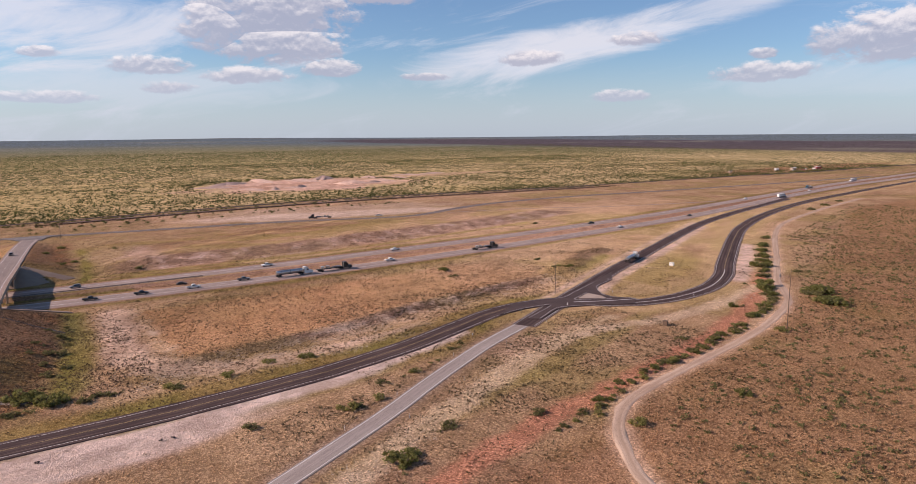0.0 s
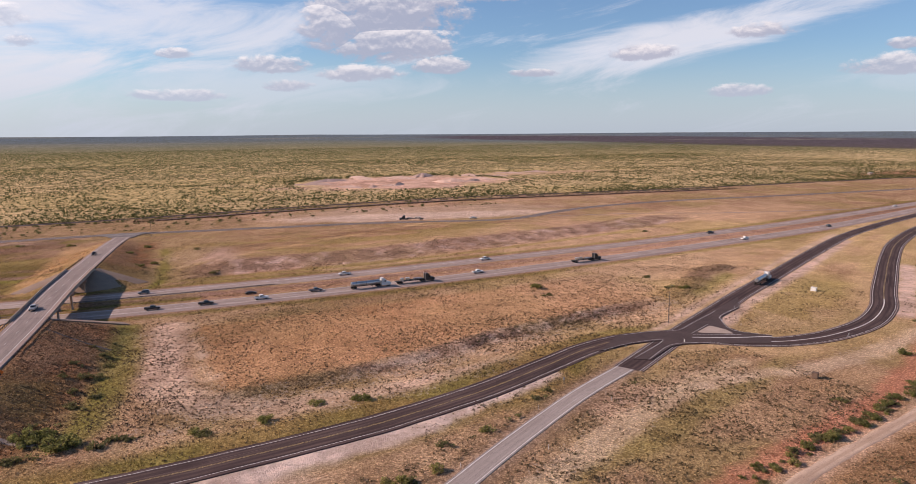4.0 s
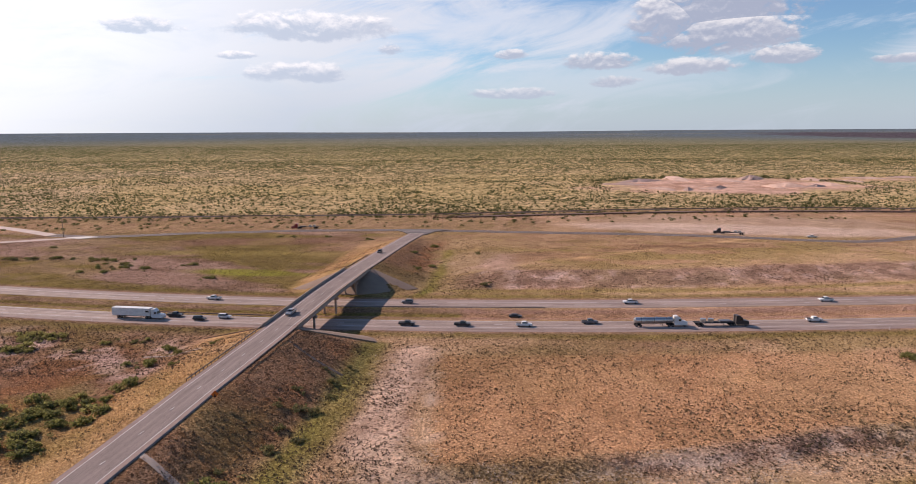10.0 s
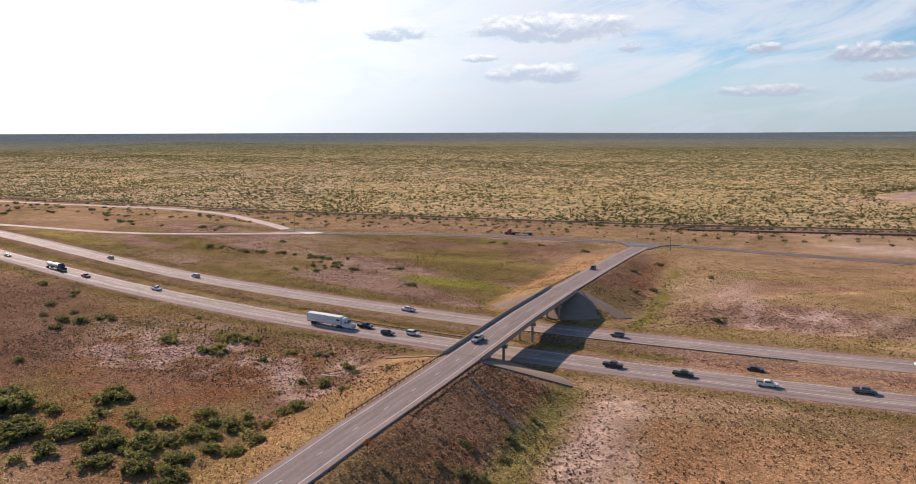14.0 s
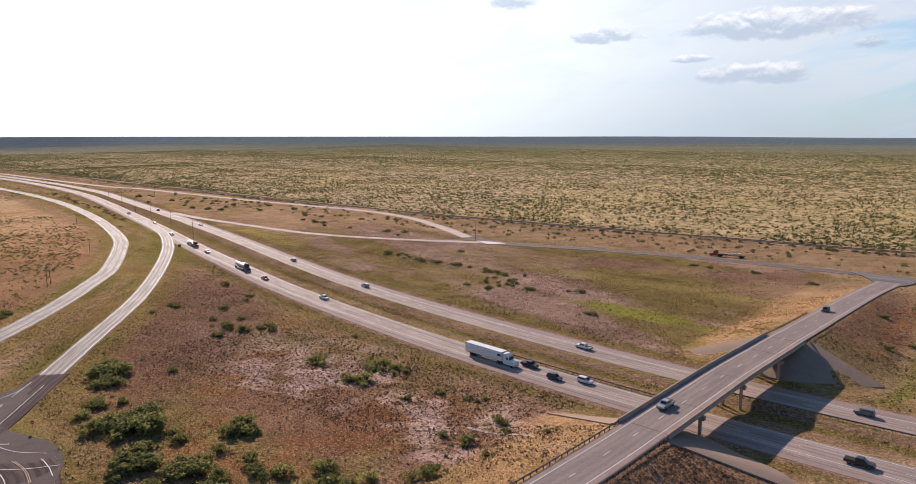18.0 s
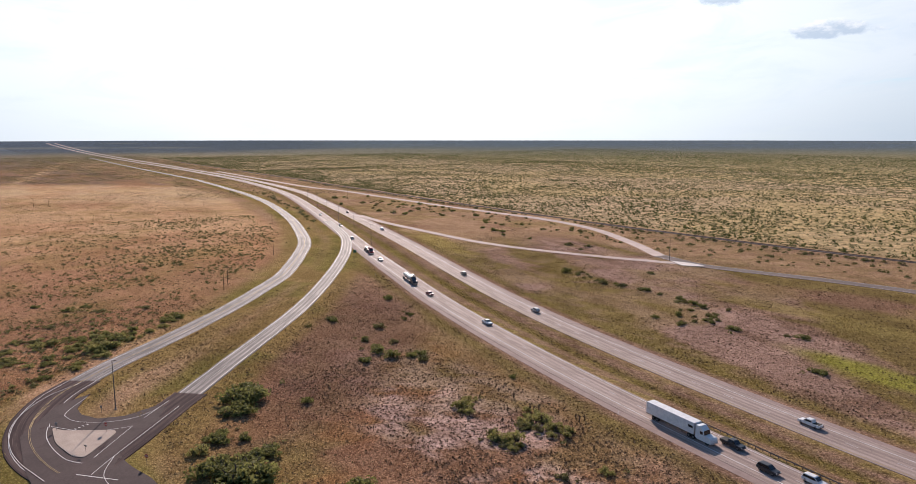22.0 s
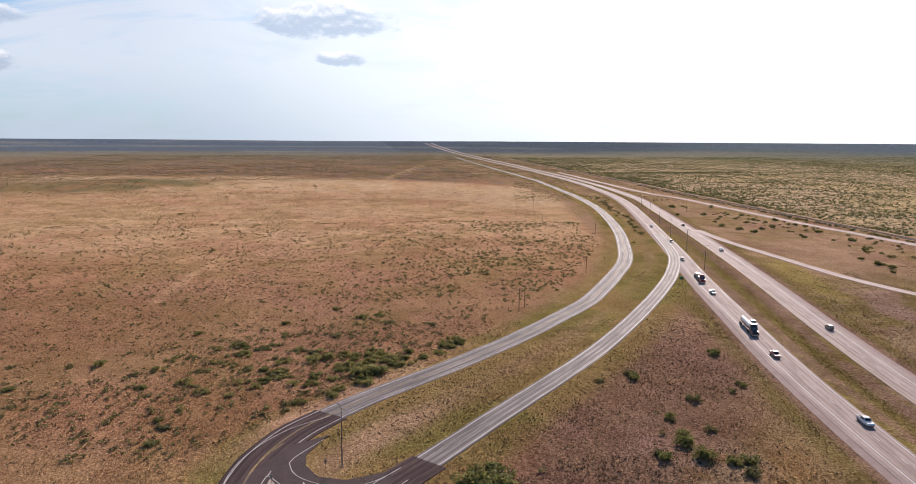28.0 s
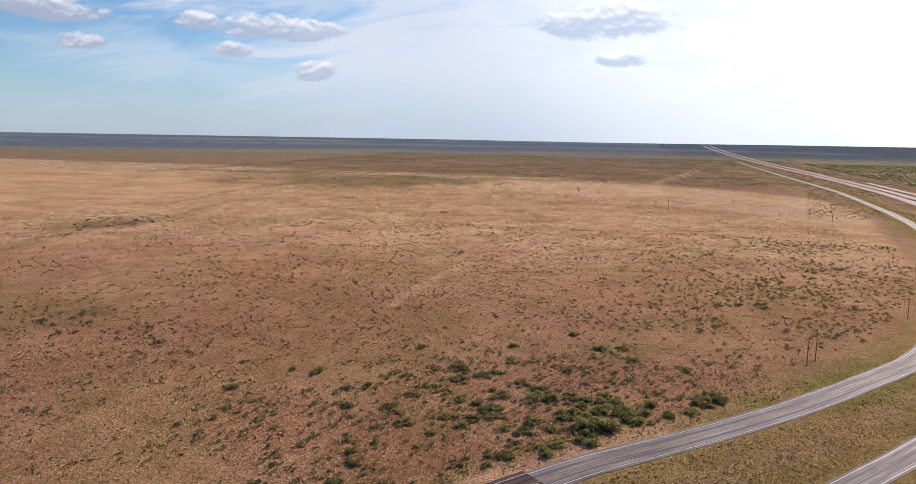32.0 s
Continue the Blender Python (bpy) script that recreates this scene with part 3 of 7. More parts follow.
def region(x, y, cx, cy, rx, ry, turn=0.0, soft=0.35, seed=11, size=18.0, rag=0.5):
    """A ragged oval patch."""
    c, s = math.cos(radians(turn)), math.sin(radians(turn))
    u, v = (x - cx) * c + (y - cy) * s, -(x - cx) * s + (y - cy) * c
    d = np.hypot(u / rx, v / ry) + rag * (value_noise(x, y, size, seed, 3) - 0.5)
    return step01(d, 1.0 + soft, 1.0 - soft)


def strip(x, y, pts, half, soft, seed=21, size=8.0, rag=3.0):
    line, _ = curve(pts, 10.0)
    d, _ = distance_to(x, y, line)
    return step01(d + rag * (value_noise(x, y, size, seed, 3) - 0.5) * 2, half + soft, half - soft)


def soil_masks(x, y):
    """The colours of soil and low cover over the land, far haze and cloud shade painted in: albedo, litter, scrub,
    grain.
    """
    def c(*v):
        return np.array(v)[None, :]

    n_big, n_mid, n_small = value_noise(x, y, 160.0, 1, 4), value_noise(x, y, 26.0, 2, 4), value_noise(x, y, 6.0, 4, 3)
    dn, _ = distance_to(x, y, rail_line)
    ds, _ = distance_to(x, y, hs_line)
    dh, _ = distance_to(x, y, hn_line)
    north = y > np.interp(x, rail_line[::-1, 0], rail_line[::-1, 1])
    col = np.repeat(c(0.41, 0.295, 0.19), len(x), 0)
    lit, far, fine = np.full(len(x), 0.45), np.zeros(len(x)), np.ones(len(x))

    def lay(f, rgb, litter=None, bare=False):
        nonlocal col, lit, fine
        f = np.clip(f, 0, 1)
        if litter is not None:
            fine = fine * (1 - f) + (0.14 if litter <= 0.02 else 0.3 if litter <= 0.05 or bare else 1.0) * f
        col = col * (1 - f[:, None]) + np.reshape(rgb, (-1, 3)) * f[:, None]
        if litter is not None:
            lit = lit * (1 - f) + litter * f

    # between the railway and the far side: straw and brown ground
    lay(step01(n_mid, 0.5, 0.7) * 0.6, (0.5, 0.365, 0.24))
    lay(step01(n_mid, 0.45, 0.3) * 0.6, (0.33, 0.215, 0.15), 0.7)
    # the wide south field: red-brown near, golden farther out
    south = step01(y - np.interp(x, [-900, -520, -400, -330, -240, -150, 0, 200, 600], [400, 320, 260, 205, 130, 60, 10, 45, 210]), 8, -8)
    lay(south * 0.9, (0.375, 0.232, 0.145), 0.5)
    lay(south * step01(n_big, 0.46, 0.62) * 0.7, (0.4, 0.268, 0.15), 0.35)
    gold = south * step01(x + 90 * (n_big - 0.5), -420, -640) * step01(x, -1250, -1120)
    lay(gold * 0.85, (0.53, 0.385, 0.235), 0.25)
    fence = x - np.interp(y, [-700, 0, 200, 430], [-1500, -1392, -1290, -1060])
    lay(south * region(x, y, -860, 200, 30, 140, -14, 0.4, 91, 40, 0.9) * 0.6, (0.33, 0.225, 0.14), 0.4)
    lay(south * step01(fence, 10, 50) * step01(fence + 160 * (n_big - 0.5), 400, 220) * 0.9, (0.66, 0.52, 0.345), 0.15)
    lay(south * step01(fence, 20, -20) * 0.95, (0.25, 0.182, 0.145), 0.5)
    lay(south * step01(fence, -200, -700) * step01(n_big, 0.42, 0.6) * 0.7, (0.3, 0.235, 0.19), 0.4)
    lay(region(x, y, -1140, -220, 150, 190, 25, 0.3, 13, 90, 1.1) * 0.92, (0.15, 0.142, 0.078), 0.5)
    lay(region(x, y, -1250, -430, 160, 120, 0, 0.3, 92, 90, 1.1) * 0.7, (0.27, 0.19, 0.125), 0.5)
    lay(strip(x, y, [(-440, -201), (-482, -216), (-524, -224), (-624, -216), (-700, -235), (-772, -254)], 5.0, 5.0, 93, 14.0, 6.0) * 0.6, (0.2, 0.15, 0.09), 0.6)
    lay(region(x, y, -330, -60, 22, 30, 0, 0.4, 14, 14, 1.0) * 0.7, (0.2, 0.15, 0.08), 0.5)
    lay(region(x, y, -570, -235, 40, 26, 0, 0.4, 15, 20, 1.2) * 0.7, (0.16, 0.12, 0.08), 0.6)
    lay(strip(x, y, [(-380, 60), (-474, 68), (-560, 85), (-648, 100), (-740, 118)], 2.0, 3.0) * 0.6, (0.58, 0.41, 0.25), 0.0)
    lay(strip(x, y, [(-1240, 200), (-1700, 305), (-2366, 448)], 6.0, 5.0) * 0.8, (0.55, 0.42, 0.27), 0.0)
    lay(south * step01(n_mid, 0.5, 0.62) * 0.5, (0.3, 0.215, 0.1), 0.5)
    lay(south * step01(value_noise(x, y, 60.0, 56, 3), 0.52, 0.64) * 0.35, (0.36, 0.2, 0.12), 0.45)
    # east field beyond the dirt track: brown with grey-green scrub
    east = step01(x, 40, 110) * south
    lay(east * 0.8, (0.335, 0.22, 0.132), 0.65)
    # the triangle between ramp and highway
    tri = region(x, y, -165, 195, 120, 46, -18, 0.25, 16, 30, 0.4)
    lay(tri * 0.85, (0.32, 0.198, 0.13), 0.65)
    lay(region(x, y, -252, 225, 70, 20, -42, 0.35, 52, 20, 0.6) * 0.8, (0.27, 0.178, 0.125), 0.7)
    lay(region(x, y, -150, 158, 70, 13, 2, 0.4, 53, 12, 0.7) * 0.75, (0.29, 0.23, 0.09), 0.4)
    lay(tri * step01(value_noise(x, y, 13.0, 54, 3), 0.52, 0.62) * 0.6, (0.31, 0.26, 0.11), 0.4)
    lay(tri * step01(value_noise(x, y, 17.0, 55, 3), 0.52, 0.62) * 0.6, (0.36, 0.19, 0.1), 0.4)
    lay(region(x, y, -142, 212, 70, 22, -14, 0.4, 17, 14, 0.9) * step01(n_small, 0.42, 0.6) * 0.85, (0.6, 0.46, 0.41), 0.95, True)
    lay(region(x, y, -205, 215, 40, 15, -25, 0.4, 18, 12, 1.0) * step01(n_small, 0.42, 0.6) * 0.8, (0.52, 0.39, 0.345), 0.95, True)
    south_side = y < np.interp(x, hs_line[::-1, 0], hs_line[::-1, 1])
    lay(south_side * step01(x, -60, -90) * step01(x, -420, -360) * step01(ds + 5 * (n_mid - 0.5), 19, 14) * 0.85, (0.315, 0.228, 0.19), 0.7)
    # north of the highway, west of the overpass: purplish bare flats and green swales
    nw = step01(x, -38, -60) * step01(y, 282, 290) * step01(y, 480, 450) * step01(x, -420, -330)
    run_u, run_v = 0.95 * x - 0.31 * y, 0.31 * x + 0.95 * y
    bands = value_noise(run_u * 0.28, run_v, 17.0, 60, 4)
    lay(nw * 0.9, (0.285, 0.203, 0.158), 0.85)
    lay(nw * step01(bands, 0.46, 0.54) * 0.9, (0.215, 0.18, 0.068), 0.5)
    lay(nw * step01(bands, 0.42, 0.36) * 0.6, (0.42, 0.31, 0.265), 0.85, True)
    lay(region(x, y, -230, 345, 140, 36, -14, 0.3, 19, 30, 0.5) * step01(n_small, 0.45, 0.6) * 0.4, (0.38, 0.275, 0.23), 0.7)
    lay(region(x, y, -120, 425, 90, 14, 3, 0.4, 20, 20, 0.6) * 0.8, (0.3, 0.195, 0.15), 0.8)
    lay(region(x, y, -105, 330, 30, 7, -10, 0.4, 22, 10, 0.6) * 0.9, (0.27, 0.29, 0.06), 0.15)
    lay(region(x, y, -130, 385, 90, 9, -4, 0.5, 23, 22, 0.9) * 0.7, (0.3, 0.26, 0.1), 0.2)
    lay(region(x, y, -400, 382, 60, 9, -18, 0.4, 24, 18, 0.5) * 0.75, (0.33, 0.29, 0.09), 0.1)
    # the fields east of the overpass
    ne = region(x, y, 100, 375, 170, 60, -8, 0.3, 25, 40, 0.5)
    east_bands = value_noise(x * 0.35 + 0.1 * y, y, 14.0, 94, 4)
    lay(ne * 0.85, (0.43, 0.3, 0.19), 0.45)
    lay(ne * step01(east_bands, 0.5, 0.6) * 0.75, (0.33, 0.275, 0.12), 0.45)
    lay(ne * step01(east_bands, 0.42, 0.34) * 0.7, (0.33, 0.22, 0.15), 0.8)
    lay(region(x, y, 330, 350, 200, 50, 12, 0.4, 28, 40, 0.6) * 0.6, (0.5, 0.36, 0.25), 0.5)
    up = y - np.interp(x, CUT_X, CUT_Y) + 9 * (n_mid - 0.5)
    cut_face = step01(np.abs(up), 15, 10) * step01(x, -8, 10) * step01(x, 400, 330)
    lay(cut_face * 0.8, (0.41, 0.285, 0.225), 1.0)
    lay(cut_face * step01(n_small, 0.52, 0.6) * 0.7, (0.24, 0.16, 0.125), 0.9)
    lay(cut_face * step01(n_small, 0.42, 0.34) * 0.6, (0.56, 0.43, 0.38), 0.6)
    lay(strip(x, y, [(-10, 290), (60, 287), (130, 290), (220, 303), (300, 318)], 2.5, 2.0, 73, 10.0, 1.5) * 0.7, (0.31, 0.265, 0.1), 0.2)
    lay(region(x, y, 15, 400, 45, 30, 10, 0.4, 27, 18, 0.8) * 0.6, (0.44, 0.34, 0.2), 0.25)
    lay(strip(x, y, [(-1, 316), (66, 350), (146, 402), (215, 445)], 1.6, 2.0) * 0.65, (0.55, 0.4, 0.22), 0.0)
    field = step01(x, -8, -2) * step01(x, 190, 150) * step01(y - np.interp(x, BANK_X, BANK_Y) - 3 * (n_mid - 0.5), 2, 6) * step01(y - 0.02 * x, 206, 198)
    lay(field * 0.92, (0.4, 0.235, 0.125), 0.2)
    lay(field * step01(n_mid, 0.5, 0.66) * 0.6, (0.46, 0.29, 0.15), 0.15)
    lay(region(x, y, 195, 195, 95, 38, 16, 0.4, 77, 20, 0.6) * 0.8, (0.55, 0.4, 0.255), 0.35)
    lay(region(x, y, 260, 235, 150, 30, 18, 0.4, 78, 20, 0.6) * 0.6, (0.55, 0.41, 0.28), 0.35)
    off = y - np.interp(x, BANK_X, BANK_Y) + 9 * (n_small - 0.5)
    bank = step01(off, -9, -4) * step01(off, 5, 1) * step01(x, -14, -4) * step01(x, 180, 150)
    lay(bank * 0.95, (0.25, 0.175, 0.14), 0.9)
    lay(bank * step01(n_mid, 0.5, 0.6) * 0.6, (0.42, 0.31, 0.24), 0.7)
    lay(bank * step01(n_small, 0.54, 0.62) * step01(x, 20, 60) * 0.9, (0.66, 0.55, 0.47), 0.2)
    lay(strip(x, y, HUMMOCK, 7.0, 3.0, 95, 9.0, 4.0) * 0.85, (0.21, 0.15, 0.105), 0.95)
    lay(strip(x, y, [(188, 152), (212, 164), (236, 178)], 3.5, 2.5, 96, 9.0, 3.0) * 0.8, (0.31, 0.28, 0.1), 0.3)
    lay(strip(x, y, [(-6, 200), (-7, 165), (-5, 137), (1, 126), (30, 130)], 1.3, 1.6, 31, 7.0, 2.5) * step01(n_small, 0.4, 0.55) * 0.95, (0.62, 0.5, 0.4), 0.0)
    lay(region(x, y, 66, 126, 100, 9, 11, 0.4, 32, 16, 0.7) * 0.85, (0.52, 0.39, 0.27), 0.4)
    lay(region(x, y, 20, 105, 85, 5, 7, 0.4, 72, 16, 0.7) * 0.7, (0.46, 0.34, 0.16), 0.2)
    # tracks worn beside the fill
    wear = strip(x, y, [(-13, 208), (-16, 185), (-18, 165), (-19, 145), (-13, 128), (5, 119), (40, 115), (80, 119)], 6.2, 3.0, 33, 9.0, 3.0)
    lay(wear * 0.95, (0.55, 0.425, 0.34), 0.75, True)
    ruts = strip(x, y, [(-9, 208), (-11, 185), (-12, 165), (-12, 145), (-6, 134)], 1.0, 0.9, 57, 6.0, 0.8)
    lay(ruts * 0.7, (0.3, 0.2, 0.14), 0.6)
    lay(wear * step01(n_small, 0.55, 0.63) * 0.45, (0.36, 0.24, 0.18), 0.8)
    lay(strip(x, y, [(-30, 212), (-33, 185), (-34, 163), (-38, 135), (-44, 118)], 3.0, 3.0, 34, 9.0, 2.0) * 0.85, (0.235, 0.235, 0.065), 0.4)
    lay(strip(x, y, [(-24, 262), (-14, 290), (-11, 312), (-7, 345), (-5, 387)], 2.6, 2.5, 35, 9.0, 2.0) * 0.9, (0.22, 0.235, 0.055), 0.5)
    lay(region(x, y, 12, 345, 17, 30, 0, 0.4, 59, 12, 0.8) * 0.8, (0.56, 0.42, 0.35), 0.4)
    lay(strip(x, y, RED_STRIP, 3.6, 1.4, 36, 6.0, 2.2) * 0.95, (0.5, 0.27, 0.185), 0.55)
    lay(strip(x, y, PALE_STRIP, 3.0, 1.2, 37, 6.0, 2.2) * 0.92, (0.66, 0.52, 0.4), 0.2)
    lay(region(x, y, 100, 86, 55, 8, 18, 0.4, 38, 14, 0.8) * 0.8, (0.47, 0.35, 0.26), 0.9)
    lay(region(x, y, 88, 62, 75, 5, 16, 0.5, 39, 12, 0.9) * 0.6, (0.3, 0.27, 0.1), 0.2)
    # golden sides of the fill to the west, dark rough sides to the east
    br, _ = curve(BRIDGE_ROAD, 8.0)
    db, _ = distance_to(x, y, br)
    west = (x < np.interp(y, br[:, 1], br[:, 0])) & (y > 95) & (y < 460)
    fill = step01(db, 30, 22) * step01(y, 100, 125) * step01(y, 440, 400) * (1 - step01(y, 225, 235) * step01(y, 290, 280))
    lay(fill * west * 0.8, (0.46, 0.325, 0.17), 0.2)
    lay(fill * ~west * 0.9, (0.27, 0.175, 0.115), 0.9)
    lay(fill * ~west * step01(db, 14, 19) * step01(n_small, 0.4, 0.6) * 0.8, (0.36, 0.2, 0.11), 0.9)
    lay(fill * west * step01(y, 285, 300) * step01(n_small, 0.4, 0.6) * 0.7, (0.5, 0.34, 0.2), 0.1)
    # yellow-green grass coming through in patches
    n_g = value_noise(x, y, 38.0, 71, 4)
    lay(np.where(north, 0.0, step01(n_g, 0.5, 0.66) * (0.5 - 0.28 * south)), (0.285, 0.238, 0.097), 0.4)
    lay(field * 0.7, (0.44, 0.283, 0.172), 0.14)
    lay(region(x, y, -240, 222, 75, 24, -42, 0.35, 52, 20, 0.6) * 0.75, (0.275, 0.18, 0.135), 0.75)
    lay(cut_face * 0.45, (0.42, 0.3, 0.235), 0.9)
    lay(cut_face * step01(n_small, 0.54, 0.6) * 0.55, (0.25, 0.17, 0.13), 0.9)
    lay(cut_face * step01(n_small, 0.4, 0.33) * 0.6, (0.54, 0.42, 0.375), 0.7, True)
    lay(strip(x, y, RED_STRIP, 3.4, 1.4, 36, 6.0, 2.2) * 0.85, (0.52, 0.27, 0.185), 0.5)
    lay(strip(x, y, PALE_STRIP, 3.4, 1.6, 37, 6.0, 2.2) * 0.85, (0.64, 0.52, 0.39), 0.45)
    lay(wear * 0.6, (0.55, 0.425, 0.34), 0.75, True)
    lay(strip(x, y, [(-26, 214), (-28, 190), (-29, 165), (-33, 138), (-40, 120)], 3.6, 2.6, 34, 9.0, 2.0) * 0.8, (0.24, 0.225, 0.075), 0.5)
    # green verges of highway, ramps and loop
    hw = np.minimum(ds, dh)
    verge = step01(hw + 6 * (n_mid - 0.5), 20, 13) * step01(hw, 7, 10)
    lay(verge * 0.8, (0.225, 0.19, 0.066), 0.5)
    med = step01(np.maximum(ds, dh), 24, 19)
    lay(med * 0.85, np.where(x > 0, 0, 1)[:, None] * np.array([[0.205, 0.175, 0.057]]) + np.where(x > 0, 1, 0)[:, None] * np.array([[0.36, 0.235, 0.165]]), 0.6)
    lay(med * step01(x, -70, -140) * step01(n_small, 0.35, 0.6) * step01(dh, 13, 17) * 0.8, (0.29, 0.27, 0.08), 0.15)
    edge = step01(hw, 12.5, 9.5) * step01(hw, 6, 8)
    lay(edge * step01(n_small + 0.2, 0.3, 0.6) * 0.8, (0.3, 0.2, 0.17), 0.6)
    for pts in (RAMP_W, FRONT_W, LOOP_E, RAMP_E):
        line, _ = curve(pts, 12.0)
        d, _ = distance_to(x, y, line)
        gap = step01(d + 5 * (n_mid - 0.5), 17, 9)
        green = 0.4 if pts[0][0] > 0 else 1.0
        lay(gap * 0.85, (0.31, 0.24, 0.1) if green == 1.0 else (0.52, 0.39, 0.235), 0.35)
        lay(gap * step01(n_mid, 0.45, 0.62) * 0.8 * green, (0.225, 0.21, 0.07), 0.3)
    lay(region(x, y, 225, 133, 62, 17, 27, 0.35, 89, 14, 0.5) * 0.75, (0.36, 0.295, 0.13), 0.3)
    lay(region(x, y, 225, 133, 62, 17, 27, 0.35, 89, 14, 0.5) * step01(n_mid, 0.55, 0.65) * 0.6, (0.5, 0.38, 0.25), 0.3)
    fw, _ = curve(FRONT_W, 12.0)
    d, _ = distance_to(x, y, fw)
    lay(step01(d, 12.5, 7.5) * step01(x, -200, -260) * south * 0.8, (0.56, 0.38, 0.27), 0.1)
    lay(strip(x, y, [(-110, 72), (-55, 80), (-25, 80), (0, 84), (30, 89), (56, 96), (80, 104)], 4.6, 1.8, 45, 9.0, 2.2) * 0.97, (0.6, 0.51, 0.475), 0.0)
    lay(region(x, y, -38, 74, 34, 8, 4, 0.3, 46, 12, 0.7) * 0.92, (0.57, 0.48, 0.445), 0.05)
    lay(strip(x, y, [(236, 95), (264, 110), (296, 129), (335, 152)], 4.0, 2.0, 47, 9.0, 1.5) * 0.9, (0.62, 0.49, 0.43), 0.0)
    lay(strip(x, y, [(158, 114), (190, 131), (230, 149), (300, 180), (380, 217)], 3.0, 1.6, 48, 9.0, 1.2) * 0.85, (0.6, 0.47, 0.41), 0.0)
    lay(strip(x, y, [(140, 124), (180, 143), (250, 174), (320, 205), (400, 238)], 2.0, 1.6, 49, 9.0, 1.0) * 0.8, (0.55, 0.43, 0.36), 0.0)
    lay(strip(x, y, DIRT_TRACK, 2.6, 1.6, 74, 5.0, 1.4) * 0.9, (0.62, 0.46, 0.35), 0.1)
    lay(strip(x, y, OLD_ROAD, 6.0, 2.5, 75, 5.0, 1.6) * 0.75, (0.27, 0.195, 0.135), 0.6)
    lay(strip(x, y, OLD_ROAD, 3.6, 0.9, 76, 5.0, 0.8) * 0.8, (0.43, 0.34, 0.28), 0.2)
    # pale ridge of dead grass beside the old road
    lay(strip(x, y, [(8, 36), (30, 46), (49, 55), (81, 68), (117, 82), (139, 86.5)], 2.6, 2.0, 77, 8.0, 2.2) * 0.85, (0.7, 0.57, 0.4), 0.15)
    lane = (y > np.interp(x, fn_line[:, 0], fn_line[:, 1])) & ~north & (x > -420) & (x < 60)
    lay(lane * 0.7, (0.39, 0.285, 0.185), 0.85)
    lay(lane * step01(n_small, 0.52, 0.6) * 0.6, (0.25, 0.2, 0.1), 0.6)
    # caliche pad and pull-off beside the far frontage road
    lay(region(x, y, 210, 492, 125, 46, -8, 0.3, 97, 30, 0.6) * 0.7, (0.52, 0.41, 0.33), 0.5)
    lay(region(x, y, 195, 466, 115, 24, -12, 0.25, 41, 24, 0.5) * 0.9, (0.68, 0.56, 0.48), 0.1)
    lay(strip(x, y, [(0, 541), (83, 553), (199, 566), (327, 560), (450, 545), (620, 528)], 4.0, 3.0, 98, 14.0, 3.0) * 0.85, (0.26, 0.165, 0.13), 0.9)
    lay(strip(x, y, [(40, 530), (120, 545), (200, 552), (330, 540), (460, 524)], 2.5, 2.5, 99, 14.0, 3.0) * 0.7, (0.55, 0.36, 0.27), 0.4)
    # north plain: olive scrub on straw-coloured soil, an open pit
    nf = north * step01(dn, 4, 16)
    lay(nf * 1.0, (0.6, 0.495, 0.29), 0.1)
    lay(nf * step01(x, -150, -500) * 0.8, (0.64, 0.53, 0.36), 0.1)
    lay(nf * step01(n_big, 0.45, 0.62) * 0.55, (0.52, 0.44, 0.22), 0.1)
    lay(nf * step01(y, 1100, 2000) * 0.6, (0.3, 0.285, 0.15), 0.1)
    lay(nf * step01(dn, 40, 16) * 0.5, (0.33, 0.235, 0.15), 0.5)
    pit = region(x, y, 330, 830, 150, 110, 5, 0.25, 42, 50, 0.8)
    lay(pit * 0.95, (0.56, 0.4, 0.335), 0.05)
    lay(pit * step01(n_mid, 0.5, 0.6) * 0.6, (0.42, 0.27, 0.2), 0.5)
    lay(region(x, y, 590, 915, 170, 34, 0, 0.4, 43, 40, 0.9) * 0.75, (0.52, 0.37, 0.27), 0.05)
    lay(region(x, y, 1250, 600, 330, 55, 0, 0.3, 44, 60, 0.5) * 0.85, (0.46, 0.255, 0.17), 0.1)
    far = np.where(north, 0.35 + step01(y, 850, 1300) * 0.6, 0.0) * (1 - pit) * step01(dn, 10, 30)
    away = np.hypot(x, y - 100)
    far = np.maximum(far, np.where(north, 0.8 * step01(np.abs(x + 100), 1300, 1700), 0.0))
    far = np.maximum(far, step01(away, 900, 1500) * 0.5 * (1 - gold))
    n_far = value_noise(x, y, 900.0, 50, 3) - 0.5
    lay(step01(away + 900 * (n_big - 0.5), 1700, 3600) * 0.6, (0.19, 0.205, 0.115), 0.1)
    bearing = np.degrees(np.arctan2(y - 20, x + 20)) % 360
    # cloud shade on the far land, east and hazy west, put into its colour
    cloud_shade_e = step01(bearing, 8, 14) * step01(bearing, 70, 62) * step01(away + 350 * n_far - np.interp(bearing, [15, 24, 44, 61, 68], [2350, 2450, 3000, 3900, 4300]), -60, 60) * step01(away + 300 * n_far - np.interp(bearing, [15, 24, 44, 61], [3700, 3800, 4350, 4650]), 60, -60)
    cloud_shade_w = step01(bearing, 148, 156) * step01(bearing, 250, 240) * step01(away + 420 * n_far, 2900, 3500)
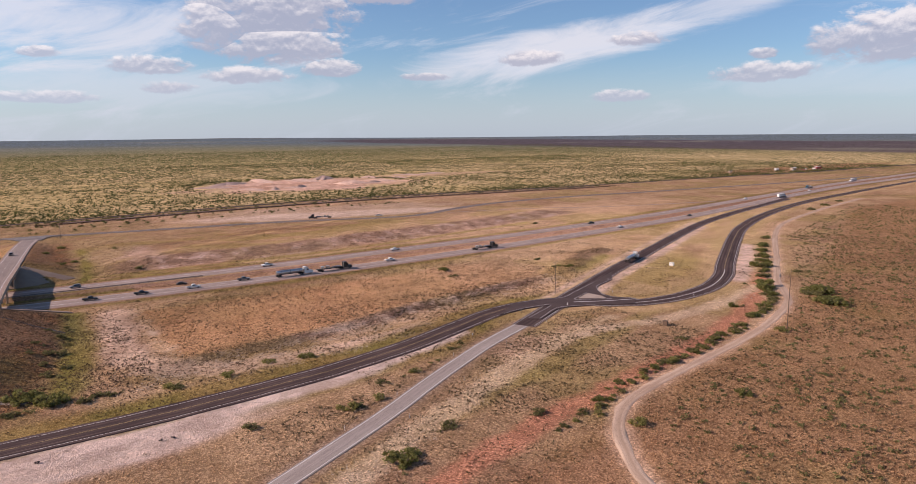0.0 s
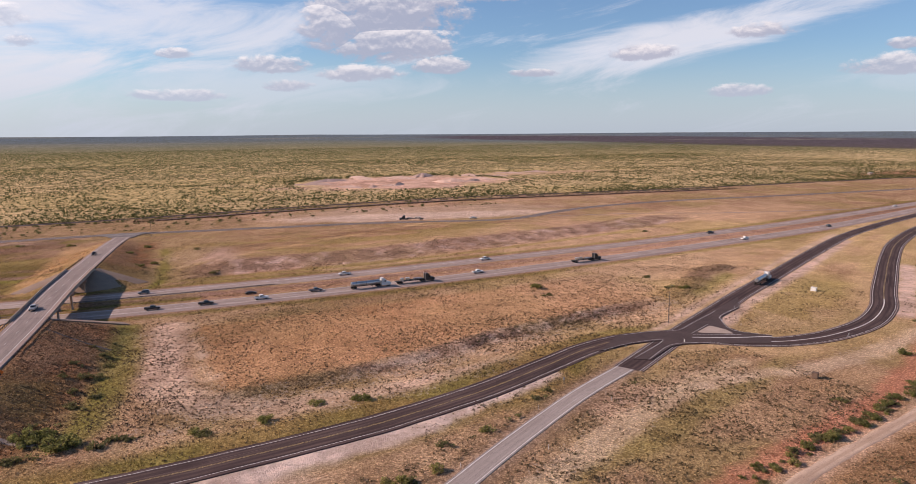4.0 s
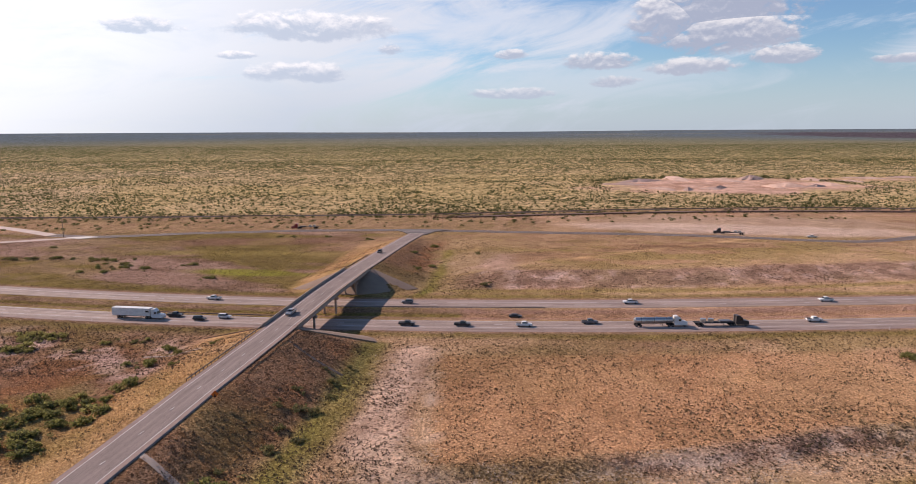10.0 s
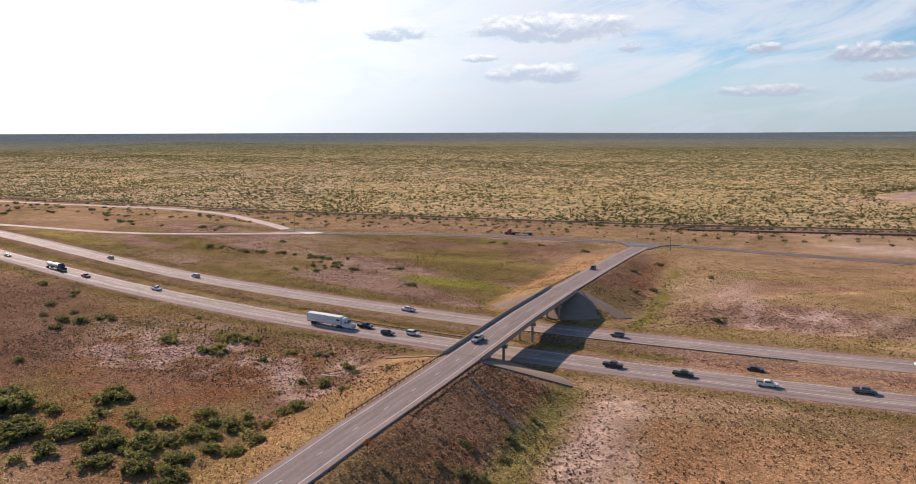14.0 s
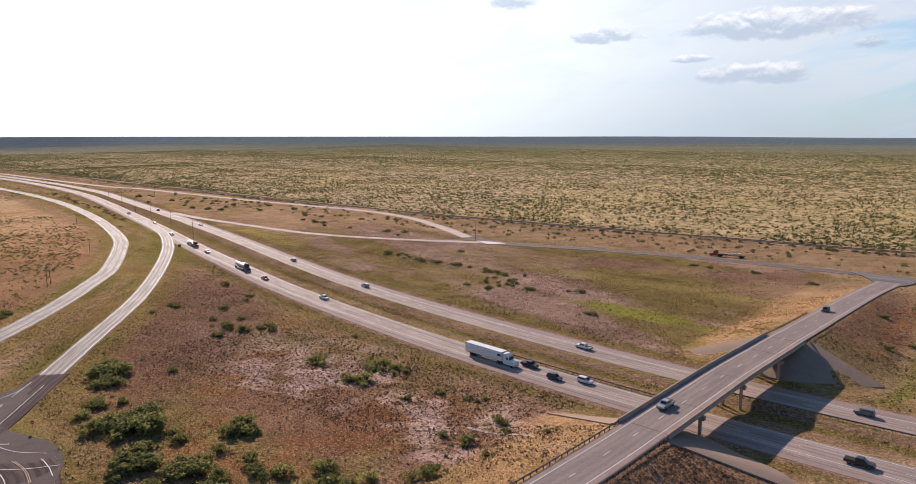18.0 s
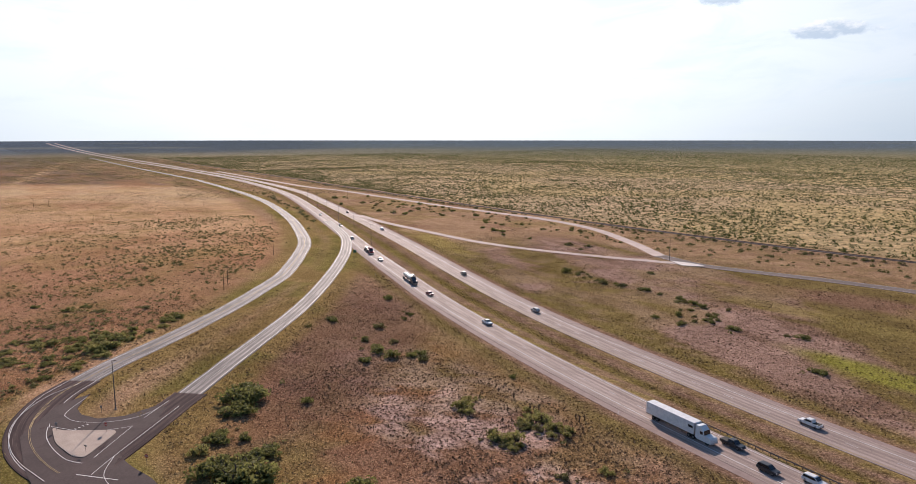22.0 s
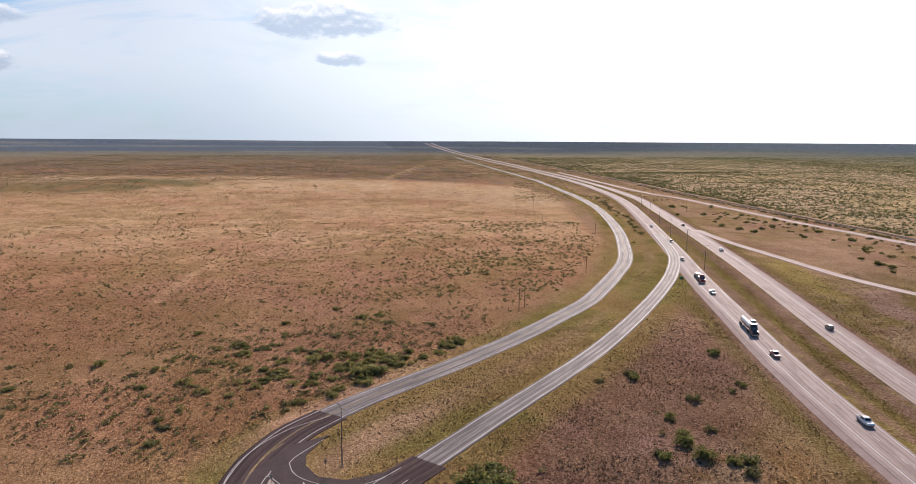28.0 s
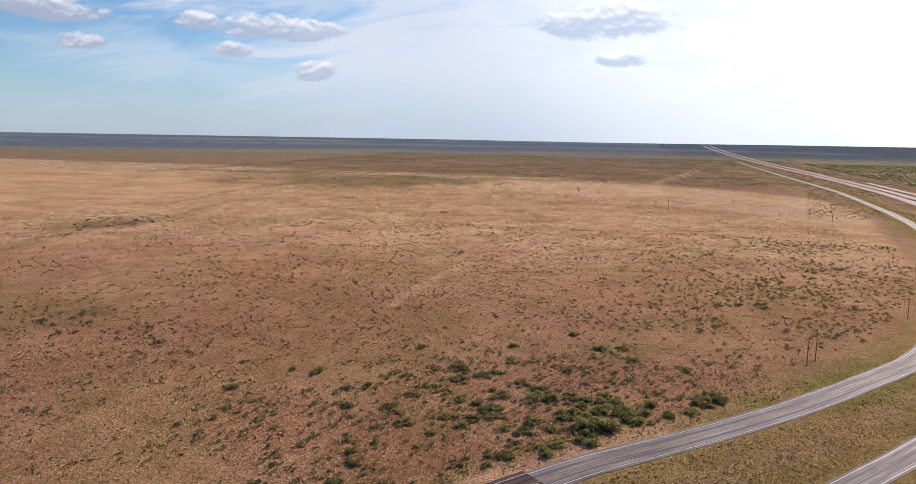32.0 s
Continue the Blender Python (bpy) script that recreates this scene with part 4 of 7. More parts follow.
    # distance haze mixed into the land's base colour, bluer towards the skyline
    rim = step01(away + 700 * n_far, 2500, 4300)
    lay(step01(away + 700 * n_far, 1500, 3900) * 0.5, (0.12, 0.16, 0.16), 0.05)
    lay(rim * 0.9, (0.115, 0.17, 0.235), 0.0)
    lay(cloud_shade_w * 0.75, (0.085, 0.118, 0.165), 0.0)
    lay(cloud_shade_e * 0.9, (0.085, 0.075, 0.095), 0.0)
    far = far * (1 - 0.6 * step01(away, 2200, 3400)) * (1 - 0.8 * cloud_shade_e)
    streaks = value_noise(x * np.cos(np.radians(bearing)) + y * np.sin(np.radians(bearing)), bearing * 14.0, 260.0, 51, 3)
    lay(step01(away, 2300, 3000) * step01(streaks, 0.56, 0.66) * 0.4, (0.24, 0.26, 0.23), 0.0)
    bright = 1 + 0.22 * step01(x, -330, -480) * south + 0.28 * region(x, y, 310, 215, 190, 90, 22, 0.4, 90, 40, 0.4) + 0.26 * region(x, y, 230, 310, 240, 70, 12, 0.4, 87, 40, 0.4)
    bright = bright + 0.2 * region(x, y, 85, 165, 115, 42, 10, 0.4, 88, 30, 0.5)
    bright = 1.17 * bright * (1 - 0.1 * region(x, y, -185, 195, 140, 50, -20, 0.3, 76, 24, 0.4))
    col = np.clip(col * bright[:, None] * np.array([1.07, 0.965, 0.9])[None], 0.02, 1.5)
    col = col * np.minimum(1.0, 0.72 / col.max(1))[:, None]
    return col, np.stack([lit, far, fine], 1)


def build_ground():
    gx = np.concatenate([-widening(700, REACH, 60, 2.2)[::-1], np.arange(-694, -340, 6.0), np.arange(-340, 262, 2.5), np.arange(262, 760, 6.0), widening(766, REACH, 55, 2.2)])
    gy = np.concatenate([-widening(330, REACH, 50, 2.3)[::-1], np.arange(-322, -60, 8.0), np.arange(-60, 480, 2.5), np.arange(480, 900, 7.0), widening(908, REACH, 60, 2.2)])
    nx, ny = len(gx), len(gy)
    x, y = [a.ravel() for a in np.meshgrid(gx, gy)]
    z = ground_z(x, y)
    me = bpy.data.meshes.new("ground")
    me.vertices.add(nx * ny)
    me.vertices.foreach_set("co", np.stack([x, y, z], 1).astype(np.float32).ravel())
    i = (np.arange(ny - 1)[:, None] * nx + np.arange(nx - 1)[None]).ravel()
    quads = np.stack([i, i + 1, i + nx + 1, i + nx], 1).astype(np.int32)
    me.loops.add(quads.size)
    me.loops.foreach_set("vertex_index", quads.ravel())
    me.polygons.add(len(quads))
    me.polygons.foreach_set("loop_start", np.arange(0, quads.size, 4, dtype=np.int32))
    me.polygons.foreach_set("use_smooth", np.ones(len(quads), dtype=bool))
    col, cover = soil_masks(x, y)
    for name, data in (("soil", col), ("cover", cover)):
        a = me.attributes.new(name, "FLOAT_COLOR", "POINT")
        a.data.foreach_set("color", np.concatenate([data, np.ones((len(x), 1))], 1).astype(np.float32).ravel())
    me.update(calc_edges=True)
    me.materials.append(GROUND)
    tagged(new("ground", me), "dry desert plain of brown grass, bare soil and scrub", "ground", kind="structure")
    return gx, gy, z.reshape(ny, nx)


GX, GY, GZ = build_ground()


def gz(x, y):
    """Height of the ground sheet."""
    x, y = np.atleast_1d(np.asarray(x, float)), np.atleast_1d(np.asarray(y, float))
    i = np.clip(np.searchsorted(GX, x) - 1, 0, len(GX) - 2)
    j = np.clip(np.searchsorted(GY, y) - 1, 0, len(GY) - 2)
    u = np.clip((x - GX[i]) / (GX[i + 1] - GX[i]), 0, 1)
    v = np.clip((y - GY[j]) / (GY[j + 1] - GY[j]), 0, 1)
    return (GZ[j, i] * (1 - u) + GZ[j, i + 1] * u) * (1 - v) + (GZ[j + 1, i] * (1 - u) + GZ[j + 1, i + 1] * u) * v


# ---------------------------------------------------------------- roads
def ribbon(name, pts, left, right, lift, mat, label="", parent=None, step=4.0, height=None, cols=3, shift=0.0, category="road", kind="structure"):
    """A paved strip along a line, from `right` metres right to `left` metres left of it, with edges that go down to the soil."""
    line, run = curve(pts, step)
    n = normals(line)
    us = np.linspace(-right, left, cols)
    rows, uv = [], []
    for u in us:
        p = line[:, :2] + n * u
        z = (height(line) if height else np.maximum(gz(p[:, 0], p[:, 1]), -0.05)) + lift
        rows.append(np.column_stack([p, z]))
        uv.append(np.column_stack([np.full(len(p), u + shift), run]))
    for u, k in ((-right - 0.25, 0), (left + 0.25, -1)):
        p = line[:, :2] + n * u
        q = np.column_stack([p, rows[k][:, 2] - 0.45])
        if k == 0:
            low = (q, np.column_stack([np.full(len(p), u + shift), run]))
        else:
            high = (q, np.column_stack([np.full(len(p), u + shift), run]))
    rows = [low[0]] + rows + [high[0]]
    uv = [low[1]] + uv + [high[1]]
    m, r = len(line), len(rows)
    verts, uvs = np.concatenate(rows), np.concatenate(uv)
    faces = [(j * m + i, j * m + i + 1, (j + 1) * m + i + 1, (j + 1) * m + i)[::-1] for j in range(r - 1) for i in range(m - 1)]
    ob = link_mesh(name, verts, faces, mat, parent, uv=uvs)
    if parent is None:
        tagged(ob, label, category, kind=kind)
    else:
        tagged(ob, label)
    return ob


def stripe(name, pts, at, width, lift, mat, parent, height=None, step=4.0, span=None):
    """A painted line at `at` metres left of a road's line."""
    line, run = curve(pts, step)
    n = normals(line)
    if span:
        keep = (run >= span[0]) & (run <= span[1])
        line, n, run = line[keep], n[keep], run[keep]
    rows = []
    for u in (at - width / 2, at + width / 2):
        p = line[:, :2] + n * u
        z = (height(line) if height else np.maximum(gz(p[:, 0], p[:, 1]), -0.05)) + lift
        rows.append(np.column_stack([p, z]))
    m = len(line)
    faces = [(i, m + i, m + i + 1, i + 1)[::-1] for i in range(m - 1)]
    return link_mesh(name, np.concatenate(rows), faces, mat, parent)


def dashes(pts, at, lift, mat, parent, lo, hi, name="lane_dash", long=3.05, every=11.6, height=None, width=0.16):
    """Broken line: each dash its own piece, all on one mesh."""
    line, run = curve(pts, 2.0)
    n = normals(line)
    me = bpy.data.meshes.new(name)
    w, l = width / 2, long / 2
    me.from_pydata([(-l, -w, 0), (l, -w, 0), (l, w, 0), (-l, w, 0), (-l, -w, -0.03), (l, -w, -0.03), (l, w, -0.03), (-l, w, -0.03)], [],
                   [(0, 1, 2, 3), (4, 5, 1, 0), (6, 7, 3, 2), (5, 6, 2, 1), (7, 4, 0, 3)])
    me.materials.append(mat)
    s = lo
    while s < hi:
        x, y = np.interp(s, run, line[:, 0] + n[:, 0] * at), np.interp(s, run, line[:, 1] + n[:, 1] * at)
        x2, y2 = np.interp(s + 1, run, line[:, 0] + n[:, 0] * at), np.interp(s + 1, run, line[:, 1] + n[:, 1] * at)
        z = (float(height(np.array([[x, y]]))[0]) if height else max(float(gz(x, y)[0]), -0.05)) + lift
        ob = new(name, me)
        ob.matrix_basis = pose(x, y, z, 0, 0, math.degrees(math.atan2(y2 - y, x2 - x)))
        ob.parent = parent
        s += every


def run_at(pts, x):
    line, run = curve(pts, 4.0)
    return float(run[np.argmin(np.abs(line[:, 0] - x))])


H0 = 0.10
# the divided highway: two lanes, a wide outer and a narrow inner shoulder on each side
hwy_s = ribbon("highway_south", HWY_S, 6.2, 4.6, H0, ASPHALT_HWY, "grey-pink two-lane carriageway with worn wheel tracks", cols=5, shift=0.0)
hwy_n = ribbon("highway_north", HWY_N, 4.6, 6.2, H0, ASPHALT_HWY, "grey-pink two-lane carriageway across the median", cols=5, shift=0.0)
ribbon("shoulder_south", HWY_S, 8.6, -5.9, H0 - 0.06, SHOULDER, "rough brown chip-seal shoulder of the highway", cols=2)
ribbon("shoulder_north", HWY_N, -5.9, 8.2, H0 - 0.06, SHOULDER, "rough brown chip-seal shoulder of the highway", cols=2)
for ob, pts, sgn in ((hwy_s, HWY_S, 1), (hwy_n, HWY_N, -1)):
    stripe("edge_line", pts, sgn * 3.75, 0.24, H0 + 0.012, WHITE_LINE, ob)
    stripe("edge_line", pts, -sgn * 3.75, 0.24, H0 + 0.012, YELLOW_LINE if pts is HWY_N else WHITE_LINE, ob)
    dashes(pts, 0.0, H0 + 0.014, WHITE_LINE, ob, run_at(pts, 420), run_at(pts, -620))

front_w = ribbon("frontage_road_west", FRONT_W, 4.5, 4.5, H0 + 0.02, ASPHALT_OLD, "worn grey frontage road with pale wheel streaks", cols=5)
ramp_w = ribbon("exit_ramp_west", RAMP_W, 3.7, 3.7, H0 + 0.04, ASPHALT_OLD, "worn grey exit ramp with pale streaks", cols=5)
LOWER = [p for p in FRONT_W if p[0] > -262 and p[1] < 153]
new_w = ribbon("resurfaced_frontage_road", LOWER, 5.4, 5.4, H0 + 0.06, ASPHALT_NEW, "dark resurfaced asphalt road with double yellow line", cols=5)
new_rw = ribbon("resurfaced_ramp_end", [(-219, 161), (-212, 154), (-196, 139), (-180, 123)], 4.8, 4.8, H0 + 0.08, ASPHALT_NEW, "dark resurfaced end of the exit ramp", cols=3)
ramp_e = ribbon("entry_ramp_east", RAMP_E, 4.6, 4.6, H0 + 0.04, ASPHALT_NEW, "dark asphalt entry ramp running down to the highway", cols=5)
loop_e = ribbon("frontage_road_east", LOOP_E, 5.0, 5.0, H0 + 0.07, ASPHALT_NEW, "dark asphalt frontage road bending round the loop", cols=5)
old = ribbon("abandoned_road", OLD_ROAD, 2.9, 2.9, H0 + 0.0, ASPHALT_PALE, "pale worn old road with faint edge lines", cols=5)
FRONT_NE, FRONT_NW = [p for p in FRONT_N if p[0] > -290], [p for p in FRONT_N if p[0] < -270]
front_n = ribbon("frontage_road_north", FRONT_NE, 4.6, 4.6, H0 + 0.02, ASPHALT_FAR, "grey frontage road along the railway", cols=3)
ribbon("gravel_road_west", FRONT_NW, 4.0, 4.0, H0, GRAVEL, "pale gravel continuation of the frontage road", cols=3)
ribbon("spur_road_north", SPUR_N, 3.2, 3.2, H0 + 0.0, GRAVEL, "narrow pale gravel ramp from the frontage road", cols=3)


def dirt_track():
    """Two worn wheel ruts with a rough crown between them and ragged edges."""
    line, run = curve(DIRT_TRACK, 1.5)
    n, m = normals(line), len(line)
    verts, uv = [], []
    for u in (-1.9, -1.45, -0.8, 0.0, 0.8, 1.45, 1.9):
        rag = 0.55 * (value_noise(run, np.full(m, 7.0 * u), 5.0, 86, 3) - 0.5) * 2 if abs(u) > 1.0 else 0.0
        p = line[:, :2] + n * (u + np.sign(u) * rag)[:, None] if abs(u) > 1.0 else line[:, :2] + n * u
        h = {1.9: -0.12, 1.45: 0.05, 0.8: 0.02, 0.0: 0.07}[abs(u)]
        verts.append(np.column_stack([p, gz(p[:, 0], p[:, 1]) + h + 0.02]))
        uv.append(np.column_stack([np.full(m, u), run]))
    faces = [(j * m + i, j * m + i + 1, (j + 1) * m + i + 1, (j + 1) * m + i)[::-1] for j in range(6) for i in range(m - 1)]
    tagged(link_mesh("dirt_track", np.concatenate(verts), faces, RUTS, uv=np.concatenate(uv), smooth=True), "pale winding dirt track with two worn ruts", "dirt track", kind="structure")


dirt_track()
for ob, pts, w, lift in ((front_w, FRONT_W, 3.6, 0.02), (ramp_w, RAMP_W, 3.0, 0.04), (ramp_e, RAMP_E, 3.6, 0.04), (loop_e, LOOP_E, 4.0, 0.07), (front_n, FRONT_NE, 3.8, 0.02), (new_w, LOWER, 4.1, 0.06)):
    stripe("edge_line", pts, w, 0.17, H0 + lift + 0.012, WHITE_LINE, ob)
    stripe("edge_line", pts, -w, 0.17, H0 + lift + 0.012, WHITE_LINE, ob)
for ob, pts, w, lift in ((ramp_e, RAMP_E, 4.35, 0.04), (loop_e, LOOP_E, 4.75, 0.07)):
    for u in (w, -w):
        stripe("worn_road_edge", pts, u, 0.35, H0 + lift + 0.008, SHOULDER, ob)
for ob, pts, lift in ((new_w, LOWER, 0.06), (loop_e, LOOP_E, 0.07), (front_w, FRONT_W, 0.02)):
    stripe("centre_line", pts, 0.16, 0.12, H0 + lift + 0.013, YELLOW_LINE, ob)
    stripe("centre_line", pts, -0.16, 0.12, H0 + lift + 0.013, YELLOW_LINE, ob)
stripe("painted_median", LOOP_E, 0.0, 0.4, H0 + 0.086, WHITE_LINE, loop_e, span=(6, 125))
for u in (2.35, -2.35):
    stripe("edge_line", OLD_ROAD, u, 0.24, H0 + 0.012, WHITE_LINE, old)
ribbon("narrow_track_north", [(286, 412), (320, 400), (366, 383), (420, 364), (479, 345), (560, 326)], 1.4, 1.4, H0 - 0.05, SHOULDER, "narrow brown track leaving the far frontage road", cols=3)

# the bridge road with its deck
def br_height(line):
    return bridge_z(line[:, 1])


bridge_road = ribbon("bridge_road", BRIDGE_ROAD, 5.2, 5.2, 0.05, ASPHALT_BRIDGE, "grey two-lane road climbing to the overpass", height=br_height, cols=5, step=3.0)
for u in (3.75, -3.75):
    stripe("edge_line", BRIDGE_ROAD, u, 0.17, 0.065, WHITE_LINE, bridge_road, height=br_height, step=3.0, span=(14, 372))
for u in (-4.4, 4.4):
    stripe("worn_shoulder", BRIDGE_ROAD, u, 1.3, 0.06, SHOULDER, bridge_road, height=br_height, step=3.0, span=(14, 372))
dashes(BRIDGE_ROAD, 0.0, 0.066, WHITE_LINE, bridge_road, 20, 370, height=br_height)


# ---------------------------------------------------------------- the overpass
def sweep(name, section, stations, mat, parent, offset=(0, 0, 0), smooth=False):
    """A closed section of (side, height) carried along stations of (x, y, z, nx, ny)."""
    m = len(section)
    verts = [(x + nx * u - offset[0], y + ny * u - offset[1], z + h - offset[2]) for x, y, z, nx, ny in stations for u, h in section]
    faces = [(i * m + j, i * m + (j + 1) % m, (i + 1) * m + (j + 1) % m, (i + 1) * m + j) for i in range(len(stations) - 1) for j in range(m)]
    faces += [tuple(range(m))[::-1], tuple((len(stations) - 1) * m + j for j in range(m))]
    return link_mesh(name, verts, faces, mat, parent, smooth=smooth)


def stations(pts, lo, hi, step, height, side=0.0, by="y"):
    line, run = curve(pts, 1.0)
    n = normals(line)
    key = line[:, 1] if by == "y" else line[:, 0]
    order = np.argsort(key)
    at = np.linspace(lo, hi, max(2, int(abs(hi - lo) / step) + 1))
    x, y = np.interp(at, key[order], line[order, 0]), np.interp(at, key[order], line[order, 1])
    nx, ny = np.interp(at, key[order], n[order, 0]), np.interp(at, key[order], n[order, 1])
    x, y = x + nx * side, y + ny * side
    z = height(x, y)
    return [tuple(float(v) for v in r) for r in zip(x, y, z, nx, ny)]


def deck_z(x, y):
    return bridge_z(y)


def build_bridge():
    base = (-51.6, 256.5, 0.0)
    root = thing("overpass_bridge", pose(*base), "grey concrete highway overpass with solid parapets on round columns", "bridge")
    full = stations(BRIDGE_ROAD, 211, 302, 4.0, deck_z)
    sweep("deck", [(-6.0, -0.32), (6.0, -0.32), (6.0, 0.0), (-6.0, 0.0)], full, CONCRETE_DECK, root, base)
    for s in (-1, 1):
        sec = [(s * 5.55, 0.0), (s * 6.0, 0.0), (s * 6.0, 0.86), (s * 5.72, 0.86)]
        sweep("parapet", sec if s < 0 else sec[::-1], full, CONCRETE_DECK, root, base)
        sweep("fascia", [(s * 6.0, -0.35), (s * 6.12, -0.35), (s * 6.12, 0.02), (s * 6.0, 0.02)][::-s], full, CONCRETE, root, base)
    for u in (-4.7, -2.35, 0.0, 2.35, 4.7):
        sec = [(u - 0.35, -1.6), (u + 0.35, -1.6), (u + 0.35, -1.4), (u + 0.1, -1.2), (u + 0.1, -0.55), (u + 0.4, -0.4), (u + 0.4, -0.3), (u - 0.4, -0.3), (u - 0.4, -0.4), (u - 0.1, -0.55), (u - 0.1, -1.2), (u - 0.35, -1.4)]
        sweep("girder", sec, full, CONCRETE_DECK, root, base)
    for y in (230.5, 256.0, 283.5):
        x = float(np.interp(y, br_line[:, 1], br_line[:, 0]))
        z = float(bridge_z(y))
        m = pose(x - base[0], y - base[1], 0, 0, 0, -7.2)
        bm = bmesh.new()
        box(bm, -5.7, 5.7, -0.55, 0.55, z - 2.65, z - 1.62, 0.08, m)
        part("bent_cap", bm, CONCRETE_DECK, root)
        for u in (-4.6, 0.0, 4.6):
            p = m @ Vector((u, 0, 0))
            g = float(gz(p.x + base[0], p.y + base[1])[0])
            bm = bmesh.new()
            rod(bm, (p.x, p.y, g - 0.3), (p.x, p.y, z - 2.6), 0.42, 0.42, 16)
            part("column", bm, CONCRETE_DECK, root)
    for y, d in ((211.5, -1), (301.5, 1)):
        x = float(np.interp(y, br_line[:, 1], br_line[:, 0]))
        z = float(bridge_z(y))
        bm = bmesh.new()
        box(bm, -6.2, 6.2, -0.8, 0.8, z - 2.6, z - 0.34, 0.05, pose(x - base[0], y - base[1], 0, 0, 0, -7.2))
        part("abutment", bm, CONCRETE, root)
    for y in (212.6, 230.5, 256.0, 283.5, 300.6):
        x = float(np.interp(y, br_line[:, 1], br_line[:, 0]))
        bm = bmesh.new()
        box(bm, -5.3, 5.3, -0.09, 0.09, float(bridge_z(y)) + 0.02, float(bridge_z(y)) + 0.064, 0, pose(x - base[0], y - base[1], 0, 0, 0, -7.2))
        part("expansion_joint", bm, RUST, root, "dark expansion joint across the deck")
    return root


build_bridge()


def slope_paving(centre, a0, a1, name):
    """Concrete facing on the rounded end of a fill."""
    ang = np.radians(np.linspace(a0, a1, 49))
    rows = []
    zt = float(bridge_z(centre[1])) - 0.3
    for a in ang:
        run = float(fill_run(abs(math.sin(a))))
        r0, r1 = 7.6, 7.2 + zt * run
        rows.append([(centre[0] + r * math.cos(a), centre[1] + r * math.sin(a), max(zt - max(r - 7.2, 0) / run, -0.1) + h)
                     for r, h in ((r0, -0.5), (r0, 0.3), ((r0 + r1) / 2, 0.34), (r1, 0.34), (r1 + 0.1, -0.5))])
    verts = [v for r in rows for v in r]
    faces = [(i * 5 + j, (i + 1) * 5 + j, (i + 1) * 5 + j + 1, i * 5 + j + 1)[::-1] for i in range(48) for j in range(4)]
    faces += [(0, 1, 2, 3, 4), tuple(48 * 5 + j for j in (4, 3, 2, 1, 0))]
    ob = link_mesh(name, verts, faces, SLOPE)
    return tagged(ob, "smooth tan concrete slope facing under the bridge end", "slope paving", kind="structure")


slope_paving(CONE_S, 18, 152, "slope_paving_south")
slope_paving(CONE_N, 206, 332, "slope_paving_north")


def guardrail(pts_stations, label, post=RUST, beam=GALV):
    x0, y0, z0 = pts_stations[0][:3]
    root = thing("guardrail", pose(x0, y0, z0), label, "guardrail", "roadside guardrails")
    sec = [(-0.04, 0.42), (0.05, 0.47), (0.0, 0.56), (0.06, 0.62), (0.0, 0.68), (0.05, 0.76), (-0.04, 0.74)]
    sweep("rail_beam", sec, pts_stations, beam, root, (x0, y0, z0))
    me = None
    for x, y, z, nx, ny in pts_stations:
        if me is None:
            bm = bmesh.new()
            box(bm, -0.08, 0.08, -0.09, 0.09, -0.3, 0.74, 0.015)
            first = part("post", bm, post, root)
            me = first.data
            first.location = (x - x0, y - y0, z - z0)
        else:
            ob = new("post", me)
            ob.parent, ob.location = root, (x - x0 - nx * 0.12, y - y0 - ny * 0.12, z - z0)
    return root


def over_soil(x, y):
    return np.maximum(gz(x, y), 0.0) + 0.02


def fill_top(x, y):
    return np.maximum(bridge_z(y) - 0.25, gz(x, y))


guardrail(stations(BRIDGE_ROAD, 166, 211, 1.9, fill_top, 5.85), "dark weathered steel guardrail leading to the overpass parapet")
guardrail(stations(BRIDGE_ROAD, 174, 211, 1.9, fill_top, -5.85), "dark weathered steel guardrail leading to the overpass parapet")
guardrail(stations(BRIDGE_ROAD, 302, 346, 1.9, fill_top, 5.85), "dark weathered steel guardrail beyond the overpass")
guardrail(stations(BRIDGE_ROAD, 302, 334, 1.9, fill_top, -5.85), "dark weathered steel guardrail beyond the overpass")
guardrail(stations(HWY_S, -132, -62, 1.9, over_soil, -5.6, "x"), "low steel guardrail along the grassy median")
guardrail(stations(HWY_N, -52, 34, 1.9, over_soil, 5.6, "x"), "low steel guardrail along the grassy median")

# island, junction aprons and painted bars
TOP = {}


def slab(name, outline, lift, thick, mat, label, category="traffic island", kind="structure", parent=None, way=0.0):
    zs = [float(gz(x, y)[0]) for x, y in outline]
    z = max(zs) + lift
    n = len(outline)
    verts = [(x, y, z) for x, y in outline] + [(x, y, z - thick) for x, y in outline]
    faces = [tuple(range(n)), tuple(range(n, 2 * n))[::-1]] + [(i, n + i, n + (i + 1) % n, (i + 1) % n) for i in range(n)]
    c, s = math.cos(radians(way)), math.sin(radians(way))
    ob = link_mesh(name, verts, faces, mat, parent, uv=np.array([(-v[0] * s + v[1] * c, v[0] * c + v[1] * s) for v in verts]))
    TOP[name] = z
    ob.data.validate()
    bm = bmesh.new()
    bm.from_mesh(ob.data)
    bmesh.ops.recalc_face_normals(bm, faces=bm.faces)
    bm.to_mesh(ob.data)
    bm.free()
    return tagged(ob, label, category if parent is None else "", kind=kind if parent is None else "")


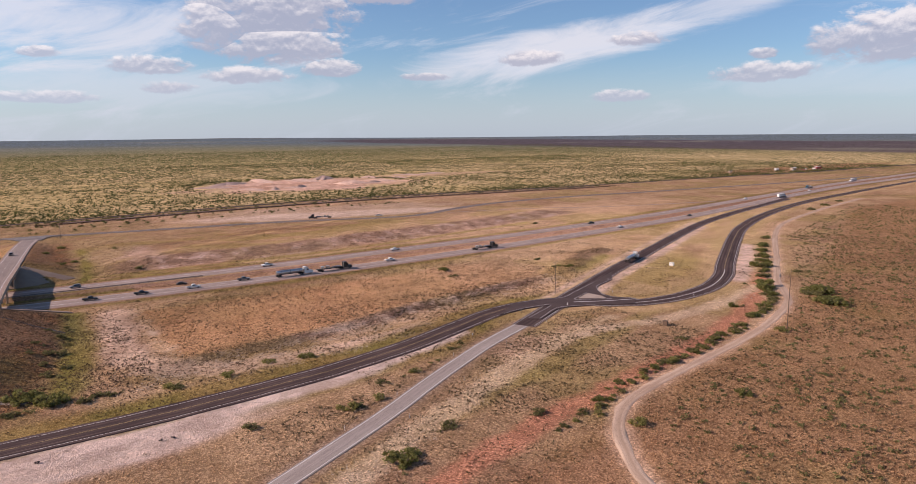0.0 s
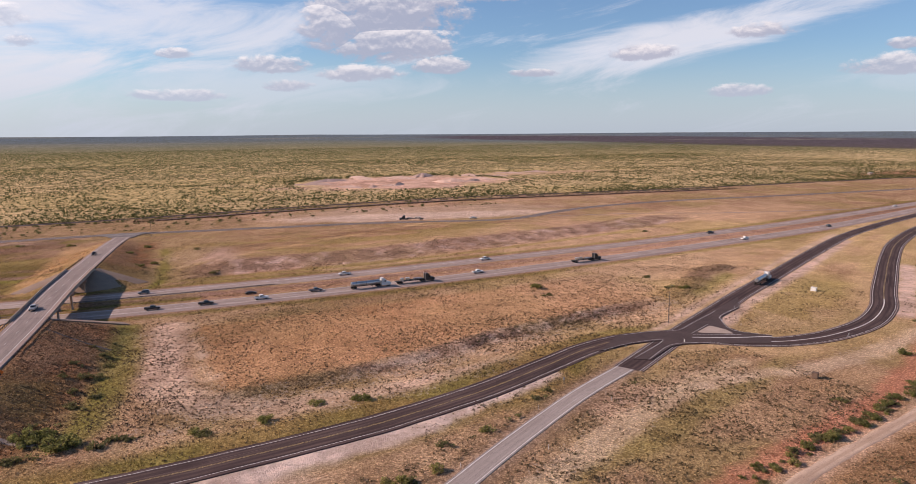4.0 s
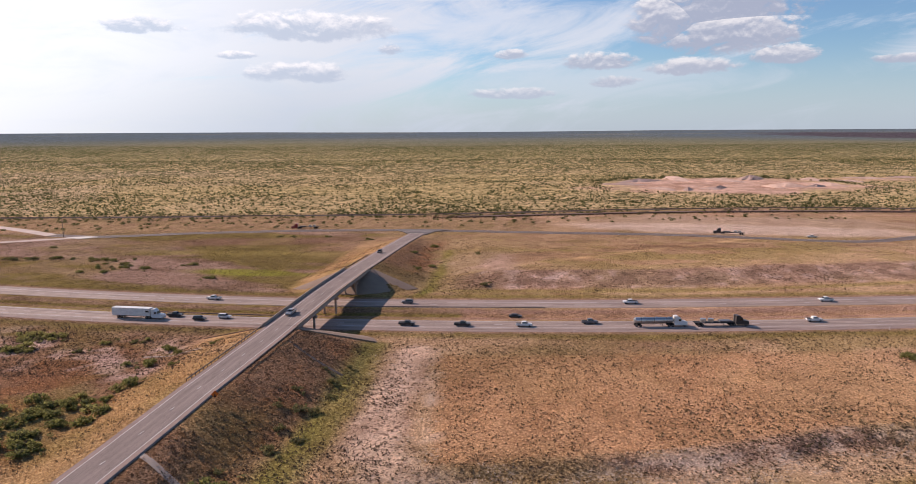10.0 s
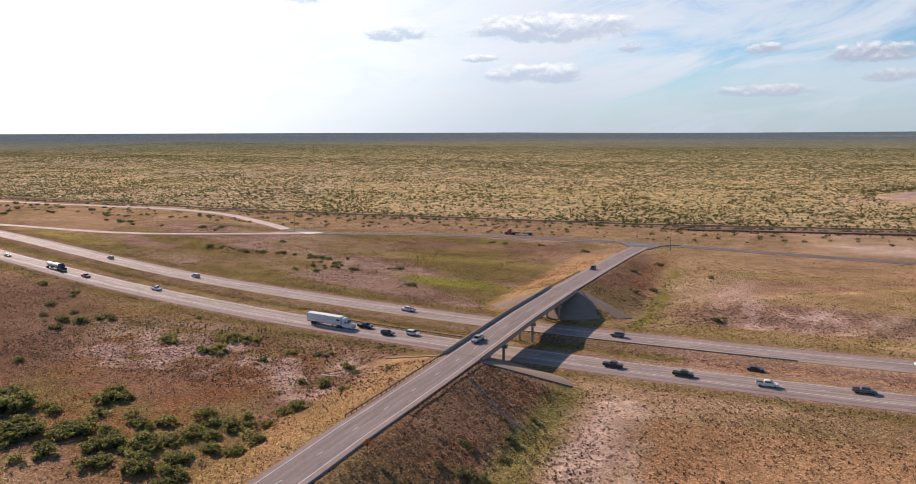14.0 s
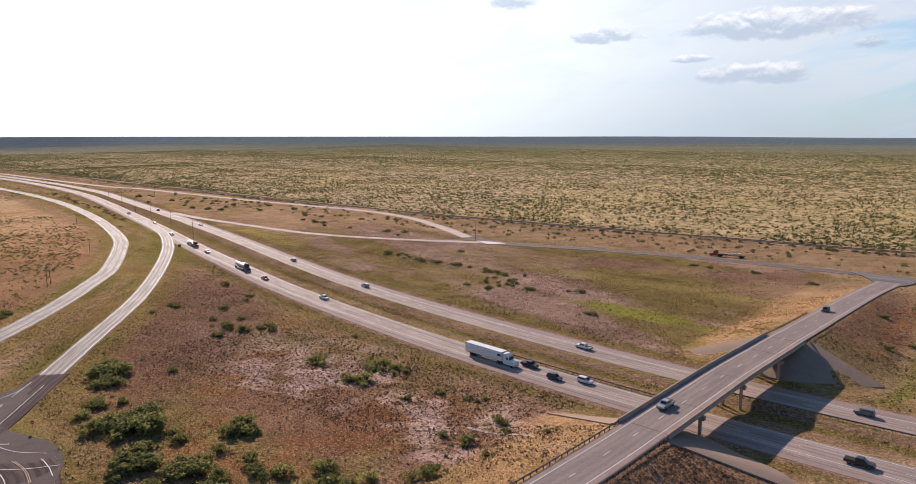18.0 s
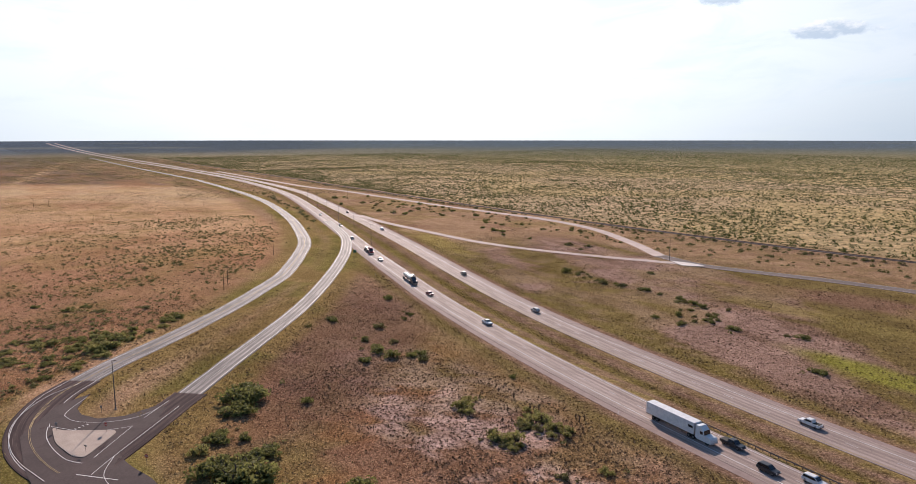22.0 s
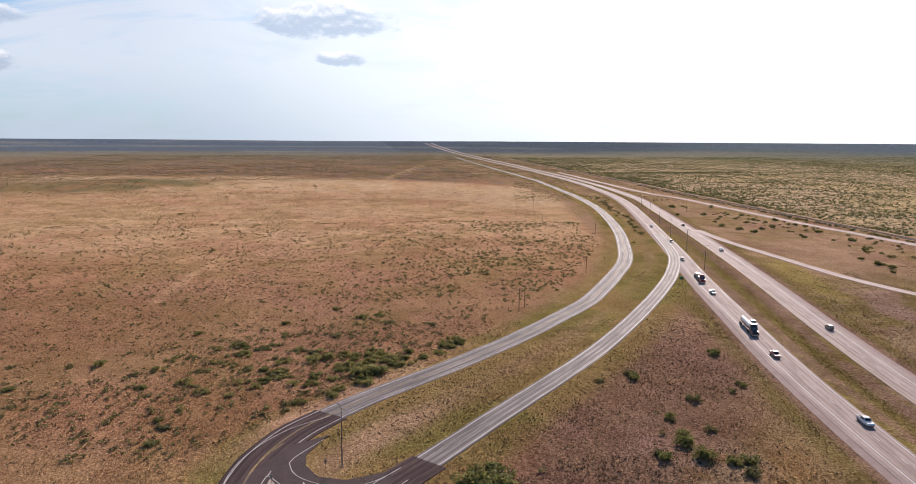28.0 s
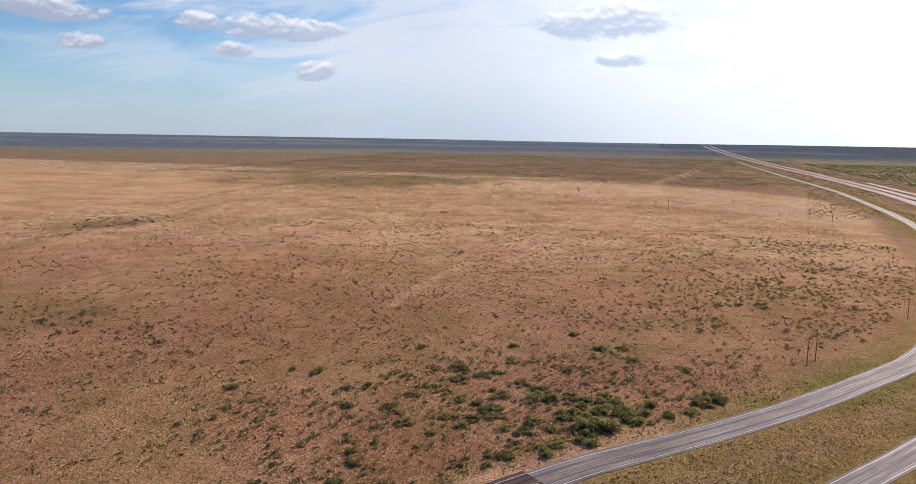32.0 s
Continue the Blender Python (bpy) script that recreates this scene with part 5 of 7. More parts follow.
def rounded(pts, n=6, r=0.35):
    out = []
    k = len(pts)
    for i in range(k):
        a, b, c = [Vector(p) for p in (pts[i - 1], pts[i], pts[(i + 1) % k])]
        p, q = b + (a - b) * r, b + (c - b) * r
        for t in np.linspace(0, 1, n):
            out.append(tuple((1 - t) ** 2 * p + 2 * t * (1 - t) * b + t * t * q))
    return out


slab("junction_apron_west", [(-236, 139), (-233.8, 137.2), (-226.4, 134), (-221.3, 134.1), (-215.8, 136.9), (-213.4, 142.7), (-215.5, 150.5), (-211, 155), (-204, 148), (-190, 134), (-176, 120), (-196, 119), (-215, 120), (-232, 130)],
     H0 + 0.052, 0.5, APRON, "dark asphalt junction apron round the traffic island", "junction", way=-42)
slab("turning_apron", rounded([(-198, 137), (-185, 137), (-172, 140.5), (-160, 138.5), (-147, 129), (-150, 118), (-182, 118)]), H0 + 0.045, 0.5, APRON, "dark asphalt junction apron with curved white lines", "junction")
island_w = slab("traffic_island_west", rounded([(-216.6, 126.9), (-212.5, 128.9), (-205.6, 138.6), (-203.6, 139.0), (-193.6, 130.4), (-196, 128.2), (-206, 126.2)], 6, 0.25), H0 + 0.2, 0.25, CONCRETE, "pale concrete traffic island with rounded corners")
slab("junction_apron_east", [(106, 113.5), (114, 118.5), (122.7, 124.4), (135.7, 122.9), (145, 119.9), (157.4, 124.8), (177.4, 133), (203, 144.2), (188.5, 131), (172.9, 125.2), (167.9, 121), (163.5, 113.6), (163.2, 107.9), (169, 100),
     (161.5, 94.1), (145.7, 102.4), (135.4, 106.6), (129.7, 106.4), (114.9, 99.4), (111, 102.6), (132.4, 112.8), (119.6, 114.9)], H0 + 0.055, 0.5, APRON, "dark asphalt crossing of frontage road and ramp", "junction", way=26)
island_e = slab("traffic_island_east", rounded([(148.6, 114.0), (159.1, 118.2), (160.3, 111.6), (158.9, 107.0)], 6, 0.15), H0 + 0.2, 0.25, CONCRETE, "pale concrete traffic island at the ramp junction")
slab("bridge_road_apron", rounded([(-92, 97), (-83, 106), (-79, 112), (-69, 112), (-66, 104), (-56, 96), (-70, 85)], 6, 0.3), 0.26, 0.6, APRON, "dark asphalt mouth of the bridge road", "junction")
slab("north_junction_apron", rounded([(-48, 474), (-38, 462), (-32, 446), (-22, 446), (-16, 462), (-2, 470)], 6, 0.3), 0.2, 0.6, ASPHALT_OLD, "grey asphalt mouth of the bridge road at the far frontage road", "junction")
slab("spur_island", rounded([(-261, 445), (-247, 448), (-238, 446), (-247, 437)], 5, 0.2), H0 + 0.16, 0.3, PALE_CONCRETE, "pale concrete triangle between two roads")


def painted(points, width, lift, mat, parent, name="painted_line"):
    line, _ = curve(points, 0.8)
    n, width = normals(line), 0.75 * width
    z = max(float(v) for v in gz(line[:, 0], line[:, 1])) + lift
    if parent.name.startswith("traffic_island"):
        z = max(z, 0.02 + (TOP["junction_apron_east"] if parent is island_e else max(TOP["junction_apron_west"], TOP["turning_apron"])))
    a, b = line[:, :2] + n * width / 2, line[:, :2] - n * width / 2
    verts = [(x, y, z) for x, y in np.concatenate([a, b])]
    m = len(line)
    return link_mesh(name, verts, [(i, i + 1, m + i + 1, m + i)[::-1] for i in range(m - 1)], mat, parent)


painted([(-233.8, 137.6), (-224.9, 131.2), (-221.3, 130.8), (-216.8, 132.4), (-212.4, 137.4), (-210.4, 143.6), (-212.3, 149.3), (-217, 154.6)], 0.2, H0 + 0.1, WHITE_LINE, island_w)
painted([(-217.6, 126.2), (-211.6, 125.1), (-203.6, 125.3), (-195, 126.9), (-191, 129.4)], 0.22, H0 + 0.1, WHITE_LINE, island_w)
painted([(-217.3, 126.8), (-209.8, 132.2), (-206.6, 137.2), (-205.2, 142.9)], 0.2, H0 + 0.1, WHITE_LINE, island_w)
painted([(-204.8, 142.5), (-192.4, 132.0)], 0.2, H0 + 0.1, WHITE_LINE, island_w)
painted([(-211.4, 155.7), (-190.5, 135.8), (-184, 130)], 0.2, H0 + 0.1, WHITE_LINE, island_w)
painted([(-190.5, 135.8), (-182, 132), (-173, 133), (-166, 137)], 0.18, H0 + 0.1, WHITE_LINE, island_w)
painted([(-186, 127.5), (-178, 134)], 0.35, H0 + 0.1, WHITE_LINE, island_w)
painted([(-183, 124), (-172, 124.5), (-163, 130), (-158, 136)], 0.2, H0 + 0.1, WHITE_LINE, island_w)
for shift in (0.0, 0.3):
    painted([(-233, 128.2 + shift), (-230.1, 126.4 + shift), (-223.1, 123.3 + shift), (-215.9, 121.9 + shift), (-207.6, 121.5 + shift), (-200.1, 122.1 + shift), (-193.5, 123.3 + shift), (-188.9, 124.6 + shift)], 0.13, H0 + 0.1, YELLOW_LINE, island_w, "yellow_line")
painted([(-247.6, 139.0), (-240.8, 129.2), (-231.5, 122.4), (-221.4, 118.6), (-209.3, 117.6), (-199.6, 118.5), (-191.7, 120.4), (-186.7, 121.7)], 0.18, H0 + 0.1, WHITE_LINE, island_w)
for i in range(4):
    painted([(-213.6 + i * 0.45, 134.0 - i * 0.95), (-212.9 + i * 0.45, 134.3 - i * 0.95)], 0.4, H0 + 0.1, WHITE_LINE, island_w, "yield_mark")
painted([(-209, 146.5), (-214, 151.5)], 0.2, H0 + 0.1, WHITE_LINE, island_w)
painted([(146.6, 114.2), (159.9, 119.6)], 0.22, H0 + 0.1, WHITE_LINE, island_e)
painted([(145.8, 113.2), (160.2, 105.2)], 0.25, H0 + 0.1, WHITE_LINE, island_e)
painted([(143.1, 110.7), (155, 104.2), (167.8, 99.0)], 0.8, H0 + 0.1, WHITE_LINE, island_e)
painted([(112.1, 103.2), (132.4, 113.0), (119.6, 115.2), (108, 113.4)], 0.2, H0 + 0.1, WHITE_LINE, island_e)
painted([(115, 100.2), (129.7, 107.4), (137, 106.9), (147, 102.4)], 0.22, H0 + 0.1, WHITE_LINE, island_e)
painted([(124, 123.6), (135.7, 122.2), (145, 119.2), (157.4, 124), (177, 132)], 0.2, H0 + 0.1, WHITE_LINE, island_e)
painted([(188.5, 131.6), (173.2, 126), (168.3, 121.2), (163.0, 113.6), (162.8, 107.9), (169, 99.9)], 0.2, H0 + 0.1, WHITE_LINE, island_e)

# concrete drain flume beside the bridge road
ribbon("drain_flume", [(-69, 133), (-64, 130), (-56, 124.5), (-48, 119)], 0.7, 0.7, 0.1, CONCRETE, "narrow concrete drain running down the fill", step=1.0, category="drain")
ribbon("drain_flume_west", [(-80, 203), (-88, 204), (-98, 203)], 0.5, 0.5, 0.1, CONCRETE, "narrow concrete drain running down the fill", step=1.0, category="drain")
ribbon("dark_drain_south", [(-51.0, 198), (-42, 190), (-33, 184)], 0.5, 0.5, 0.08, BALLAST, "dark rock-lined gully down the fill", step=1.0, category="drain")


# ---------------------------------------------------------------- poles, signs, posts
def light_pole(x, y, h=13.5, turn=0.0):
    g = float(gz(x, y)[0])
    root = thing("light_pole", pose(x, y, g, 0, 0, turn), "tall slim grey steel road light pole on the verge", "light pole", "road light poles")
    bm = bmesh.new()
    rod(bm, (0, 0, 0.3), (0, 0, h), 0.16, 0.08, 8)
    part("shaft", bm, GALV, root)
    bm = bmesh.new()
    rod(bm, (0, 0, -0.3), (0, 0, 0.35), 0.32, 0.3, 10)
    part("footing", bm, CONCRETE, root)
    for s in (-1, 1):
        bm = bmesh.new()
        rod(bm, (0, 0, h - 0.15), (s * 1.4, 0, h + 0.25), 0.05, 0.04, 6)
        a = part("arm", bm, GALV, root)
        bm = bmesh.new()
        box(bm, s * 1.3, s * 2.0, -0.16, 0.16, h + 0.18, h + 0.34, 0.05)
        part("luminaire", bm, GALV, a)
    return root


def utility_pole(x, y, h=12.0, turn=0.0):
    g = float(gz(x, y)[0])
    root = thing("utility_pole", pose(x, y, g, 0, 0, turn), "brown weathered timber utility pole with a crossarm", "utility pole", "utility poles")
    bm = bmesh.new()
    rod(bm, (0, 0, -0.5), (0, 0, h), 0.15, 0.1, 8)
    part("pole", bm, TIMBER, root)
    bm = bmesh.new()
    box(bm, -1.2, 1.2, -0.06, 0.06, h - 0.75, h - 0.6, 0.01)
    arm = part("crossarm", bm, TIMBER, root)
    for u in (-1.1, -0.4, 0.4, 1.1):
        bm = bmesh.new()
        rod(bm, (u, 0, h - 0.62), (u, 0, h - 0.4), 0.05, 0.035, 6)
        part("insulator", bm, CONCRETE, arm)
    return root


for x, y in ((-220, 142), (149, 128), (-422, 340), (-488, 364), (-545, 381), (-611, 404), (-672, 424), (-740, 446), (-10, 447), (-262, 446)):
    light_pole(x, y, 13.5, 20)
for x, y, h in ((174, 37, 22), (-345, 214, 10), (-351, 218, 10), (-422, 271, 9), (-562, 329, 9), (-757, 335, 11), (-850, 192, 9), (-846, 205, 9), (-707, 479, 14), (-672, 587, 14), (-560, 590, 12)):
    utility_pole(x, y, h, 35)

SIGN_ORANGE = surface("orange_sign_sheet", (0.85, 0.2, 0.03), (0.6, 0.13, 0.02), 0.5, 3, 0.5, relief=0)
SIGN_BLACK = surface("black_sign_print", (0.03, 0.03, 0.03), (0.02, 0.02, 0.02), 0.6, 3, 0.5, relief=0)
SIGN_WHITE = surface("white_sign_sheet", (0.78, 0.77, 0.74), (0.6, 0.58, 0.55), 0.5, 3, 0.5, relief=0)
SIGN_RED = surface("red_sign_sheet", (0.42, 0.05, 0.04), (0.28, 0.04, 0.03), 0.5, 3, 0.5, relief=0)
SIGN_GREEN = surface("green_sign_sheet", (0.06, 0.2, 0.11), (0.04, 0.14, 0.08), 0.5, 3, 0.5, relief=0)
SIGN_BACK = surface("bare_sign_back", (0.3, 0.28, 0.27), (0.2, 0.18, 0.17), 0.55, 3, 0.5, 0.4, relief=0)


def plate(bm, kind, w, h, z):
    """A thin panel facing local -y."""
    if kind == "diamond":
        box(bm, -w / 2, w / 2, -0.02, 0.02, -w / 2, w / 2, 0, Matrix.Translation((0, -0.06, z)) @ Matrix.Rotation(radians(45), 4, "Y"))
    elif kind == "disc":
        bmesh.ops.create_cone(bm, cap_ends=True, segments=20, radius1=w / 2, radius2=w / 2, depth=0.04,
                              matrix=Matrix.Translation((0, -0.06, z)) @ Matrix.Rotation(radians(90), 4, "X") @ Matrix.Rotation(radians(22.5), 4, "Z"))
    else:
        box(bm, -w / 2, w / 2, -0.08, -0.04, z - h / 2, z + h / 2)
    return bm


def road_sign(x, y, turn, kind, w, h, top, mat, label, legs=1, z=None):
    g = float(gz(x, y)[0]) if z is None else z
    root = thing("road_sign", pose(x, y, g, 0, 0, turn), label, "road sign", "road signs")
    for u in ((0,) if legs == 1 else (-w * 0.32, w * 0.32)):
        bm = bmesh.new()
        rod(bm, (u, 0, -0.3), (u, 0, top), 0.045, 0.045, 6)
        part("post", bm, GALV, root)
    bm = plate(bmesh.new(), kind, w, h, top - h / 2)
    part("panel", bm, mat, root)
    return root


warn = road_sign(-58.6, 155, 12, "diamond", 1.3, 1.3, 2.7, SIGN_ORANGE, "orange diamond warning sign beside the bridge road")
bm = bmesh.new()
rod(bm, (0, -0.1, 1.55), (0, -0.095, 1.55), 0.26, 0.26, 10)
box(bm, -0.09, 0.09, -0.1, -0.09, 1.85, 2.2)
part("symbol", bm, SIGN_BLACK, warn)
road_sign(-389, 309, 60, "panel", 1.9, 1.5, 3.6, SIGN_GREEN, "green exit sign on two posts in the gore", 2)
for x, y, where in ((-181.5, 140.5, "on the verge at the ramp end"), (-205.5, 137.0, "on the concrete traffic island")):
    entry = road_sign(x, y, 42, "disc", 0.9, 0.9, 2.7, SIGN_RED, "round red no-entry sign " + where)
    bm = bmesh.new()
    box(bm, -0.34, 0.34, -0.092, -0.082, 2.18, 2.32)
    part("white_bar", bm, SIGN_WHITE, entry)
road_sign(-196, 131, 30, "panel", 0.9, 0.35, 2.2, SIGN_BACK, "small one-way sign on the traffic island")
road_sign(-214, 127.6, 60, "panel", 0.6, 0.8, 2.3, SIGN_BACK, "small grey-backed sign on the traffic island")
road_sign(-219, 138.5, 60, "panel", 0.5, 0.7, 2.3, SIGN_BACK, "small grey-backed sign on the verge")
road_sign(134, 105, 240, "panel", 0.75, 0.95, 2.6, SIGN_WHITE, "white rectangular sign at the ramp junction")
for x, y, t in ((115, 111, 200), (80, 95.5, 200), (83.5, 81.6, 230), (189, 86, 180), (123, 100, 200)):
    road_sign(x, y, t, "panel", 0.7, 0.8, 1.9, SIGN_WHITE, "small white marker sign on two short posts", 2)


def delineator(x, y, turn=0.0):
    g = float(gz(x, y)[0])
    root = thing("delineator", pose(x, y, g, 0, 0, turn), "slim white delineator post beside the road", "delineator", "delineator posts")
    bm = bmesh.new()
    box(bm, -0.05, 0.05, -0.02, 0.02, -0.2, 1.25, 0.01)
    part("post", bm, SIGN_WHITE, root)
    bm = bmesh.new()
    box(bm, -0.05, 0.05, -0.035, -0.021, 0.95, 1.2)
    part("reflector", bm, SIGN_BACK, root)


for x, y in ((114, 95.5), (84, 80), (54, 64.5), (28, 51.5), (4, 37), (33, 66), (12, 54.5), (64, 84), (169, 113), (186, 131), (230, 149), (200, 97), (228, 105), (-60, 226), (-136, 244), (40, 227), (150, 228), (-330, 288)):
    delineator(x, y)


# ---------------------------------------------------------------- railway
def build_railway():
    line, run = curve(RAILWAY, 10.0)
    keep = (line[:, 0] > -2200) & (line[:, 0] < 2200)
    pts = [tuple(p) for p in line[keep][::6, :2]]
    root = ribbon("railway_bed", pts, 2.4, 2.4, 0.25, BALLAST, "dark ballast bed of a single railway line", category="railway", cols=3, step=8.0)
    for u in (-0.72, 0.72):
        l2, _ = curve(pts, 8.0)
        n = normals(l2)
        st = [(float(x + a * u), float(y + b * u), float(z), float(a), float(b)) for (x, y), (a, b), z in zip(l2[:, :2], n, gz(l2[:, 0], l2[:, 1]) + 0.3)]
        sweep("rail", [(-0.05, 0.0), (0.05, 0.0), (0.05, 0.17), (-0.05, 0.17)], st, RUST, root)


build_railway()
ribbon("railway_cut_bank", [(600, 531), (453, 546), (327, 562), (199, 563), (83, 551), (0, 539)], 1.6, 1.6, 0.9, RED_SPOIL, "dark red-brown spoil bank along the railway", step=6.0, category="bank")


ROADS = [(HWY_S, 11), (HWY_N, 11), (RAMP_W, 5), (FRONT_W, 6), (RAMP_E, 6.5), (OLD_ROAD, 5.5), (LOOP_E, 6.5), (BRIDGE_ROAD, 6.8), (FRONT_N, 5.5), (SPUR_N, 4), (RAILWAY, 4), (DIRT_TRACK, 3.2)]
ROAD_LINES = [(curve(p, 14.0)[0], w) for p, w in ROADS]


def open_ground(x, y, extra=0.0):
    ok = np.ones(len(x), bool)
    for line, w in ROAD_LINES:
        d, _ = distance_to(x, y, line, 20.0)
        ok &= d > w + extra
    ok &= ~((np.hypot((x + 198) / 34, (y - 131) / 15) < 1) | (np.hypot((x - 146) / 26, (y - 112) / 14) < 1))
    for c, s in ((CONE_S, 1), (CONE_N, -1)):
        ok &= ~((np.hypot(x - c[0], y - c[1]) < 33) & ((y - c[1]) * s > 3))
    ok &= ~((y > 72) & (y < 96) & (x > -95) & (x < 30))
    return ok


# ---------------------------------------------------------------- plants
def leaf_cloud(n, rx, rz, size, seed, lobes=5, flat=0.75):
    """Leaf sprays in several lobes: verts and faces of n small bent quads."""
    r = np.random.default_rng(seed)
    ang = np.arange(lobes) * 2.4 + r.uniform(0, 0.8, lobes)
    out = r.uniform(0.15, 0.85, lobes)
    centres = np.stack([np.cos(ang) * out * rx, np.sin(ang) * out * rx, r.uniform(0.25, 0.8, lobes) * (1.05 - 0.5 * out) * rz], 1)
    reach = r.uniform(0.22, 0.5, lobes)
    which = r.integers(0, lobes, n)
    d = r.normal(size=(n, 3))
    d /= np.linalg.norm(d, axis=1)[:, None]
    rad = reach[which][:, None] * r.uniform(0.55, 1.08, (n, 1))
    c = centres[which] + d * rad * np.array([rx, rx, rz * flat])
    c[:, 2] = np.maximum(c[:, 2], 0.1 * rz + 0.05)
    t = np.cross(d + r.normal(scale=0.7, size=(n, 3)), r.normal(size=(n, 3)))
    t /= np.linalg.norm(t, axis=1)[:, None] + 1e-9
    b = np.cross(d + r.normal(scale=0.5, size=(n, 3)), t)
    b /= np.linalg.norm(b, axis=1)[:, None] + 1e-9
    s = size * r.uniform(0.6, 1.4, (n, 1))
    corners = np.stack([c - t * s, c - b * s * 0.55, c + t * s, c + b * s * 0.55], 1)
    corners[:, 0] += d * s * 0.25
    return corners.reshape(-1, 3), np.arange(n * 4).reshape(n, 4)


def bush_proto(name, label, leaf, n, rx, rz, size, seed, lobes=5):
    root = thing(name, pose(0, 0, -400), label, "bush")
    r = np.random.default_rng(seed + 50)
    bm = bmesh.new()
    for i in range(4):
        a = i * 1.6 + r.uniform(0, 0.6)
        mid = Vector((math.cos(a) * rx * 0.25, math.sin(a) * rx * 0.25, rz * 0.35))
        rod(bm, (math.cos(a) * 0.06, math.sin(a) * 0.06, -0.15), mid, 0.07, 0.05, 5)
        rod(bm, mid, (math.cos(a + 0.3) * rx * 0.5, math.sin(a + 0.3) * rx * 0.5, rz * 0.75), 0.05, 0.02, 5)
    part("stem", bm, BARK, root)
    v, f = leaf_cloud(n, rx, rz, size, seed, lobes)
    link_mesh("crown", v, f, leaf, root)
    return root


PROTO = {}
for i in range(4):
    PROTO["dark", i] = bush_proto("mesquite_bush", "dense dark green mesquite bush on dry ground", LEAF, 620, 1.0, 1.0, 0.115, 100 + i, 8 + i)
for i in range(3):
    PROTO["pale", i] = bush_proto("desert_shrub", "loose yellow-green desert shrub", LEAF_PALE, 460, 1.0, 1.05, 0.105, 120 + i, 8 + i)
for i in range(3):
    PROTO["low", i] = bush_proto("low_shrub", "small low olive shrub in brown grass", SCRUB, 280, 1.0, 0.8, 0.125, 140 + i, 6 + i)
plant_rng = random.Random(4)


def plant(kind, x, y, r, tall=1.0):
    n = {"dark": 4, "pale": 3, "low": 3}[kind]
    if not open_ground(np.array([x]), np.array([y]), r * 0.7)[0]:
        return None
    src = PROTO[kind, plant_rng.randrange(n)]
    g = float(gz(x, y)[0])
    s = 1.15 * r * plant_rng.uniform(0.9, 1.15)
    m = pose(x, y, g - 0.03, 0, 0, plant_rng.uniform(0, 360)) @ Matrix.Diagonal((s, s * plant_rng.uniform(0.8, 1.2), s * tall * plant_rng.uniform(0.85, 1.15), 1))
    ob = copy_thing(src, m)
    tagged(ob, group={"dark": "mesquite bushes", "pale": "desert shrubs", "low": "low shrubs"}[kind])
    return ob


STRAGGLERS, FAR_BRUSH = [], []


def thicket(kinds, spots, tall=0.85, loose=False):
    """Bushes at given places and radii; a wide one is a close group of several, with stragglers round it."""
    for x, y, r in spots:
        if loose and r > 1.9:
            for i in range(3 + int(r)):
                a, q = i * 2.4 + plant_rng.uniform(0, 0.8), r * plant_rng.uniform(0.2, 1.15)
                plant(plant_rng.choice(kinds), x + q * math.cos(a), y + q * math.sin(a), r * plant_rng.uniform(0.28, 0.5), tall * 1.1)
        elif r < 2.3:
            plant(plant_rng.choice(kinds), x, y, r, tall)
        else:
            for i in range(4 if r > 4 else 3 if r > 3 else 2):
                a, q = i * 2.1 + plant_rng.uniform(0, 0.7), r * plant_rng.uniform(0.42, 0.66)
                plant(plant_rng.choice(kinds), x + q * math.cos(a), y + q * math.sin(a), r * plant_rng.uniform(0.5, 0.72), tall)
        for i in range(1 + (r > 3)):
            a, q = plant_rng.uniform(0, 6.28), r * plant_rng.uniform(1.2, 2.2)
            STRAGGLERS.append((x + q * math.cos(a), y + q * math.sin(a)))


# inside the ramp triangle
thicket(("dark",), ((-207, 172, 6.3), (-171, 163, 3.3), (-169, 152, 5.2), (-185, 157, 3.3), (-162, 156, 5.7), (-150, 158, 3.0), (-152, 151, 2.9), (-146, 145, 4.2), (-143, 140, 1.8), (-134, 143, 1.8), (-134, 150, 4.1),
                    (-141, 170, 4.2), (-120, 158, 2.8), (-121, 147, 4.3), (-108, 153, 2.6), (-105, 159, 3.5), (-106, 164, 2.7), (-102, 159, 2.6), (-114, 152, 2.2), (-198, 167, 3.6), (-145, 145, 5.0), (-168, 158, 4.0)))
thicket(("dark", "pale"), ((-134, 156, 1.9), (-136, 160, 1.5), (-126, 161, 1.9), (-123, 145, 1.7), (-100, 171, 1.9), (-96, 166, 1.8), (-92, 168, 1.8), (-93, 176, 2.1), (-90, 178, 1.9), (-117, 160, 2.3), (-110, 168, 1.9), (-180, 152, 2.1), (-180, 150, 1.6),
                           (-133, 136, 1.7), (-93, 196, 1.8), (-93, 210, 2.4), (-77, 205, 1.1), (-98, 163, 1.3), (-93, 162, 1.7), (-116, 162, 1.9), (-181, 162, 1.7), (-193, 184, 1.3), (-130, 140, 2.0), (-110, 145, 2.2)), 1.0)
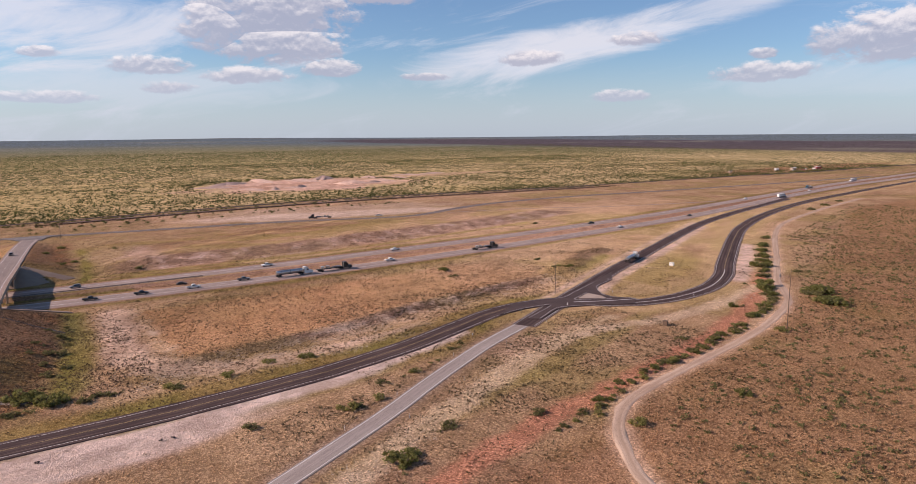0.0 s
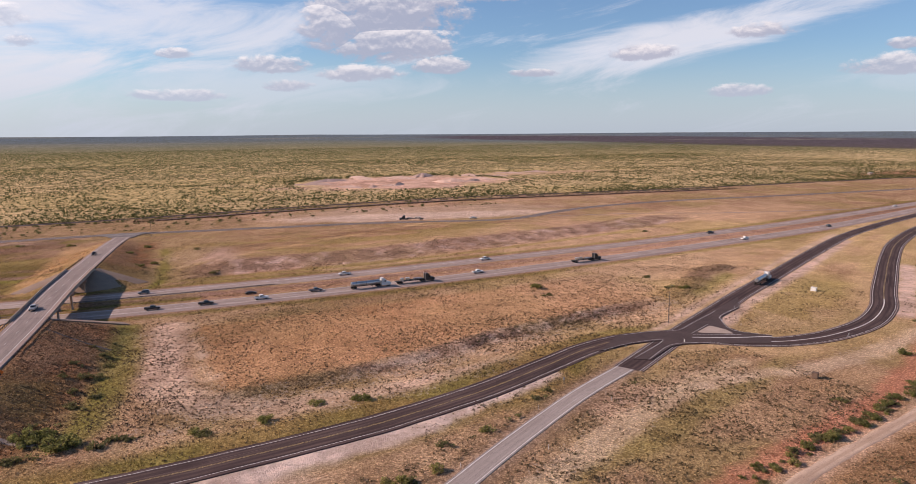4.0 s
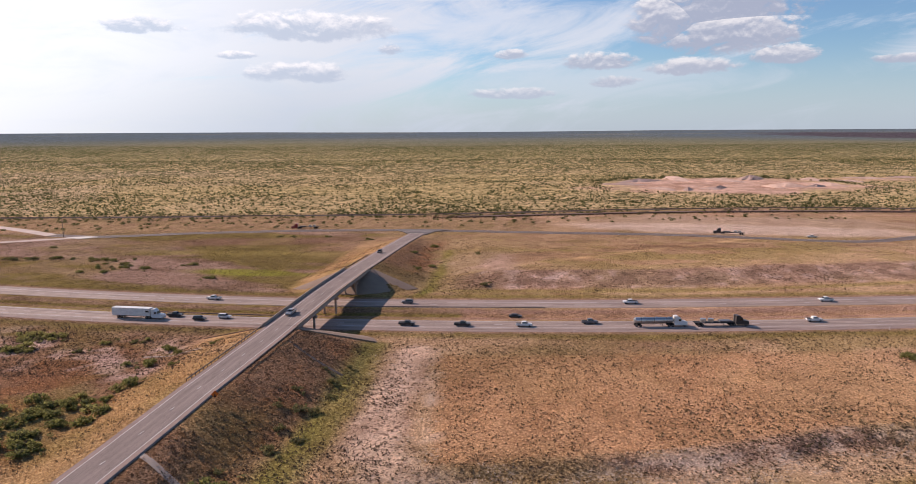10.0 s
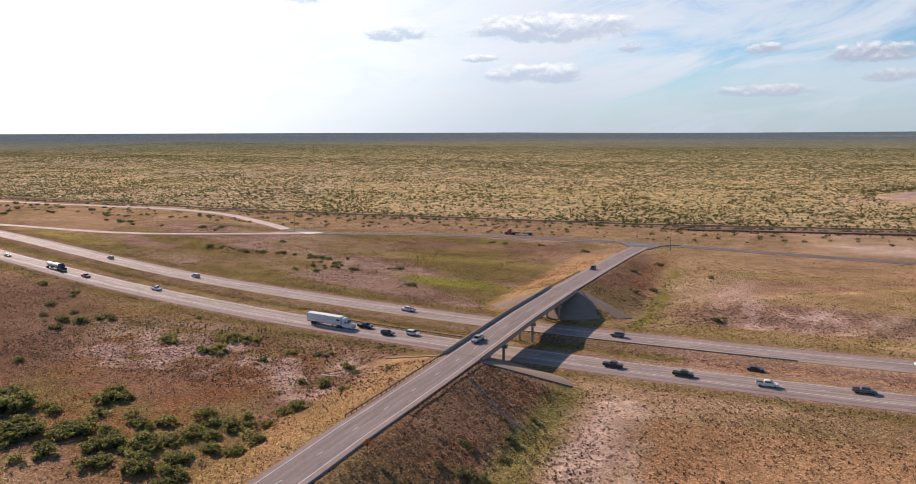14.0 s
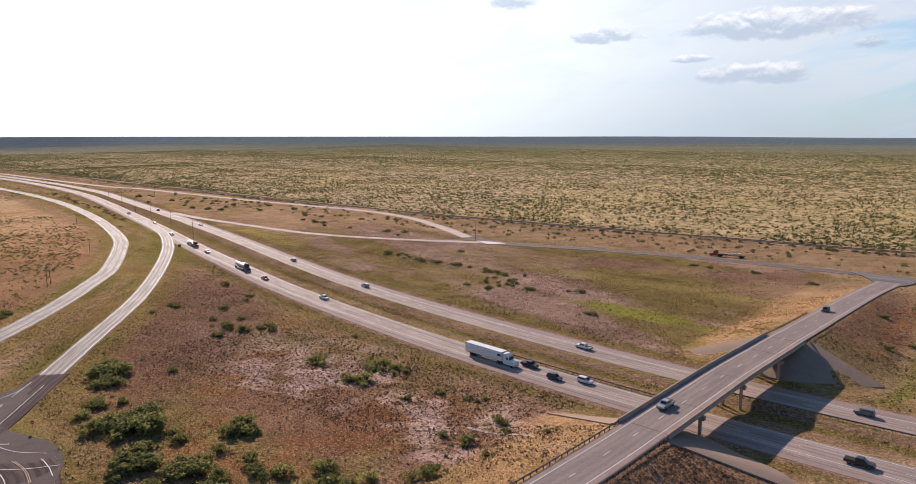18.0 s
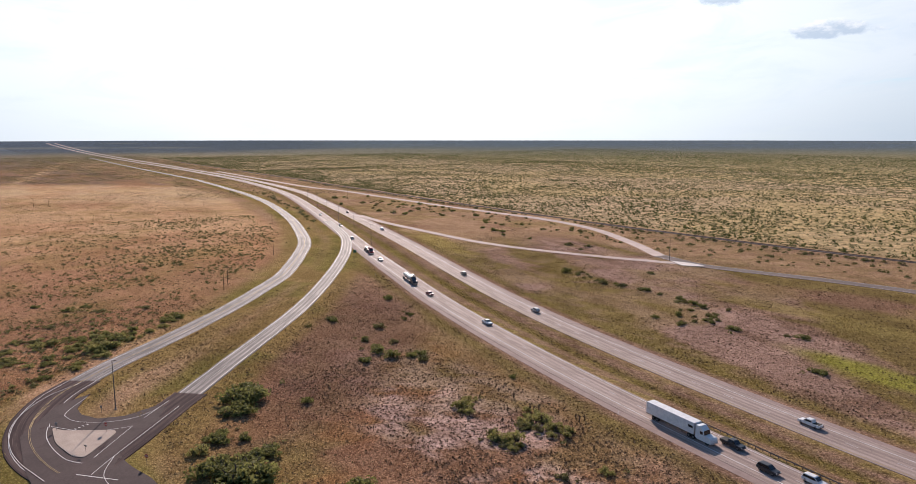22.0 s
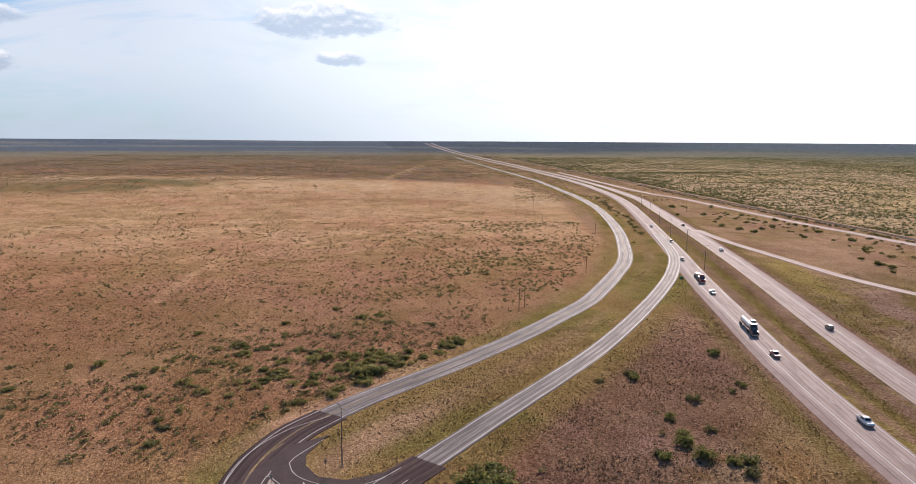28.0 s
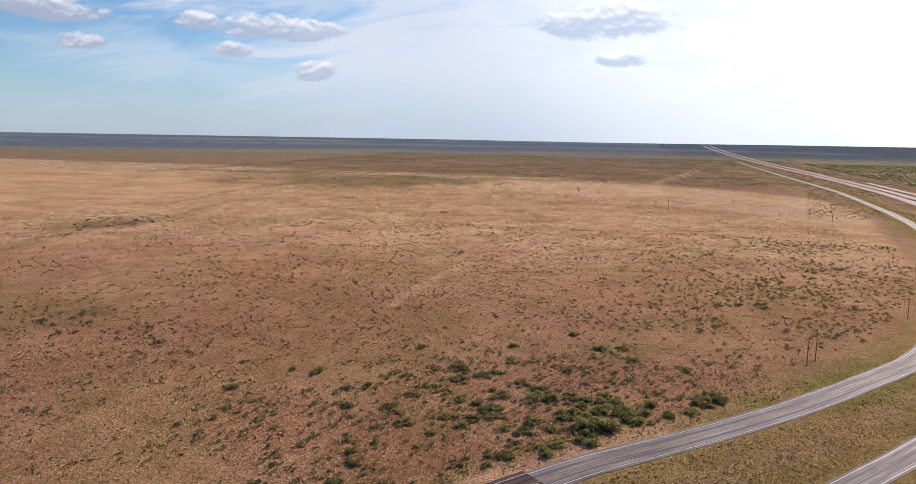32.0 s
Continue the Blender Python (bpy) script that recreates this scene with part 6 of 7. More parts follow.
thicket(("pale", "pale", "low"), ((-143, 210, 3.8), (-163, 215, 3.0), (-143, 224, 4.0), (-138, 224, 3.3), (-117, 217, 2.1), (-106, 219, 2.4), (-121, 208, 1.8), (-146, 220, 3.3), (-138, 209, 2.5), (-167, 220, 2.0), (-150, 226, 2.4)), 1.0, True)
thicket(("low", "dark"), ((-214, 213, 3.0), (-223, 223, 2.4), (-233, 225, 2.4), (-209, 228, 2.3), (-266, 228, 2.6), (-219, 222, 1.9), (-203, 229, 1.9), (-253, 257, 2.3), (-212, 223, 1.9), (-264, 228, 2.4), (-225, 232, 1.4), (-281, 265, 1.8), (-244, 238, 1.9),
                          (-208, 232, 1.8), (-173, 241, 1.1), (-248, 252, 1.2), (-262, 217, 1.2), (-88, 205, 1.2), (-84, 190, 1.0), (-92, 182, 1.3), (-100, 196, 1.2)), 1.0)
thicket(("dark",), ((-112, 149, 3.8), (-101, 147, 3.4), (-97, 153, 3.0), (-90, 152, 2.8), (-106, 142, 3.6), (-96, 141, 3.2), (-116, 141, 3.2), (-88, 158, 2.2), (-125, 152, 3.0), (-100, 165, 2.2)), 0.95)
# beside the fill and the dark road
thicket(("dark",), ((-49, 122, 4.2), (-43, 115, 3.8), (1, 109, 1.7), (26, 110, 2.4), (137, 197, 2.2), (192, 163, 2.6), (16, 34, 3.8), (225, 46, 5.0), (240, 61, 5.0), (236, 79, 5.2), (276, 109, 3.8), (320, 132, 3.6), (222, 68, 3.8)))
thicket(("pale", "low"), ((15, 114, 1.7), (-31, 113, 2.8), (-52, 111, 2.8), (-15, 109, 1.5), (-36, 111, 1.8), (57, 83, 1.9), (46, 79, 1.8), (196, 192, 1.9), (-5, 45, 1.5), (-6, 69, 1.7), (17, 67, 1.1), (20, 66, 1.1), (24, 62, 1.4), (55, 80, 1.5)))
thicket(("low",), ((-50, 130, 1.2), (-42, 150, 1.6), (-36, 160, 1.5), (-43, 170, 1.7), (-38, 185, 1.3), (-42, 140, 1.8), (-34, 170, 1.2), (-32, 190, 1.1), (-40, 160, 1.8), (-37, 145, 1.6), (-45, 160, 1.4), (-35, 178, 1.5)))
# along the dirt track and the red strip
thicket(("dark", "low"), ((228, 76, 4.7), (236, 60, 4.5), (225, 47, 5.3), (276, 106, 4.2), (240, 81, 3.6), (303, 123, 3.8), (246, 61, 3.5), (337, 141, 4.1), (253, 92, 4.5), (220, 71, 3.4), (264, 99, 3.4), (290, 115, 3.4), (320, 132, 3.6)), 0.85)
thicket(("low", "pale", "dark"), ((142, 36, 1.8), (172, 38, 2.2), (108, 12, 1.8), (71, 16, 2.2), (277, 89, 2.4), (137, 53, 1.7), (189, 68, 2.0), (204, 62, 2.2), (56, 35, 1.9), (33, 42, 2.2), (166, 50, 2.6), (150, 47, 2.4), (183, 55, 2.6)), 0.8)
hedge, _ = curve([(48, 23), (62, 27), (82, 33), (110, 39), (150, 46), (185, 54), (215, 66)], 1.0)
for i in range(95):
    p = hedge[plant_rng.randrange(len(hedge))]
    plant(plant_rng.choice(("low", "low", "pale", "dark")), p[0] + plant_rng.gauss(0, 1.6), p[1] + plant_rng.gauss(0, 1.5), plant_rng.uniform(0.6, 1.7), 0.9)
thicket(("low", "pale"), ((98, 90, 2.0), (36, 70, 1.8), (44, 75, 1.8), (34, 77, 1.6), (47, 75, 2.0), (57, 82, 2.1), (20, 64, 2.8), (44, 101, 1.4), (133, 183, 2.4), (188, 168, 2.6), (-13, 108, 1.7), (28, 67, 1.6), (67, 90, 1.5), (73, 93, 1.3)), 0.8)
thicket(("dark", "low"), ((340, 145, 3.2), (366, 158, 3.0), (393, 170, 3.6), (436, 186, 3.4), (482, 203, 3.8), (520, 214, 3.6), (553, 224, 4.4), (600, 236, 4.0), (650, 248, 4.0)), 0.8)
# south-west field, close to the frontage road
thicket(("pale", "pale", "dark"), ((-286, 160, 3.2), (-280, 150, 5.0), (-271, 149, 3.2), (-284, 142, 2.9), (-262, 139, 2.3), (-267, 141, 2.1), (-272, 133, 2.2), (-273, 128, 1.6), (-280, 125, 2.3), (-277, 118, 2.8), (-298, 153, 3.1), (-297, 147, 2.5), (-293, 155, 3.0), (-290, 151, 3.5),
                           (-289, 145, 3.5), (-291, 158, 3.5), (-275, 139, 2.2), (-308, 180, 3.8), (-304, 177, 2.5), (-296, 174, 2.1), (-292, 168, 2.1)), 0.85, True)
thicket(("pale", "low"), ((-272, 117, 1.6), (-309, 116, 2.6), (-315, 107, 3.0), (-312, 100, 2.3), (-302, 94, 2.2), (-296, 102, 2.2), (-304, 109, 3.2), (-289, 113, 2.4), (-293, 107, 2.4), (-288, 99, 2.1), (-277, 97, 2.8), (-270, 103, 2.2), (-291, 85, 2.4), (-300, 87, 2.2),
                          (-288, 80, 1.8), (-298, 67, 1.9), (-295, 123, 3.1), (-305, 127, 2.6), (-298, 134, 4.5), (-290, 132, 2.1)), 0.8, True)
thicket(("pale", "low", "dark"), ((-287, 118, 2.1), (-276, 112, 1.7), (-258, 129, 2.5), (-255, 122, 1.2), (-278, 134, 1.7), (-265, 131, 2.1), (-253, 127, 1.2), (-246, 99, 1.6), (-237, 98, 1.6), (-276, 85, 2.6), (-298, 143, 2.5), (-298, 164, 1.8), (-266, 111, 1.3), (-257, 100, 1.3),
                                  (-251, 96, 1.2), (-323, 123, 2.1), (-360, 139, 2.8), (-345, 149, 1.9), (-348, 156, 2.3), (-285, 123, 2.3), (-281, 122, 3.0)), 0.8, True)
thicket(("low", "dark"), ((-312, 109, 2.3), (-313, 118, 2.0), (-298, 58, 1.4), (-280, 49, 1.7), (-246, 99, 1.6), (-738, -8, 2.4), (-520, 60, 1.4), (-420, 30, 1.3), (-300, 40, 1.2), (-330, 90, 1.4), (-340, 120, 1.6), (-320, 140, 1.8), (-335, 160, 1.6), (-330, 176, 1.8)), 0.75, True)
for cx, cy, rx, ry, n in ((-1140, -220, 90, 120, 170), (-1060, 20, 40, 60, 40), (-330, -58, 14, 22, 22), (-570, -235, 36, 20, 36), (-318, 0, 16, 8, 10), (-420, 190, 30, 26, 40), (-520, 250, 36, 30, 40)):
    for i in range(n):
        FAR_BRUSH.append((plant_rng.gauss(cx, rx), plant_rng.gauss(cy, ry), plant_rng.uniform(0.8, 1.8)))
# row of brush and small trees north of the highway
thicket(("dark", "low"), ((-275, 373, 2.2), (-269, 378, 1.6), (-244, 366, 2.2), (-234, 368, 2.2), (-221, 370, 2.0), (-201, 366, 2.6), (-192, 364, 2.2), (-187, 362, 1.8), (-160, 340, 2.5), (-144, 348, 1.5), (-139, 350, 1.8), (-244, 404, 2.6), (-119, 317, 2.4),
                          (-117, 443, 2.0), (-108, 441, 1.8), (-86, 440, 1.6), (-56, 428, 2.4), (11, 366, 1.5), (-14, 400, 1.8), (-13, 340, 1.4), (-20, 330, 1.6), (12, 297, 1.8), (296, 306, 1.8), (-24, 372, 1.4)), 0.9)
for i in range(24):
    t = plant_rng.random()
    x = -282 + 100 * t + plant_rng.gauss(0, 2)
    plant(plant_rng.choice(("dark", "low", "low")), x, float(np.interp(x, [-282, -240, -190, -180], [377, 368, 364, 358])) + plant_rng.gauss(0, 2.6), plant_rng.uniform(0.7, 1.5), 1.15)
for i in range(18):
    plant(plant_rng.choice(("dark", "low")), -176 + plant_rng.gauss(0, 8), 346 + plant_rng.gauss(0, 7), plant_rng.uniform(0.8, 1.7), 1.1)
for i in range(60):
    x = plant_rng.uniform(-760, -300)
    y = plant_rng.uniform(430, 520) - 0.05 * (x + 300)
    if 428 < y < 530 - 0.02 * (x + 300) and (x < -360 or y < 470):
        plant("dark" if plant_rng.random() < 0.6 else "low", x, y, plant_rng.uniform(1.4, 2.8), 1.0)
for i in range(30):
    t = i / 29.0
    FAR_BRUSH.append((-560 - 300 * t + plant_rng.uniform(-6, 6), 368 + 78 * t + plant_rng.uniform(-5, 5), plant_rng.uniform(1.6, 3.0)))
for i in range(430):
    x = plant_rng.uniform(-700, 300)
    y = float(np.interp(x, rail_line[::-1, 0], rail_line[::-1, 1])) - 7 - 62 * plant_rng.random() ** 1.3
    FAR_BRUSH.append((x, y, plant_rng.uniform(0.8, 2.2)))
for i in range(620):
    x = plant_rng.uniform(-1100, 620)
    FAR_BRUSH.append((x, float(np.interp(x, rail_line[::-1, 0], rail_line[::-1, 1])) - 6.5 - abs(plant_rng.gauss(0, 2.0)), plant_rng.uniform(0.8, 1.9)))
for i in range(150):
    a = plant_rng.uniform(0.1, 3.0)
    FAR_BRUSH.append((330 + 158 * math.cos(a) + plant_rng.gauss(0, 8), 850 + 125 * math.sin(a) + plant_rng.gauss(0, 10), plant_rng.uniform(1.5, 3.2)))
for o in PROTO.values():
    for ch in list(o.children):
        bpy.data.objects.remove(ch)
    bpy.data.objects.remove(o)

# ---------------------------------------------------------------- scattered cover, past counting
def tuft(n, kind, seed):
    """One small plant of n sprays."""
    r = np.random.default_rng(seed)
    out = []
    for i in range(n):
        a = r.uniform(0, 2 * math.pi)
        if kind == "bush":
            q = r.uniform(0.15, 0.85)
            c = np.array([math.cos(a) * q, math.sin(a) * q, r.uniform(0.15, 1.0) * (1.05 - 0.5 * q)])
            u, v = r.normal(size=3), r.normal(size=3)
            u, v = u / np.linalg.norm(u), v / np.linalg.norm(v)
            s = r.uniform(0.14, 0.3)
            out.append([c - u * s, c + v * s, c + u * s])
        elif kind == "blade":
            lean, w = r.uniform(0.2, 0.8), r.uniform(0.12, 0.25)
            d, s = np.array([math.cos(a), math.sin(a), 0]), np.array([-math.sin(a), math.cos(a), 0])
            out.append([d * 0.1 - s * w, d * 0.1 + s * w, d * lean + np.array([0, 0, r.uniform(0.6, 1.1)])])
        else:
            c = np.array([math.cos(a) * r.uniform(0.1, 0.75), math.sin(a) * r.uniform(0.1, 0.75), r.uniform(0.2, 0.65)])
            u, v = r.normal(size=3), r.normal(size=3)
            u, v = u / np.linalg.norm(u), v / np.linalg.norm(v)
            s = r.uniform(0.35, 0.6)
            out.append([c - u * s, c + v * s, c + u * s])
    t = np.array(out)
    t[:, :, 2] = np.maximum(t[:, :, 2], 0.0)
    return t.reshape(-1, 3)


def scatter(name, x, y, size, tall, protos, mat, label, category, tone=None):
    """Many small plants as one mesh."""
    n = len(x)
    which = rng.integers(0, len(protos), n)
    z = gz(x, y)
    ang = rng.uniform(0, 2 * math.pi, n)
    chunks, tones = [], []
    for k, p in enumerate(protos):
        i = np.nonzero(which == k)[0]
        c, s = np.cos(ang[i])[:, None], np.sin(ang[i])[:, None]
        px, py, pz = p[:, 0][None], p[:, 1][None], p[:, 2][None]
        sz = size[i][:, None]
        if tone is not None:
            tones.append(np.repeat(tone[i], len(p), 0))
        chunks.append(np.stack([x[i][:, None] + (px * c - py * s) * sz, y[i][:, None] + (px * s + py * c) * sz, z[i][:, None] - 0.02 + pz * sz * tall], 2).reshape(-1, 3))
    co = np.concatenate(chunks).astype(np.float32)
    m = len(co) // 3
    me = bpy.data.meshes.new(name)
    me.vertices.add(len(co))
    me.vertices.foreach_set("co", co.ravel())
    me.loops.add(len(co))
    me.loops.foreach_set("vertex_index", np.arange(len(co), dtype=np.int32))
    me.polygons.add(m)
    me.polygons.foreach_set("loop_start", np.arange(0, len(co), 3, dtype=np.int32))
    me.update(calc_edges=True)
    if tone is not None:
        a = me.attributes.new("tone", "FLOAT_COLOR", "POINT")
        a.data.foreach_set("color", np.concatenate([np.concatenate(tones), np.ones((len(co), 1))], 1).astype(np.float32).ravel())
    me.materials.append(mat)
    return tagged(new(name, me), label, category, kind="stuff")


SPRIGS = [tuft(3, "spray", 230 + i) for i in range(6)]
SMALL = [tuft(5, "spray", 220 + i) for i in range(6)]
BLADES = [tuft(4, "blade", 240 + i) for i in range(6)]


def rail_y(x):
    return np.interp(x, rail_line[::-1, 0], rail_line[::-1, 1])


# olive scrub on the north plain
x = np.concatenate([rng.uniform(-1500, 1500, 150000), rng.uniform(-2500, -1450, 40000), rng.uniform(-2400, 2400, 60000)])
y = rail_y(x) + 12 + np.concatenate([1000 * rng.uniform(0, 1, 190000) ** 1.35, rng.uniform(750, 2100, 60000)])
pit = (np.hypot((x - 330) / 150, (y - 830) / 110) < 1.02) | (np.hypot((x - 590) / 170, (y - 915) / 34) < 1.0)
keep = (rng.uniform(0, 1, len(x)) < 0.4 + 0.55 * step01(value_noise(x, y, 60.0, 61, 3), 0.38, 0.62)) & ~pit
x, y = x[keep], y[keep]
size = rng.uniform(1.0, 2.6, len(x)) * (1 + 0.5 * step01(y, 1100, 2200))
away = y > rail_y(x) + 420
scatter("north_scrub", x[~away], y[~away], size[~away], 0.75, SMALL, SCRUB_NORTH, "olive creosote scrub covering the plain", "scrub")
scatter("far_north_scrub", x[away], y[away], size[away], 0.75, SPRIGS, SCRUB_NORTH, "olive creosote scrub thinning towards the skyline", "scrub")
# thinner scrub far to the west, on both sides of the highway
x = rng.uniform(-2700, -820, 100000)
y = rng.uniform(-700, 700, len(x))
keep = (y < rail_y(x) - 10) & ((x < -1250) | (y > 330 - 0.25 * (x + 820))) & open_ground(x, y, 2.0) & (rng.uniform(0, 1, len(x)) < 0.35 + 0.6 * step01(value_noise(x, y, 90.0, 84, 3), 0.4, 0.6))
x, y = x[keep], y[keep]
scatter("western_scrub", x, y, rng.uniform(0.8, 2.1, len(x)), 0.75, SPRIGS, SCRUB_DARK, "dark olive scrub on the far western plain", "scrub")
# scrub of the fields south of the roads
SHRUBS = [tuft(12, "spray", 260 + i) for i in range(6)]


def field_edge(x):
    return np.interp(x, [-1000, -900, -520, -400, -330, -240, -150, 0, 60, 106, 177, 250, 389, 620], [420, 400, 318, 256, 200, 118, 50, -60, 5, 28, 40, 74, 158, 225])


x = np.concatenate([rng.uniform(-1000, -150, 60000), rng.uniform(30, 620, 12000)])
y = rng.uniform(-330, 330, len(x))
dens = 0.3 + 0.9 * step01(value_noise(x, y, 45.0, 63, 3), 0.45, 0.68) * np.where(x < 0, step01(x, -800, -350) * 0.8 + 0.2, 1.0) + np.where(x > 0, 0.35, 0.0)
keep = (y < field_edge(x)) & (rng.uniform(0, 1, len(x)) < dens) & open_ground(x, y)
x, y = x[keep], y[keep]
scatter("field_scrub", x, y, rng.uniform(0.35, 1.1, len(x)) ** 1.3, 0.8, SMALL, SCRUB_DARK, "small dark olive shrubs dotted over brown field", "scrub")
# larger olive shrubs: thick beyond the dirt track, thinner near the west frontage road
x = np.concatenate([rng.uniform(40, 640, 13000), rng.uniform(-660, -230, 22000)])
y = np.concatenate([rng.uniform(-160, 240, 13000), rng.uniform(-100, 360, 22000)])
near_road = np.where(x < 0, 0.1 + 0.75 * step01(field_edge(x) - y, 170, 25) * step01(value_noise(x, y, 30.0, 68, 3), 0.42, 0.6), 0.45 + 0.5 * step01(value_noise(x, y, 30.0, 69, 3), 0.4, 0.6))
keep = (y < field_edge(x) - 2) & (rng.uniform(0, 1, len(x)) < near_road) & open_ground(x, y, 1.0)
x, y = np.concatenate([x[keep], [p[0] for p in STRAGGLERS]]), np.concatenate([y[keep], [p[1] for p in STRAGGLERS]])
keep = open_ground(x, y, 0.6)
x, y = x[keep], y[keep]
scatter("olive_shrubs", x, y, rng.uniform(0.55, 1.25, len(x)), 0.85, SHRUBS, SCRUB, "olive-green creosote shrubs dotted over brown field", "scrub")
# brown tussocks, thick beyond the dirt track and on the rough ground by the old road
x = np.concatenate([rng.uniform(45, 420, 36000), rng.uniform(-480, -225, 9000), rng.uniform(0, 150, 2500)])
y = np.concatenate([rng.uniform(-120, 165, 36000), rng.uniform(-40, 230, 9000), rng.uniform(40, 92, 2500)])
n = value_noise(x, y, 14.0, 82, 3)
keep = (n > np.where(x < 0, 0.5, 0.36)) & open_ground(x, y, 0.3) & ((y < field_edge(x)) | ((x > 0) & (x < 150) & (y > 40)))
x, y = x[keep], y[keep]
scatter("brown_tussocks", x, y, rng.uniform(0.3, 0.85, len(x)), 0.7, SMALL, TUSSOCK, "brown dry tussocks covering the rough field", "tussocks")
# brush along the railway and in far hollows
x, y, r = np.array(FAR_BRUSH).T
keep = open_ground(x, y, 0.8)
scatter("distant_brush", x[keep], y[keep], r[keep], 0.95, [tuft(70, "bush", 280 + i) for i in range(5)], BRUSH, "dark green brush along the railway and in hollows", "brush")
# brown weeds on bare flats and on the shaded side of the fill
x = np.concatenate([rng.uniform(-330, -70, 26000), rng.uniform(-420, 20, 22000), rng.uniform(-60, 190, 26000), rng.uniform(-60, -15, 6000)])
y = np.concatenate([rng.uniform(130, 300, 26000), rng.uniform(285, 470, 22000), rng.uniform(95, 330, 26000), rng.uniform(110, 215, 6000)])
keep = open_ground(x, y) & (rng.uniform(0, 1, len(x)) < 0.25 + 0.8 * step01(value_noise(x, y, 22.0, 65, 3), 0.42, 0.6))
x, y = x[keep], y[keep]
flat = rng.uniform(0, 1, (2, 7000))
fx, fy = -215 + 150 * flat[0], 186 + 50 * flat[1]
x, y = np.concatenate([x, fx]), np.concatenate([y, fy])
keep = open_ground(x, y)
x, y = x[keep], y[keep]
scatter("brown_weeds", x, y, rng.uniform(0.2, 0.58, len(x)), 0.9, SMALL, WEED, "low dark brown weeds on bare pinkish soil", "weeds")
x = np.concatenate([rng.uniform(-20, 260, 26000), rng.uniform(-20, 330, 14000), rng.uniform(-330, -60, 14000), rng.uniform(-10, 120, 8000)])
y = np.concatenate([rng.uniform(95, 235, 26000), rng.uniform(285, 440, 14000), rng.uniform(140, 460, 14000), rng.uniform(10, 95, 8000)])
keep = open_ground(x, y) & (rng.uniform(0, 1, len(x)) < 0.3 + 0.7 * step01(value_noise(x, y, 9.0, 88, 3), 0.45, 0.58))
x, y = x[keep], y[keep]
scatter("dead_forbs", x, y, rng.uniform(0.25, 0.7, len(x)), 0.8, SPRIGS, TUSSOCK, "dead brown forbs dotted over dry grass", "weeds")
# broken caliche and dark crusts on the eroded bank, the worn flat and the pale strip
CLODS = [tuft(4, "spray", 300 + i) for i in range(6)]
CLOD = surface("caliche_clod", (0.62, 0.49, 0.38), (0.42, 0.31, 0.23), 0.95, 3.0, 0.3)
x = np.concatenate([np.linspace(0, 175, 9000), rng.uniform(-26, -4, 2500), rng.uniform(0, 230, 9000), rng.uniform(-30, 80, 3000)])
y = np.concatenate([np.interp(np.linspace(0, 175, 9000), BANK_X, BANK_Y) + rng.uniform(-12, 4, 9000), rng.uniform(118, 210, 2500), rng.uniform(22, 82, 9000), rng.uniform(106, 122, 3000)])
n = value_noise(x, y * 1.8, 7.0, 80, 3)
pale_line, _ = curve(PALE_STRIP, 10.0)
d, _ = distance_to(x, y, pale_line, 30.0)
ok = np.where(y < 90, d < 6.5, True) & (n > np.where(y < 90, 0.5, 0.53)) & open_ground(x, y)
scatter("caliche_clods", x[ok], y[ok], rng.uniform(0.18, 0.62, int(ok.sum())), 0.22, CLODS, CLOD, "pale broken caliche clods on eroded soil", "clods")
x = rng.uniform(-6, 178, 5500)
y = np.interp(x, BANK_X, BANK_Y) - 2 + rng.normal(0, 4.0, len(x))
t = rng.uniform(0, 1, 1500)
hum, _ = curve(HUMMOCK, 2.0)
i = (t * (len(hum) - 1)).astype(int)
x, y = np.concatenate([x, hum[i, 0] + rng.normal(0, 5, 1500)]), np.concatenate([y, hum[i, 1] + rng.normal(0, 4, 1500)])
ok = (value_noise(x, y * 1.8, 7.0, 80, 3) < 0.52) & open_ground(x, y)
scatter("bank_brush", x[ok], y[ok], rng.uniform(0.2, 0.55, int(ok.sum())), 0.5, SMALL, WEED, "dark dead brush along an eroded bank", "brush")
x = rng.uniform(-20, 640, 3200)
y = np.interp(x, [0, 83, 199, 327, 453, 600], [539, 551, 563, 562, 546, 531]) + rng.normal(-1.0, 2.6, len(x))
scatter("spoil_brush", x, y, rng.uniform(0.5, 1.2, len(x)), 0.8, SMALL, WEED, "dead red-brown brush on a spoil bank", "brush")
# dry grass
x = np.concatenate([rng.uniform(-300, 200, 170000), rng.uniform(-480, -200, 45000), rng.uniform(-40, 260, 60000)])
y = np.concatenate([rng.uniform(90, 400, 170000), rng.uniform(-40, 200, 45000), rng.uniform(-40, 130, 60000)])
keep = open_ground(x, y, -0.5) & (rng.uniform(0, 1, len(x)) < 0.25 + 0.8 * step01(value_noise(x, y, 16.0, 67, 3), 0.4, 0.6))
x, y = x[keep], y[keep]
tone, _ = soil_masks(x, y)
keep = rng.uniform(0, 1, len(x)) > 0.93 * step01(tone[:, 2], 0.17, 0.26)
x, y, tone = x[keep], y[keep], tone[keep]
scatter("dry_grass", x, y, rng.uniform(0.22, 0.6, len(x)), 1.0, BLADES, STRAW, "straw-coloured dry grass tufts", "grass", tone)


